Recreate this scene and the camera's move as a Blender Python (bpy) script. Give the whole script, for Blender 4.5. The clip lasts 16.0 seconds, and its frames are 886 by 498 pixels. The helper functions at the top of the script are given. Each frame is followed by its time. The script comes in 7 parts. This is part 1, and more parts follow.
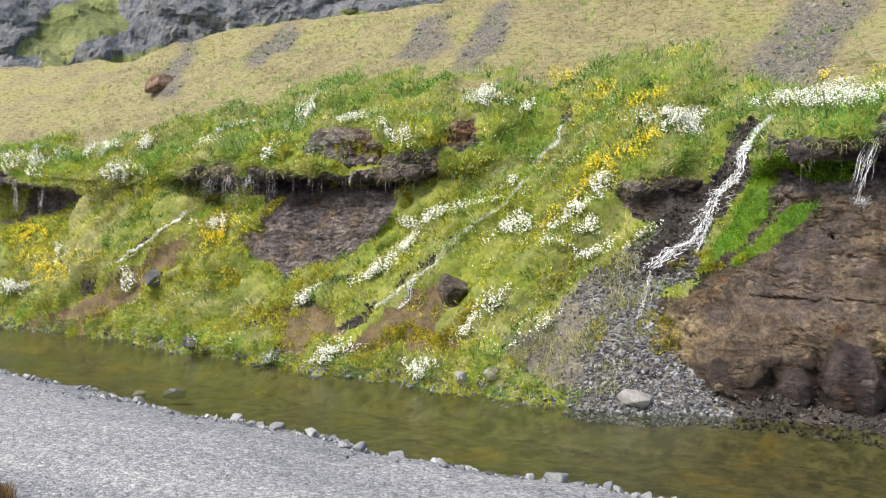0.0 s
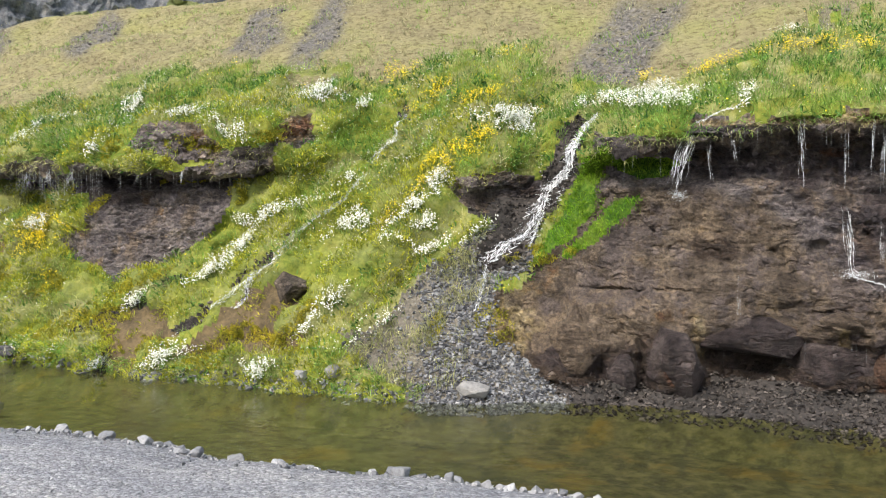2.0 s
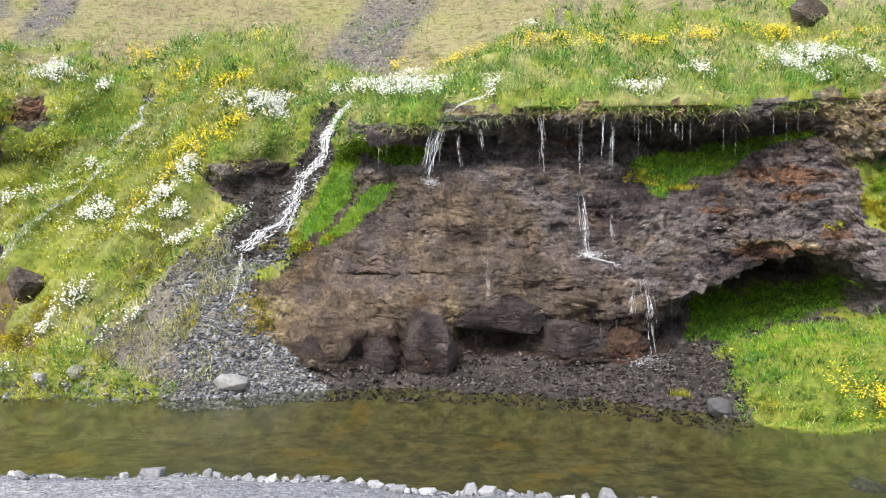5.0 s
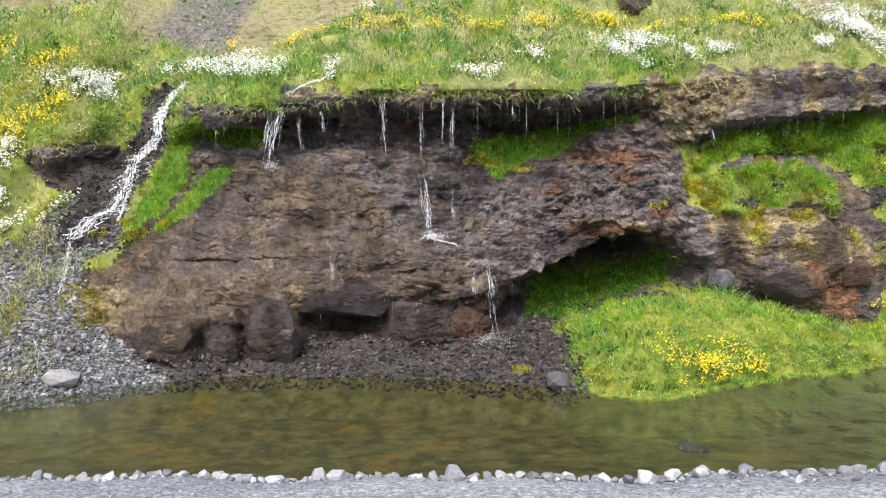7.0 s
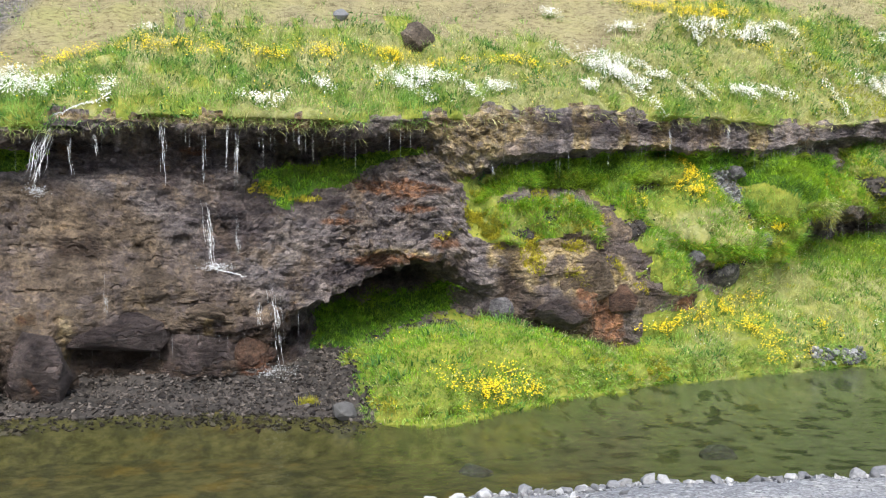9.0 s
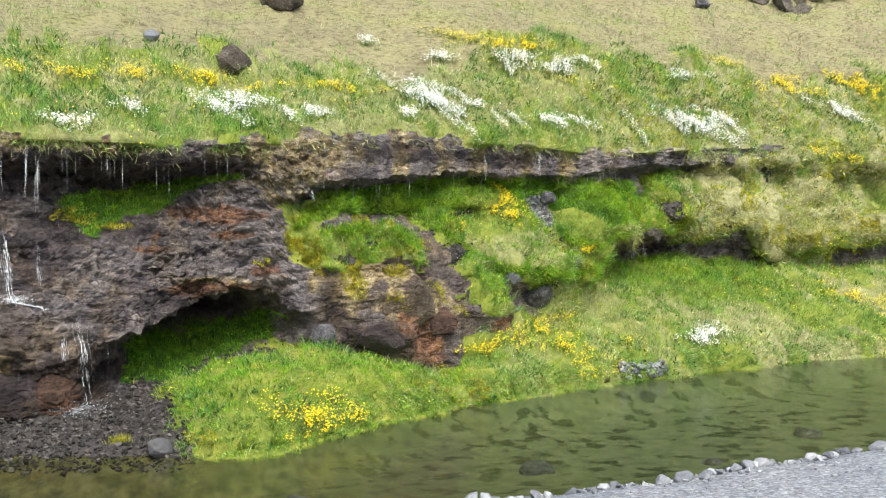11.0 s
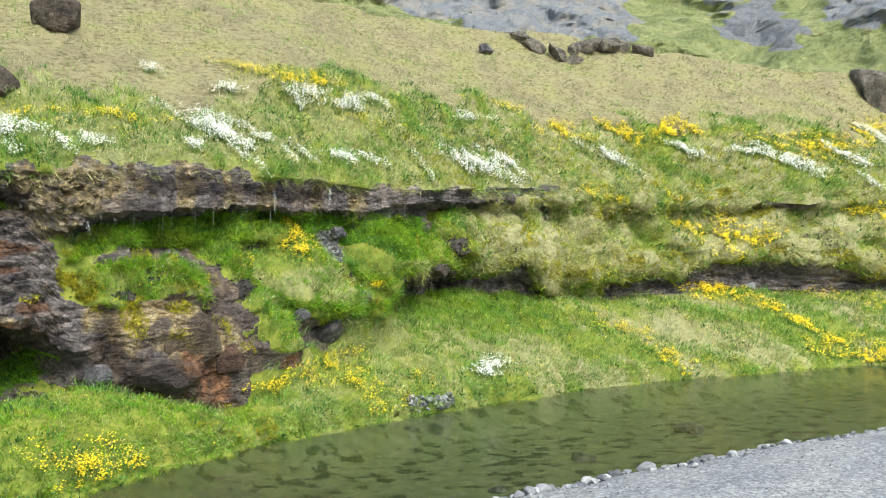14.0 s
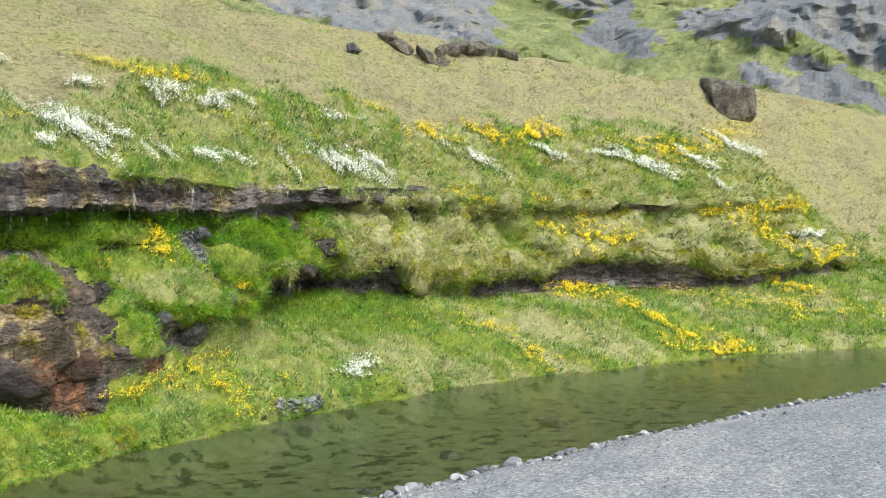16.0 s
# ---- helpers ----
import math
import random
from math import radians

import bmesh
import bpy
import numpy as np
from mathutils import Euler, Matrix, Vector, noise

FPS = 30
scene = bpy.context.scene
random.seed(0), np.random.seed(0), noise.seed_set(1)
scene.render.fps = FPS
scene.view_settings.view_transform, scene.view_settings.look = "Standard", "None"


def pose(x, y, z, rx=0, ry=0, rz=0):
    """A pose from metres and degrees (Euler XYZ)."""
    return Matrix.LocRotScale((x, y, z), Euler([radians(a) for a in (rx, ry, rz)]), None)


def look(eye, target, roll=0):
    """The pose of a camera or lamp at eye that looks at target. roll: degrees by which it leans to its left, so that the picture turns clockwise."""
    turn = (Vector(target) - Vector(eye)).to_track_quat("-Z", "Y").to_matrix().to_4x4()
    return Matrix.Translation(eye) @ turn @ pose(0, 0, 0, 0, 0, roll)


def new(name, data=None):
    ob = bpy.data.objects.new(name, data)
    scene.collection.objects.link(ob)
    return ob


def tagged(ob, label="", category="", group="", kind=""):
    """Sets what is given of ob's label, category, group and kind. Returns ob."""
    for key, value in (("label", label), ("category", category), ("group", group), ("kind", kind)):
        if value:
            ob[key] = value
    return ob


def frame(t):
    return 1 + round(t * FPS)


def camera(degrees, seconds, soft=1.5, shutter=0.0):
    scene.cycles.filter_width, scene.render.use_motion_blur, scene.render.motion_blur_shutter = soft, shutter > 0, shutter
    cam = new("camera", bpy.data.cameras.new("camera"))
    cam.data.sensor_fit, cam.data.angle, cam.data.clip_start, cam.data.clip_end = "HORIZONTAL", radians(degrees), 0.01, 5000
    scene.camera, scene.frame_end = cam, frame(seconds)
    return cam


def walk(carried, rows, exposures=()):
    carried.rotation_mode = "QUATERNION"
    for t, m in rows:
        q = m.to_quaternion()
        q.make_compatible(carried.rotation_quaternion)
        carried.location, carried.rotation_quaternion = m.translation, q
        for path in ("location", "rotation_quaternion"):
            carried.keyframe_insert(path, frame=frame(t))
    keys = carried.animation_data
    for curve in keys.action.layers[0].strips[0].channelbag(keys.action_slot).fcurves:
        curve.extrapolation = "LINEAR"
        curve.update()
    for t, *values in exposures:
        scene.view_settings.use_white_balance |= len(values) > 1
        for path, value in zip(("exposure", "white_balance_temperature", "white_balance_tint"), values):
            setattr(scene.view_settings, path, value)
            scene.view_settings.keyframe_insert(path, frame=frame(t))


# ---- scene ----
# A river bank below a grassy hillside: springs run over a ledge of dark tuff into a shallow stream.
# x runs along the bank, y away from the viewer across the stream, z up from the water.
EYE = (0.0, 0.0, 2.2)
cam = camera(52.29, 16.0, 1.1)


def turn(yaw, pitch, roll):
    """The camera at its standpoint, turned to the right by yaw, up by pitch."""
    return pose(*EYE, 90 + pitch, 0, -yaw) @ pose(0, 0, 0, 0, 0, roll)


walk(cam, [
    (0.0, turn(-28.69, -2.94, 0.35)),
    (0.5, turn(-26.99, -2.86, 0.35)),
    (1.0, turn(-24.95, -2.82, 0.29)),
    (1.5, turn(-21.74, -3.03, 0.06)),
    (2.0, turn(-18.47, -3.14, -0.01)),
    (2.5, turn(-15.62, -3.14, 0.03)),
    (3.0, turn(-13.18, -3.27, -0.22)),
    (3.5, turn(-11.01, -3.22, -0.29)),
    (4.0, turn(-8.29, -3.44, -0.23)),
    (6.5, turn(4.20, -4.93, -0.72)),
    (7.0, turn(6.81, -5.16, -0.64)),
    (7.5, turn(9.57, -5.03, -0.05)),
    (8.0, turn(13.28, -4.65, 0.07)),
    (8.5, turn(16.62, -4.00, 0.23)),
    (9.0, turn(20.33, -3.30, 0.26)),
    (9.5, turn(23.31, -2.21, 0.07)),
    (10.0, turn(26.66, -2.02, -0.04)),
    (12.5, turn(38.59, -0.60, 0.10)),
    (13.0, turn(41.51, -0.19, 0.23)),
    (13.5, turn(42.69, 0.23, 0.01)),
    (14.0, turn(44.91, 0.54, 0.08)),
    (14.5, turn(47.39, 0.76, 0.11)),
    (15.0, turn(48.83, 0.64, 0.01)),
    (15.5, turn(50.66, 0.56, -0.08)),
    (16.0, turn(53.24, 0.54, -0.22)),
], [
    (0.0, 0.80, 6800, 8), (2.0, 0.80, 6750, 8), (4.0, 0.92, 6600, 9), (7.0, 0.99, 6450, 10), (10.0, 0.99, 6450, 6), (13.0, 0.90, 6420, 2), (14.5, 0.87, 6440, 0), (16.0, 0.76, 6500, 1),
])

# ---- light: a bright, thinly overcast sky ----
world = bpy.data.worlds.new("sky")
scene.world = world
world.use_nodes = True
SUN_UP, SUN_ROUND = 48.0, 200.0
sky = world.node_tree.nodes.new("ShaderNodeTexSky")
sky.sky_type, sky.sun_disc = "NISHITA", False
sky.sun_elevation, sky.sun_rotation = radians(SUN_UP), radians(SUN_ROUND)
sky.air_density, sky.dust_density, sky.ozone_density = 1.0, 3.0, 1.5
back = world.node_tree.nodes["Background"]
world.node_tree.links.new(sky.outputs["Color"], back.inputs["Color"])
back.inputs["Strength"].default_value = 0.15
sun = new("sun", bpy.data.lights.new("sun", "SUN"))
sun.data.energy, sun.data.angle, sun.data.color = 2.0, radians(25), (1.0, 0.98, 0.95)
sun.matrix_world = look((0, 0, 30), (0.25 * 30, 0.8 * 30, 0))


# ---- tools ----
def hashed(ix, iy, iz):
    h = (ix.astype(np.int64) * 374761393 + iy.astype(np.int64) * 668265263 + iz.astype(np.int64) * 2147483647) & 0xFFFFFFFF
    h = ((h ^ (h >> 13)) * 1274126177) & 0xFFFFFFFF
    h = ((h ^ (h >> 16)) * 2246822519) & 0xFFFFFFFF
    return ((h ^ (h >> 15)) & 0xFFFFFF) / float(0xFFFFFF)


def vnoise(p):
    """Smooth random values from 0 to 1 at points p (n x 3), one cell a unit."""
    f0 = np.floor(p)
    d = p - f0
    d = d * d * (3 - 2 * d)
    out = 0
    for a in (0, 1):
        for b in (0, 1):
            for c in (0, 1):
                w = (d[:, 0] if a else 1 - d[:, 0]) * (d[:, 1] if b else 1 - d[:, 1]) * (d[:, 2] if c else 1 - d[:, 2])
                out = out + w * hashed(f0[:, 0] + a, f0[:, 1] + b, f0[:, 2] + c)
    return out


def fbm(p, scale, octaves=4, gain=0.5):
    """Fractal noise about 0, from -1 to 1 or so; scale is the size of the largest lumps in metres."""
    total, amp, q = 0, 1.0, np.asarray(p, float) / scale + 37.3
    for _ in range(octaves):
        total = total + amp * (vnoise(q) * 2 - 1)
        amp, q = amp * gain, q * 2.03 + 11.7
    return total


def soft(a, b, v):
    s = np.clip((v - a) / (b - a), 0, 1)
    return s * s * (3 - 2 * s)


def mesh_of(name, verts, faces, material=None, smooth=True):
    """A mesh from arrays of corners and of faces with equal numbers of corners."""
    me = bpy.data.meshes.new(name)
    verts, faces = np.asarray(verts, np.float32), np.asarray(faces, np.int32)
    n, k = faces.shape
    me.vertices.add(len(verts))
    me.vertices.foreach_set("co", verts.ravel())
    me.loops.add(n * k)
    me.loops.foreach_set("vertex_index", faces.ravel())
    me.polygons.add(n)
    me.polygons.foreach_set("loop_start", np.arange(0, n * k, k, dtype=np.int32))
    me.polygons.foreach_set("use_smooth", np.full(n, smooth))
    me.update()
    if material:
        me.materials.append(material)
    return me


def grid_faces(rows, cols):
    i = (np.arange(rows - 1)[:, None] * cols + np.arange(cols - 1)[None, :]).ravel()
    return np.stack([i, i + 1, i + cols + 1, i + cols], 1)


# ---- materials ----
def material(name, rough=0.9):
    m = bpy.data.materials.new(name)
    m.use_nodes = True
    nodes, links = m.node_tree.nodes, m.node_tree.links
    bsdf = nodes["Principled BSDF"]
    bsdf.inputs["Roughness"].default_value = rough
    bsdf.inputs["Specular IOR Level"].default_value = 0.25
    return m, nodes, links, bsdf


def place_of(nodes, links, scale=(1, 1, 1)):
    geo = nodes.new("ShaderNodeNewGeometry")
    mapping = nodes.new("ShaderNodeMapping")
    mapping.inputs["Scale"].default_value = scale
    links.new(geo.outputs["Position"], mapping.inputs["Vector"])
    return mapping.outputs["Vector"]


def noise_of(nodes, links, vector, scale, detail=5, rough=0.6):
    n = nodes.new("ShaderNodeTexNoise")
    n.inputs["Scale"].default_value, n.inputs["Detail"].default_value = scale, detail
    n.inputs["Roughness"].default_value = rough
    links.new(vector, n.inputs["Vector"])
    return n.outputs["Fac"]


def ramp_of(nodes, links, fac, stops):
    r = nodes.new("ShaderNodeValToRGB")
    r.color_ramp.elements.remove(r.color_ramp.elements[1])
    for i, (at, colour) in enumerate(stops):
        e = r.color_ramp.elements[0] if i == 0 else r.color_ramp.elements.new(at)
        e.position, e.color = at, (*colour, 1)
    links.new(fac, r.inputs["Fac"])
    return r.outputs["Color"]


def mix_of(nodes, links, fac, a, b, mode="MIX"):
    m = nodes.new("ShaderNodeMix")
    m.data_type, m.blend_type = "RGBA", mode
    for value, slot in ((fac, m.inputs[0]), (a, m.inputs[6]), (b, m.inputs[7])):
        if isinstance(value, bpy.types.NodeSocket):
            links.new(value, slot)
        else:
            slot.default_value = value if isinstance(value, float) else (*value, 1)
    return m.outputs[2]


def bump_of(nodes, links, bsdf, height, strength, distance):
    b = nodes.new("ShaderNodeBump")
    b.inputs["Strength"].default_value, b.inputs["Distance"].default_value = strength, distance
    links.new(height, b.inputs["Height"])
    links.new(b.outputs["Normal"], bsdf.inputs["Normal"])


def earthy(name, dark, mid, light, coarse=1.2, fine=14.0, rough=0.92, bump=0.6, depth=0.03):
    """Soil, grass floor, gravel: colour that varies at two scales, with relief."""
    m, nodes, links, bsdf = material(name, rough)
    at = place_of(nodes, links)
    big, small = noise_of(nodes, links, at, coarse), noise_of(nodes, links, at, fine, 6, 0.7)
    c1 = ramp_of(nodes, links, big, ((0.38, dark), (0.5, mid), (0.62, light)))
    c2 = ramp_of(nodes, links, small, ((0.36, dark), (0.5, mid), (0.64, light)))
    links.new(mix_of(nodes, links, 0.55, c1, c2), bsdf.inputs["Base Color"])
    bump_of(nodes, links, bsdf, small, bump, depth)
    return m


TURF = earthy("turf", (0.07, 0.10, 0.016), (0.165, 0.205, 0.03), (0.29, 0.285, 0.05), 2.2, 18)


def bleach(m):
    """Turf under dry grass is straw-coloured, as far as the sheet's tone says."""
    nodes, links, bsdf = m.node_tree.nodes, m.node_tree.links, m.node_tree.nodes["Principled BSDF"]
    tone = nodes.new("ShaderNodeAttribute")
    tone.attribute_name = "tone"
    was = bsdf.inputs["Base Color"].links[0].from_socket
    straw = ramp_of(nodes, links, noise_of(nodes, links, place_of(nodes, links), 16, 8, 0.75), ((0.36, (0.14, 0.115, 0.06)), (0.5, (0.32, 0.285, 0.16)), (0.64, (0.48, 0.44, 0.28))))
    links.new(mix_of(nodes, links, tone.outputs["Color"], was, straw), bsdf.inputs["Base Color"])


bleach(TURF)
SCREE = earthy("scree", (0.08, 0.071, 0.056), (0.18, 0.16, 0.127), (0.30, 0.272, 0.215), 2, 22, 0.85, 0.9, 0.04)


def bed_material():
    """Fine olive silt with dark clumps of algae, small stones and a few rusty patches."""
    m, nodes, links, bsdf = material("river_bed", 0.9)
    at, flow = place_of(nodes, links), place_of(nodes, links, (1.15, 0.6, 1.0))
    c = ramp_of(nodes, links, noise_of(nodes, links, at, 7, 8, 0.7), ((0.36, (0.056, 0.054, 0.022)), (0.5, (0.112, 0.108, 0.043)), (0.64, (0.175, 0.165, 0.072))))
    along = nodes.new("ShaderNodeSeparateXYZ")
    links.new(at, along.inputs[0])
    grown = nodes.new("ShaderNodeMapRange")  # upstream the bed is brown and rusty, downstream pale and weedy
    grown.inputs["From Min"].default_value, grown.inputs["From Max"].default_value = 2.0, 6.5
    links.new(along.outputs["X"], grown.inputs["Value"])
    rusty = ramp_of(nodes, links, noise_of(nodes, links, at, 1.1, 7, 0.65), ((0.54, (0, 0, 0)), (0.64, (0.8, 0.8, 0.8))))
    c = mix_of(nodes, links, rusty, c, mix_of(nodes, links, 0.6, c, (0.27, 0.175, 0.03)))
    clumps = ramp_of(nodes, links, noise_of(nodes, links, flow, 3.6, 8, 0.66), ((0.52, (0, 0, 0)), (0.58, (0.5, 0.5, 0.5))))
    c = mix_of(nodes, links, clumps, c, (0.028, 0.036, 0.018))
    cliff_dim = nodes.new("ShaderNodeMapRange")  # the cliff's dark reflection, put into the bed's colour
    cliff_dim.inputs["From Min"].default_value, cliff_dim.inputs["From Max"].default_value = -4.5, -1.0
    links.new(along.outputs["X"], cliff_dim.inputs["Value"])
    c = mix_of(nodes, links, cliff_dim.outputs[0], c, mix_of(nodes, links, 1.0, c, (0.86, 0.82, 0.78), "MULTIPLY"))
    silt = ramp_of(nodes, links, noise_of(nodes, links, at, 5, 8, 0.7), ((0.36, (0.085, 0.10, 0.055)), (0.5, (0.125, 0.14, 0.078)), (0.64, (0.17, 0.18, 0.105))))
    weed = ramp_of(nodes, links, noise_of(nodes, links, place_of(nodes, links, (1.2, 1.2, 1.0)), 3.2, 6, 0.55), ((0.555, (0, 0, 0)), (0.58, (0.9, 0.9, 0.9))))
    c = mix_of(nodes, links, grown.outputs[0], c, mix_of(nodes, links, weed, silt, (0.022, 0.03, 0.016)))
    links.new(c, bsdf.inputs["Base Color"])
    return m


def gravel_material():
    """Packed river pebbles, three centimetres and less, grey with paler and browner drifts."""
    m, nodes, links, bsdf = material("gravel", 0.9)
    at = place_of(nodes, links)
    total, height = None, None
    for scale, weight in ((24.0, 0.5), (52.0, 0.5)):
        cells = nodes.new("ShaderNodeTexVoronoi")
        cells.inputs["Scale"].default_value = scale
        links.new(at, cells.inputs["Vector"])
        one = nodes.new("ShaderNodeSeparateColor")
        links.new(cells.outputs["Color"], one.inputs[0])
        tint = ramp_of(nodes, links, one.outputs[0], ((0.0, (0.19, 0.19, 0.197)), (0.5, (0.29, 0.29, 0.30)), (0.85, (0.39, 0.39, 0.395)), (1.0, (0.54, 0.535, 0.52))))
        gap = ramp_of(nodes, links, cells.outputs["Distance"], ((0.35, (1, 1, 1)), (0.75, (0.5, 0.5, 0.5))))
        tint = mix_of(nodes, links, 1.0, tint, gap, "MULTIPLY")
        total = tint if total is None else mix_of(nodes, links, weight, total, tint)
        height = gap if height is None else mix_of(nodes, links, weight, height, gap)
    drift = ramp_of(nodes, links, noise_of(nodes, links, place_of(nodes, links, (0.5, 1.6, 1)), 0.9, 5), ((0.4, (0.98, 0.99, 1.02)), (0.5, (1.12, 1.12, 1.13)), (0.62, (1.3, 1.28, 1.24))))
    links.new(mix_of(nodes, links, 1.0, total, drift, "MULTIPLY"), bsdf.inputs["Base Color"])
    bump_of(nodes, links, bsdf, height, 0.9, 0.02)
    return m


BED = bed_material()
GRAVEL = gravel_material()

WATER = bpy.data.materials.new("river_water")
WATER.use_nodes = True


def fill_water(m, tint, waves):
    nodes, links = m.node_tree.nodes, m.node_tree.links
    nodes.remove(nodes["Principled BSDF"])
    clear, gloss, mix = nodes.new("ShaderNodeBsdfTransparent"), nodes.new("ShaderNodeBsdfGlossy"), nodes.new("ShaderNodeMixShader")
    clear.inputs["Color"].default_value = (*tint, 1)
    gloss.inputs["Roughness"].default_value = 0.06
    fres, bump = nodes.new("ShaderNodeFresnel"), nodes.new("ShaderNodeBump")
    fres.inputs["IOR"].default_value = 1.33
    at = place_of(nodes, links, (1.1, 1.6, 1.0))
    links.new(noise_of(nodes, links, at, waves, 3), bump.inputs["Height"])
    bump.inputs["Strength"].default_value, bump.inputs["Distance"].default_value = 0.3, 0.03
    links.new(bump.outputs["Normal"], gloss.inputs["Normal"])
    links.new(bump.outputs["Normal"], fres.inputs["Normal"])
    links.new(fres.outputs["Fac"], mix.inputs[0])
    links.new(clear.outputs[0], mix.inputs[1])
    links.new(gloss.outputs[0], mix.inputs[2])
    links.new(mix.outputs[0], nodes["Material Output"].inputs["Surface"])


fill_water(WATER, (0.78, 0.82, 0.70), 7.0)

# ---- the far bank, as cross-sections from the water to the foot of the slope ----
SECTIONS = []


def section(x, *knots):
    """At x along the bank, (y, z) of: the water's edge, the foot of the wall, the lower hollow, the lower lip, the middle of the
    face, the upper hollow, the underside and the top of the upper ledge, and the back of the terrace."""
    SECTIONS.append((x, knots))


section(-32, (10.2, 0), (11.3, 1.6), (11.4, 1.8), (11.45, 1.9), (11.5, 2.1), (11.6, 2.4), (11.5, 2.6), (11.6, 2.8), (12.7, 3.2))
section(-16, (9.95, 0), (11.2, 1.62), (11.6, 1.72), (11.7, 1.85), (11.75, 2.1), (11.8, 2.5), (10.9, 2.62), (11.0, 2.85), (12.5, 3.3))
section(-14.3, (10.05, 0), (11.15, 1.82), (11.45, 1.9), (11.5, 1.98), (11.55, 2.1), (11.6, 2.38), (10.8, 2.46), (10.9, 2.7), (12.5, 3.4))
section(-13, (10.1, 0), (11.0, 2.05), (11.1, 2.15), (11.05, 2.2), (11.05, 2.25), (11.1, 2.35), (11.0, 2.42), (11.0, 2.6), (12.5, 3.55))
section(-11.6, (10.1, 0), (11.1, 2.2), (11.12, 2.3), (11.14, 2.4), (11.16, 2.45), (11.2, 2.5), (11.2, 2.6), (11.2, 2.85), (12.5, 3.6))
section(-10.6, (10.0, 0), (11.0, 2.1), (11.5, 2.17), (11.55, 2.22), (11.6, 2.35), (12.0, 2.5), (10.75, 2.6), (10.8, 2.85), (12.5, 3.7))
section(-9.4, (9.75, 0), (10.8, 1.5), (10.9, 1.8), (10.95, 2.0), (11.0, 2.3), (11.5, 2.56), (10.6, 2.65), (10.7, 2.9), (12.5, 3.85))
section(-8.6, (9.65, 0), (10.6, 1.05), (10.75, 1.5), (10.8, 1.8), (10.9, 2.3), (11.4, 2.53), (10.6, 2.62), (10.7, 2.95), (12.5, 4.0))
section(-7.7, (9.55, 0), (10.7, 1.3), (10.78, 1.6), (10.83, 1.9), (10.92, 2.3), (11.4, 2.53), (10.6, 2.62), (10.7, 3.05), (12.5, 4.1))
section(-6.6, (9.45, 0), (10.8, 1.6), (10.95, 1.8), (11.05, 2.0), (11.2, 2.3), (11.5, 2.55), (10.75, 2.62), (10.8, 3.15), (12.5, 4.05))
section(-5.9, (9.38, 0), (10.85, 2.0), (10.95, 2.2), (11.0, 2.35), (11.1, 2.5), (11.2, 2.65), (11.0, 2.75), (11.1, 3.1), (12.5, 4.0))
section(-5.2, (9.33, 0), (10.6, 1.6), (10.8, 1.85), (10.95, 2.1), (11.1, 2.35), (11.25, 2.6), (11.4, 2.85), (11.7, 3.25), (12.6, 4.0))
section(-4.0, (9.22, 0), (10.55, 1.55), (10.75, 1.8), (10.9, 2.05), (11.05, 2.3), (11.2, 2.55), (11.35, 2.8), (11.6, 3.2), (12.5, 3.9))
section(-3.2, (9.18, 0), (10.5, 1.3), (10.6, 1.5), (10.65, 1.7), (10.75, 2.0), (10.9, 2.25), (10.6, 2.33), (10.7, 2.6), (12.3, 3.7))
section(-2.5, (9.4, 0), (10.5, 1.0), (10.7, 1.3), (10.8, 1.5), (11.0, 1.9), (11.2, 2.3), (11.3, 2.55), (11.6, 2.95), (12.4, 3.6))
section(-2.0, (9.6, 0), (10.3, 0.7), (10.5, 1.1), (10.65, 1.4), (10.95, 1.9), (11.2, 2.4), (11.35, 2.7), (11.6, 3.0), (12.3, 3.55))
section(-1.6, (9.65, 0), (10.1, 0.25), (10.2, 0.6), (10.3, 1.0), (10.8, 2.2), (11.2, 2.65), (10.5, 2.75), (10.5, 2.95), (12.0, 3.5))
section(-0.75, (9.65, 0), (10.05, 0.10), (10.1, 0.36), (10.15, 0.62), (10.75, 2.15), (11.15, 2.7), (10.4, 2.82), (10.4, 2.95), (12.2, 3.75))
section(-0.3, (9.6, 0), (10.2, 0.15), (10.24, 0.42), (10.13, 0.70), (10.66, 2.06), (11.1, 2.75), (10.4, 2.87), (10.4, 3.0), (12.23, 3.85))
section(0.3, (9.5, 0), (10.38, 0.3), (10.36, 0.5), (10.15, 0.78), (10.5, 1.9), (11.0, 2.85), (10.4, 2.95), (10.4, 3.1), (12.3, 4.05))
section(1.3, (9.1, 0), (10.33, 0.25), (10.32, 0.45), (10.12, 0.7), (10.5, 1.6), (10.9, 2.8), (10.4, 3.0), (10.4, 3.1), (12.4, 4.15))
section(2.0, (8.75, 0), (10.38, 0.28), (10.35, 0.5), (10.1, 0.9), (10.6, 1.9), (11.55, 2.75), (10.45, 2.97), (10.45, 3.1), (12.4, 4.17))
section(2.6, (8.25, 0), (10.7, 0.4), (12.2, 0.92), (10.2, 1.12), (10.6, 1.9), (11.55, 2.75), (10.45, 2.97), (10.45, 3.1), (12.4, 4.2))
section(3.2, (8.25, 0), (10.8, 0.43), (12.7, 1.08), (10.3, 1.4), (10.6, 1.95), (11.5, 2.8), (10.5, 3.0), (10.5, 3.13), (12.4, 4.23))
section(3.8, (8.45, 0), (10.8, 0.52), (12.3, 1.2), (10.4, 1.55), (10.6, 2.2), (10.7, 2.85), (10.5, 3.02), (10.5, 3.18), (12.5, 4.25))
section(4.3, (8.62, 0), (10.7, 0.52), (10.9, 0.9), (10.5, 1.1), (10.5, 1.8), (10.6, 2.3), (10.5, 2.7), (10.5, 3.2), (12.5, 4.27))
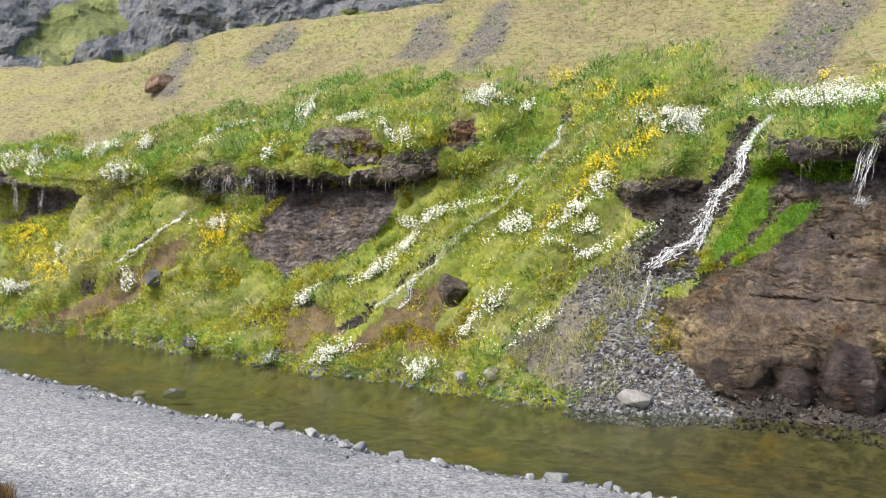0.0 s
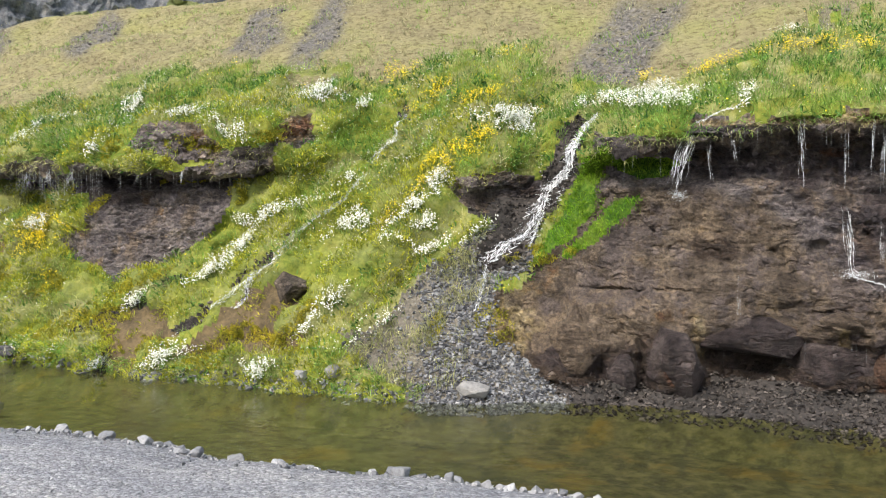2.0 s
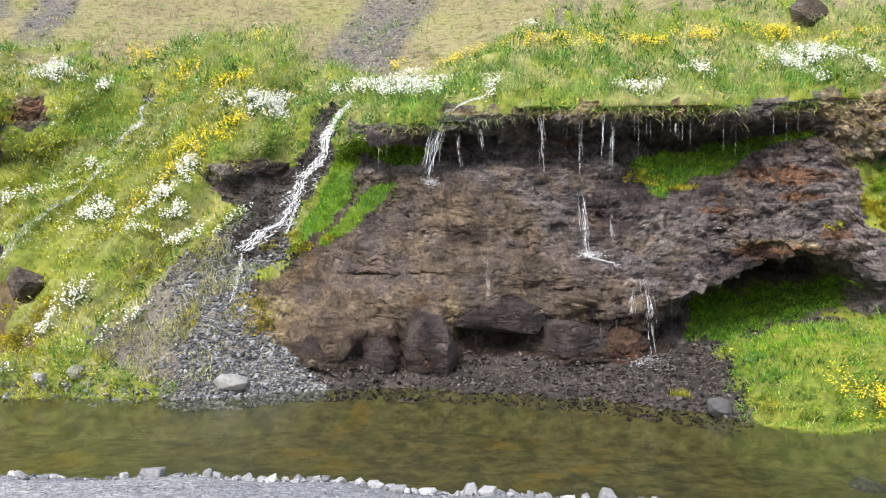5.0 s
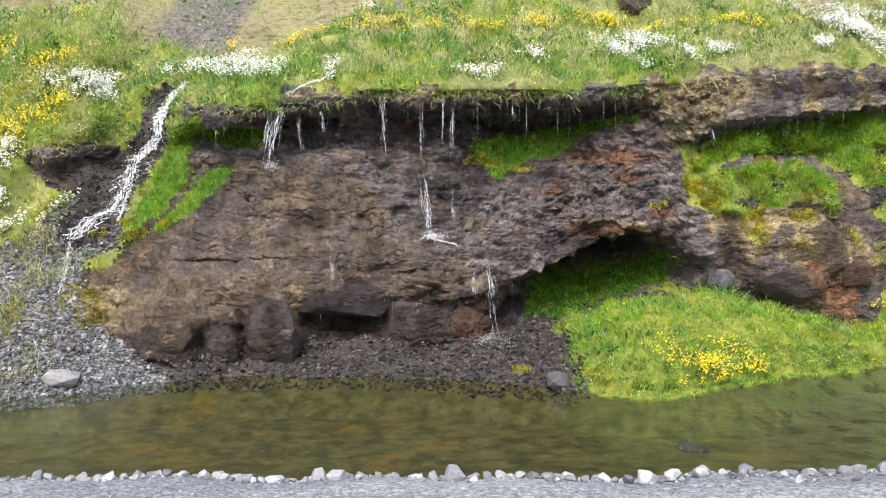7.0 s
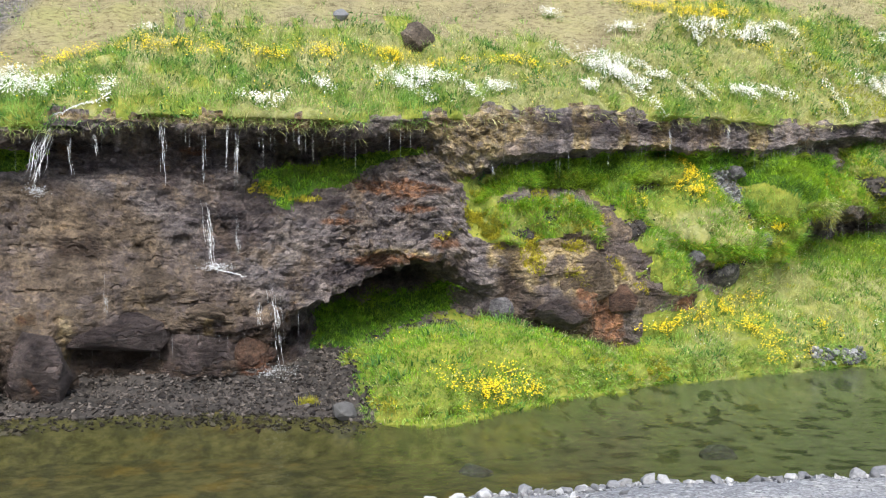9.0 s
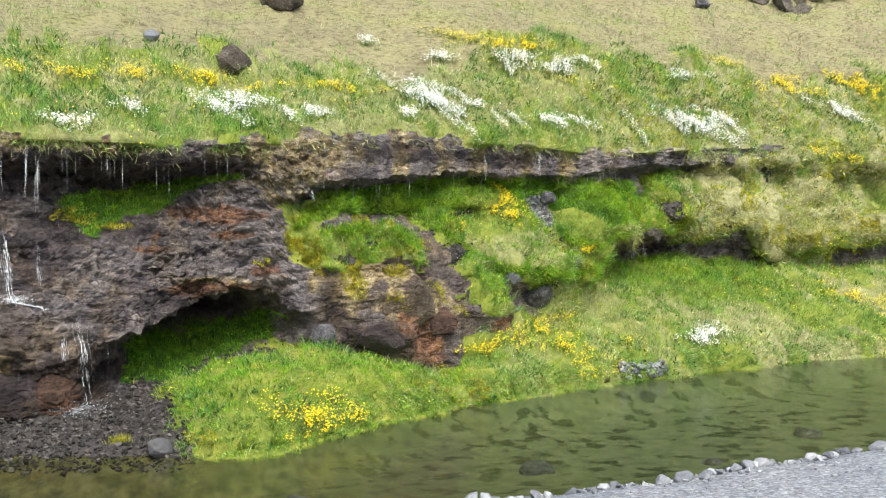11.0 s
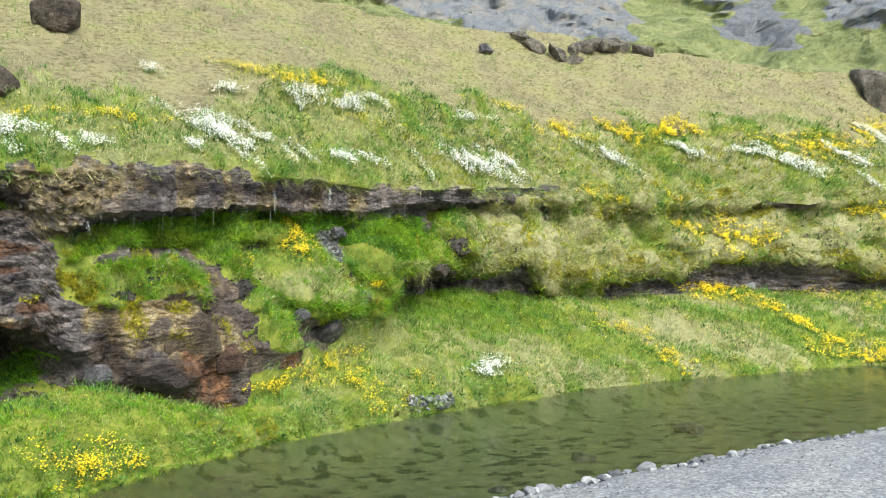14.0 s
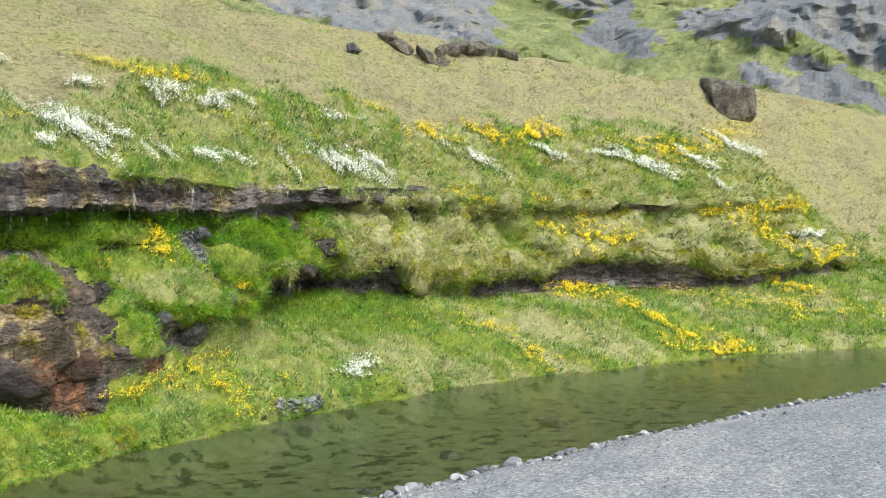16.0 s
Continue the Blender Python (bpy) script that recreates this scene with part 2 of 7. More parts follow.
section(4.8, (8.8, 0), (10.4, 0.47), (10.2, 0.8), (10.1, 1.2), (10.4, 1.7), (11.2, 2.65), (10.55, 2.78), (10.6, 3.28), (12.5, 4.3))
section(5.6, (9.0, 0), (10.1, 0.33), (9.95, 0.8), (10.0, 1.3), (10.3, 1.7), (11.4, 2.7), (10.65, 2.82), (10.7, 3.33), (12.5, 4.4))
section(6.3, (9.15, 0), (10.0, 0.2), (10.0, 0.7), (10.1, 1.2), (10.5, 1.75), (11.5, 2.75), (10.7, 2.88), (10.75, 3.35), (12.5, 4.6))
section(7.2, (9.2, 0), (10.2, 0.43), (10.2, 0.9), (10.4, 1.3), (10.8, 1.9), (11.5, 2.8), (10.8, 2.92), (10.8, 3.38), (12.5, 4.8))
section(8.2, (9.2, 0), (10.4, 0.63), (10.5, 1.1), (10.6, 1.4), (10.9, 1.9), (11.4, 2.8), (10.85, 2.9), (10.9, 3.37), (12.5, 5.0))
section(9.2, (9.15, 0), (10.7, 0.78), (10.7, 1.2), (10.7, 1.5), (10.9, 2.0), (11.3, 2.8), (10.9, 2.9), (10.9, 3.3), (12.5, 5.2))
section(9.7, (9.12, 0), (11.3, 1.3), (11.7, 1.7), (10.8, 1.88), (11.0, 2.3), (11.2, 2.95), (11.0, 3.05), (11.0, 3.3), (12.55, 5.3))
section(11, (9.1, 0), (11.3, 1.4), (11.6, 1.78), (11.0, 1.92), (11.05, 2.3), (11.5, 3.0), (11.05, 3.16), (11.05, 3.38), (12.6, 5.35))
section(13, (9.0, 0), (11.4, 1.43), (11.6, 1.85), (11.1, 2.02), (11.1, 2.5), (11.5, 3.12), (11.12, 3.3), (11.2, 3.5), (12.7, 5.45))
section(14, (8.75, 0), (11.35, 1.4), (11.45, 1.6), (11.1, 1.65), (11.15, 2.3), (11.5, 3.2), (11.2, 3.36), (11.3, 3.55), (12.7, 5.45))
section(16, (8.15, 0), (11.2, 1.32), (11.8, 1.62), (10.8, 1.78), (10.95, 2.5), (11.35, 3.22), (11.0, 3.4), (11.15, 3.6), (12.5, 5.35))
section(18, (7.5, 0), (10.8, 1.34), (11.4, 1.62), (10.5, 1.8), (10.6, 2.5), (11.1, 3.3), (10.75, 3.45), (10.95, 3.65), (12.1, 5.4))
section(19.2, (7.1, 0), (10.5, 1.47), (11.2, 1.85), (10.2, 2.13), (10.3, 2.5), (10.8, 3.32), (10.45, 3.5), (10.65, 3.7), (11.8, 5.45))
section(22, (5.8, 0), (9.6, 1.27), (10.2, 1.8), (9.2, 2.12), (9.3, 2.6), (9.8, 3.4), (9.35, 3.55), (9.55, 3.75), (10.8, 5.6))
section(24.5, (4.1, 0), (8.5, 1.23), (9.0, 1.55), (8.1, 1.7), (8.2, 2.5), (8.5, 3.6), (8.4, 3.75), (8.5, 3.9), (9.8, 5.75))
section(27, (3.0, 0), (7.1, 1.7), (7.2, 1.9), (6.8, 2.0), (7.0, 2.5), (7.3, 3.2), (7.4, 3.5), (7.6, 3.8), (8.6, 5.0))
section(29.5, (2.0, 0), (5.8, 1.8), (6.0, 1.9), (6.1, 2.0), (6.3, 2.2), (6.5, 2.4), (6.6, 2.5), (6.7, 2.6), (7.0, 2.9))
section(34, (0.3, 0), (4.4, 1.8), (4.6, 1.9), (4.7, 2.0), (4.9, 2.2), (5.1, 2.4), (5.2, 2.5), (5.3, 2.6), (5.6, 2.9))
section(50, (-5.0, 0), (0.0, 1.8), (0.2, 1.9), (0.3, 2.0), (0.5, 2.2), (0.7, 2.4), (0.8, 2.5), (1.0, 2.6), (2.0, 2.9))
CREST = ((-32, 17, 6.1), (-18, 17, 5.9), (-16.5, 17, 6.2), (-9, 17, 6.45), (-5, 22, 10), (6, 24, 11), (10, 18.5, 8.8), (13, 17.2, 8.15),
         (18.4, 16.5, 8.4), (23, 15, 8.5), (27, 13, 8.2), (30.7, 10.5, 8.1), (34, 8.2, 7.7), (43, 7.5, 8), (50, 6, 8))
ROWS = (26, 44, 18, 14, 42, 34, 14, 16, 34, 52, 5)  # mesh rows from the bed to the water, between the knots, up the slope, and beyond


def bank_columns():
    xs = [-32.0]
    while xs[-1] < 50:
        x = xs[-1]
        xs.append(x + (0.045 if -12.5 < x < 12 else 0.045 + 0.02 * min(abs(x + 12.5), abs(x - 12))))
    return np.array(xs)


def smooth_cols(a, xs, width):
    """Rounds a curve along the bank over about that width."""
    out, w = np.zeros_like(a), 0
    for s in np.linspace(-1, 1, 7):
        out += np.interp(xs + s * width, xs, a) * (1.1 - abs(s))
        w += 1.1 - abs(s)
    return out / w


def build_bank():
    """The corners of the bank, rows x columns x 3, and for each row the stretch of the profile that it lies in, with a fraction."""
    xs = bank_columns()
    sx = [s[0] for s in SECTIONS]
    knots = []
    for k in range(9):
        y = smooth_cols(np.interp(xs, sx, [s[1][k][0] for s in SECTIONS]), xs, 0.35)
        z = smooth_cols(np.interp(xs, sx, [s[1][k][1] for s in SECTIONS]), xs, 0.25)
        knots.append((y, z))
    cx, cy, cz = (np.array(c) for c in zip(*CREST))
    top = (smooth_cols(np.interp(xs, cx, cy), xs, 1.0), smooth_cols(np.interp(xs, cx, cz), xs, 1.0))
    first = (knots[0][0] - 0.9, np.full(len(xs), -0.35))
    scallop = soft(9.5, 10.2, xs) * fbm(np.stack([xs, 0 * xs, 0 * xs], 1), 1.1, 4, 0.6)
    lobe = soft(9.8, 10.4, xs) * soft(0.1, 0.5, fbm(np.stack([xs, 0 * xs + 7, 0 * xs], 1), 0.75, 3, 0.5))
    knots[3] = (knots[3][0] - 0.10 * scallop - 0.10 * lobe, knots[3][1] + 0.06 * soft(9.5, 10.2, xs) + 0.13 * soft(12.5, 14.5, xs) + 0.13 * scallop - 0.26 * lobe)
    wall_in = soft(10.6, 12.0, xs)  # farther down the rock behind the hanging turf is shallow
    knots[2] = (np.where(knots[2][0] > knots[3][0] + 0.34, knots[2][0] * (1 - wall_in) + (knots[3][0] + 0.34) * wall_in, knots[2][0]), knots[2][1])
    chain = [first, *knots, top, (top[0] + 60, top[1] - 4)]
    ys, zs, stretch = [], [], []
    for i, n in enumerate(ROWS):
        for j in range(n):
            u = j / n
            ys.append(chain[i][0] * (1 - u) + chain[i + 1][0] * u)
            zs.append(chain[i][1] * (1 - u) + chain[i + 1][1] * u)
            stretch.append(i + u)
    return xs, np.stack([np.broadcast_to(xs, (len(ys), len(xs))), np.array(ys), np.array(zs)], 2), np.array(stretch)


BX, BANK, STRETCH = build_bank()

# ---- what covers the bank: outlines in (x, z), the later over the earlier ----
PATCHES = []


def patch(kind, *corners):
    PATCHES.append((kind, np.array(corners)))


patch("rock", (-9.09, 2.29), (-8.51, 2.37), (-7.70, 2.42), (-6.84, 2.38), (-6.66, 2.05), (-6.89, 1.84), (-7.25, 1.52), (-7.65, 1.33), (-8.42, 1.10), (-8.73, 1.18), (-9.27, 1.48), (-9.59, 1.65), (-9.05, 1.82))
patch("rock", (-10.80, 2.69), (-10.13, 2.76), (-8.87, 2.65), (-8.37, 2.59), (-7.65, 2.56), (-6.66, 2.62), (-5.94, 2.93), (-6.03, 2.70), (-6.62, 2.40), (-8.37, 2.29), (-10.89, 2.29))
patch("rock", (-8.37, 3.16), (-7.83, 3.28), (-7.11, 3.10), (-6.66, 2.82), (-6.03, 2.92), (-6.17, 3.41), (-5.76, 3.36), (-5.67, 3.03), (-6.30, 2.65), (-7.34, 2.65), (-8.01, 2.82))
patch("rock", (-15.54, 2.78), (-14.57, 2.47), (-13.5, 2.39), (-13.7, 2.15), (-14.6, 1.85), (-15.4, 1.68), (-16.10, 1.62))
patch("rock", (-3.06, 2.45), (-2.43, 2.52), (-2.43, 2.22), (-2.66, 2.03), (-2.97, 1.90), (-3.15, 2.09))
patch("rock", (-1.67, 2.92), (-0.68, 2.89), (-0.59, 3.06), (-0.09, 3.16), (0.58, 3.13), (1.71, 3.06), (2.43, 3.05), (3.01, 3.09), (3.78, 3.15), (4.09, 3.15), (4.86, 3.37), (7.02, 3.46), (6.93, 2.94), (6.30, 2.86), (5.08, 2.73), (4.23, 2.35), (4.36, 1.94), (4.45, 1.61), (5.04, 1.66), (5.80, 1.71), (6.21, 1.51), (6.30, 1.18), (6.66, 1.24), (6.57, 0.35), (6.07, 0.27), (5.58, 0.41), (5.04, 0.57), (4.54, 0.75), (4.32, 0.96), (4.18, 0.65), (3.37, 0.46), (2.25, 0.35), (1.48, 0.19), (0.90, 0.18), (0.27, 0.23), (-0.36, 0.28), (-0.68, 0.09), (-1.49, -0.40), (-2.21, 0.36), (-2.70, 0.59), (-2.79, 0.97), (-2.39, 1.32), (-1.89, 1.57), (-1.26, 2.15), (-1.13, 2.28), (-1.76, 2.55))
patch("rock", (3.87, 3.13), (4.68, 3.29), (5.53, 3.36), (6.97, 3.26), (8.05, 3.31), (10.39, 3.40), (10.71, 2.71), (10.53, 2.88), (8.46, 2.90), (6.48, 2.86), (5.26, 2.76), (4.18, 2.45), (4.00, 2.59))
patch("rock", (4.00, 1.81), (4.68, 1.60), (5.26, 1.69), (5.76, 1.71), (6.16, 1.56), (6.48, 1.19), (6.88, 0.92), (7.51, 0.88), (7.38, 0.67), (6.52, 0.67), (6.25, 0.30), (5.67, 0.37), (5.22, 0.55), (4.77, 0.62), (4.27, 0.70), (4.14, 1.02))
patch("rock", (7.24, 1.37), (7.87, 1.27), (8.37, 0.99), (8.10, 0.82), (7.38, 0.94))
patch("rock", (10.39, 1.90), (12.40, 1.85), (13.18, 2.06), (14.36, 1.46), (16.08, 1.39), (16.08, 1.79), (18.11, 1.75), (18.80, 2.14), (21.45, 2.15), (25.19, 1.69), (25.50, 1.80), (27.84, 2.06), (27.84, 1.69), (25.19, 1.39), (23.74, 1.26), (21.00, 1.42), (18.80, 1.50), (18.11, 1.37), (15.96, 1.34), (14.18, 1.46), (11.97, 1.55), (10.71, 1.55))
patch("rock", (5.44, 3.26), (8.01, 3.31), (10.62, 3.36), (14.65, 3.62), (14.55, 3.43), (12.51, 3.22), (11.07, 3.10), (10.80, 2.65), (10.30, 2.83), (8.10, 2.87), (5.58, 2.78))
patch("scree", (-2.03, 3.20), (-1.80, 3.09), (-1.94, 2.48), (-2.34, 2.01), (-2.57, 1.63), (-2.88, 1.22), (-2.66, 0.65), (-2.16, 0.18), (-1.89, -0.40), (-3.33, -0.40), (-3.47, 0.50), (-3.15, 0.52), (-3.11, 1.00), (-3.11, 1.46), (-2.61, 1.96), (-2.34, 2.48), (-2.21, 2.98))
patch("scree", (-4.55, 0.54), (-4.10, 0.70), (-3.51, 1.21), (-3.11, 1.36), (-2.88, 0.64), (-2.57, -0.40), (-3.69, -0.40), (-3.15, 0.41), (-3.56, 0.61), (-3.96, 0.31))
patch("talus", (-2.03, 3.20), (-1.80, 3.09), (-1.94, 2.48), (-2.34, 2.01), (-2.57, 1.63), (-2.84, 1.27), (-2.97, 1.09), (-3.11, 1.17), (-3.11, 1.46), (-2.61, 1.96), (-2.34, 2.48), (-2.21, 2.98))
patch("talus", (-1.85, -0.40), (-0.72, -0.40), (-0.36, 0.28), (0.90, 0.18), (1.80, 0.26), (2.25, 0.32), (2.83, 0.39), (2.52, 0.26), (2.20, -0.40), (1.71, -0.40), (0.27, -0.40), (-0.99, -0.40))
patch("talus", (2.25, 0.32), (4.18, 0.62), (4.32, 0.74), (4.23, 0.57), (3.42, 0.44), (2.70, 0.35), (2.34, 0.24))
patch("scree", (-1.98, 5.36), (-0.86, 5.38), (-1.13, 4.54), (-1.49, 3.80), (-1.94, 3.54), (-2.48, 3.98), (-2.30, 4.61))
patch("scree", (-6.93, 4.31), (-7.34, 5.27), (-7.56, 6.05), (-7.11, 6.02), (-6.71, 5.50), (-6.44, 4.67), (-6.39, 4.13))
patch("scree", (-8.51, 4.74), (-9.05, 5.86), (-8.55, 5.94), (-7.34, 4.75), (-7.52, 4.52))
patch("scree", (-13.85, 5.74), (-13.44, 6.25), (-12.56, 5.96), (-12.06, 4.81), (-12.75, 4.89))
patch("scree", (-15.33, 4.62), (-16.59, 6.16), (-16.10, 6.09), (-14.32, 4.56), (-14.57, 4.38))
patch("scree", (0.76, 4.59), (1.26, 4.64), (1.08, 4.37), (0.81, 4.35))
patch("moss", (1.57, 2.44), (2.20, 2.60), (3.06, 2.79), (3.78, 2.86), (3.73, 2.74), (3.19, 2.63), (2.79, 2.34), (2.11, 2.17), (1.84, 2.10))
patch("moss", (-1.67, 2.73), (-1.08, 2.76), (-0.72, 2.61), (-0.99, 2.41), (-1.26, 2.47), (-1.62, 2.62))
patch("rock", (-1.94, 2.69), (-1.08, 2.33), (-1.26, 2.02), (-1.71, 1.57), (-2.03, 1.36), (-2.48, 1.32), (-2.30, 1.69), (-2.12, 2.02))
patch("moss", (-1.85, 2.70), (-1.58, 2.66), (-1.62, 2.21), (-1.89, 1.75), (-2.34, 1.37), (-2.48, 1.41), (-2.12, 2.09))
patch("moss", (-1.40, 2.19), (-1.08, 2.30), (-1.26, 2.02), (-1.62, 1.70), (-1.98, 1.44), (-2.07, 1.53))
patch("moss", (2.25, 0.35), (2.47, 0.65), (3.10, 0.84), (3.73, 0.91), (4.18, 1.16), (4.23, 0.71), (3.42, 0.50), (2.74, 0.39))
patch("grass", (4.27, 2.23), (5.08, 2.61), (6.52, 2.80), (8.01, 2.90), (10.62, 2.78), (10.62, 2.32), (10.75, 1.68), (9.49, 1.81), (9.72, 1.18), (8.50, 0.98), (7.78, 1.36), (7.15, 1.44), (6.57, 1.32), (6.30, 1.78), (6.21, 2.16), (5.53, 2.23), (5.04, 2.10), (4.59, 1.66), (4.27, 1.73))
patch("moss", (4.68, 2.31), (5.08, 2.61), (6.57, 2.79), (8.10, 2.88), (10.62, 2.78), (10.53, 2.34), (9.58, 2.07), (8.95, 2.41), (8.28, 2.49), (7.33, 2.56), (6.43, 2.35), (5.13, 2.36))
patch("rock", (4.6, 2.09), (5.0, 2.33), (6.2, 2.35), (6.48, 1.9), (6.70, 1.29), (6.34, 1.23), (6.03, 1.67), (5.98, 2.08), (5.17, 2.10))
patch("scree", (8.28, 2.62), (8.59, 2.62), (8.77, 2.33), (8.73, 2.05), (8.55, 2.11), (8.37, 2.41))
patch("grass", (-4.68, 3.96), (-4.41, 4.29), (-3.83, 4.46), (-3.11, 4.56), (-2.75, 4.01), (-2.12, 3.44), (-2.70, 3.38), (-4.46, 3.43))
patch("scree", (-3.87, 1.20), (-3.42, 1.60), (-3.11, 1.88), (-2.39, 1.88), (-2.52, 1.33), (-2.84, 1.20), (-2.88, 0.95), (-2.39, 0.38), (-2.07, -0.40), (-3.60, -0.40), (-3.33, 0.30), (-3.29, 0.81), (-3.69, 0.96))
patch("talus", (-3.38, 2.22), (-2.43, 2.44), (-2.25, 3.12), (-2.03, 3.22), (-1.85, 2.98), (-1.98, 2.58), (-2.12, 2.23), (-2.39, 1.88), (-2.52, 1.53), (-2.97, 1.27), (-3.11, 1.39), (-3.11, 1.88), (-3.33, 2.01))
patch("scree", (-4.45, 0.35), (-4.05, 0.95), (-3.55, 1.45), (-3.1, 1.6), (-2.9, 0.6), (-3.2, 0.05), (-3.9, 0.08))
patch("rock", (-3.56, 2.44), (-2.84, 2.55), (-2.43, 2.52), (-2.48, 2.33), (-2.93, 2.30), (-3.11, 2.01), (-3.38, 2.08))
patch("soil", (-6.30, 0.80), (-5.67, 1.02), (-5.13, 0.84), (-5.36, 0.62), (-5.81, 0.53), (-6.03, 0.35), (-6.44, 0.38))
patch("soil", (-8.33, 0.61), (-7.83, 0.77), (-7.16, 0.66), (-6.84, 0.42), (-7.29, 0.26), (-7.56, -0.40), (-7.74, -0.13), (-7.92, 0.23))
patch("soil", (-5.58, 0.58), (-4.86, 0.54), (-5.09, 0.36), (-5.67, 0.25), (-5.81, 0.40))
patch("soil", (-10.5, 1.75), (-11.1, 1.45), (-11.7, 1.05), (-12.5, 0.5), (-13.8, 0.02), (-12.3, -0.05), (-11.6, 0.3), (-10.9, 0.8), (-10.3, 1.4))
patch("soil", (-5.95, 1.0), (-5.3, 0.95), (-5.6, 0.5), (-6.2, 0.15), (-6.8, 0.1), (-6.5, 0.5))
patch("rock", (-5.67, 1.19), (-5.27, 1.16), (-5.04, 1.02), (-5.22, 0.85), (-5.49, 0.92))
patch("rock", (10.21, 1.99), (10.62, 2.05), (11.52, 2.05), (11.88, 1.57), (11.11, 1.51), (10.48, 1.47), (10.17, 1.55), (9.54, 1.88))
patch("dry", (28.57, 6.09), (30.53, 4.40), (31.37, 3.20), (30.12, 2.38), (30.53, 1.89), (40.02, 7.80), (32.69, 7.67))
# stony beds of the rills, as ways in (x, z)
WET_RUNS = (((-4.46, 3.4), (-4.5, 2.94), (-4.82, 2.41), (-5.36, 1.99), (-5.9, 1.29), (-6.26, 1.02), (-6.7, 0.6), (-7.3, 0.25), (-7.9, 0.0)),
            ((-5.9, 1.29), (-6.08, 0.8), (-6.3, 0.4)), ((-10.5, 2.2), (-11.16, 1.67), (-11.9, 1.2), (-12.6, 0.7)), ((-6.9, 1.3), (-7.8, 0.75), (-8.6, 0.3)))
KINDS = ("grass", "rock", "scree", "talus", "moss", "dry", "soil")


def inside(px, pz, poly):
    """Which of the points lie in the outline."""
    hit, n = np.zeros(px.shape, bool), len(poly)
    for i in range(n):
        (x0, z0), (x1, z1) = poly[i], poly[i - 1]
        if z0 == z1:
            continue
        hit ^= ((z0 > pz) != (z1 > pz)) & (px < (x1 - x0) * (pz - z0) / (z1 - z0) + x0)
    return hit


STONY = np.zeros(BANK.shape[0] * BANK.shape[1])  # bare stony streaks down the dry hillside


def cover_bank():
    """The kind of cover at every corner of the bank."""
    p = BANK.reshape(-1, 3)
    rows = np.repeat(STRETCH, BANK.shape[1])
    wob = fbm(p, 0.5, 4, 0.6)
    brow = np.broadcast_to(BANK[int(np.argmin(np.abs(STRETCH - 9))), :, 2], BANK.shape[:2]).ravel()
    kind = np.where((p[:, 2] - brow + 0.30 * fbm(p, 0.9, 4, 0.65) + 0.35 * fbm(p + 60, 2.6, 3, 0.5) > 0.0) & (rows > 8.3), 5, 0)
    jx, jz = p[:, 0] + 0.10 * wob, p[:, 2] + 0.07 * fbm(p + 9.1, 0.4, 4, 0.6)
    for name, poly in PATCHES:
        lo, hi = poly.min(0) - 0.4, poly.max(0) + 0.4
        near = np.where((jx > lo[0]) & (jx < hi[0]) & (jz > lo[1]) & (jz < hi[1]))[0]
        got = near[inside(jx[near], jz[near], poly)]
        if name == "scree" and poly[:, 1].min() > 3.3:  # stony streaks high up lie in the turf
            STONY[got] = 1.0
            continue
        kind[got] = KINDS.index(name)
    for path in WET_RUNS:
        line = np.array(path)
        near = np.where((p[:, 0] > line[:, 0].min() - 0.5) & (p[:, 0] < line[:, 0].max() + 0.5) & (p[:, 2] < line[:, 1].max() + 0.3) & (rows < 9.3))[0]
        d = np.full(len(near), 9.0)
        for (x0, z0), (x1, z1) in zip(line[:-1], line[1:]):
            u = np.clip(((p[near, 0] - x0) * (x1 - x0) + (p[near, 2] - z0) * (z1 - z0)) / ((x1 - x0) ** 2 + (z1 - z0) ** 2), 0, 1)
            d = np.minimum(d, np.hypot(p[near, 0] - x0 - u * (x1 - x0), p[near, 2] - z0 - u * (z1 - z0)))
        got = near[d + 0.16 * fbm(p[near] + 4, 0.5, 3, 0.6) < 0.05]
        kind[got] = np.where(kind[got] == 0, KINDS.index("talus"), kind[got])
    kind[(kind == 0) & (p[:, 0] > -3.0) & (p[:, 0] < -1.8) & (p[:, 2] < 0.75)] = KINDS.index("scree")
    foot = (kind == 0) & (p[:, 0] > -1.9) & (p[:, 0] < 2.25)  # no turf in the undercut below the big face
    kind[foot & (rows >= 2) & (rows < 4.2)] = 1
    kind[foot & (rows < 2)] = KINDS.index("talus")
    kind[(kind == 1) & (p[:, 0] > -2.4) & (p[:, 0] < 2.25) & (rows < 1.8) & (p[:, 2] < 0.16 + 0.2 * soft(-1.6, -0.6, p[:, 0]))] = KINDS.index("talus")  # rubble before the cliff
    hollow = BANK[int(np.argmin(np.abs(STRETCH - 6))), :, 1] - BANK[int(np.argmin(np.abs(STRETCH - 7))), :, 1]
    deep = np.broadcast_to(hollow > 0.4, BANK.shape[:2]).ravel()
    under = (rows >= 6.0) & (rows < 7.05) & (kind == 0) & deep  # the soffit of the ledge is bare
    kind[under] = 1
    return kind.reshape(BANK.shape[:2])


def blurred(mask, times=3):
    m = mask.astype(float)
    for _ in range(times):
        m = (m + np.roll(m, 1, 0) + np.roll(m, -1, 0) + np.roll(m, 1, 1) + np.roll(m, -1, 1)) / 5
    return m


def normals_of(grid):
    du, dv = np.gradient(grid, axis=1), np.gradient(grid, axis=0)
    n = np.cross(du, dv)
    return n / np.maximum(np.linalg.norm(n, axis=2, keepdims=True), 1e-9)


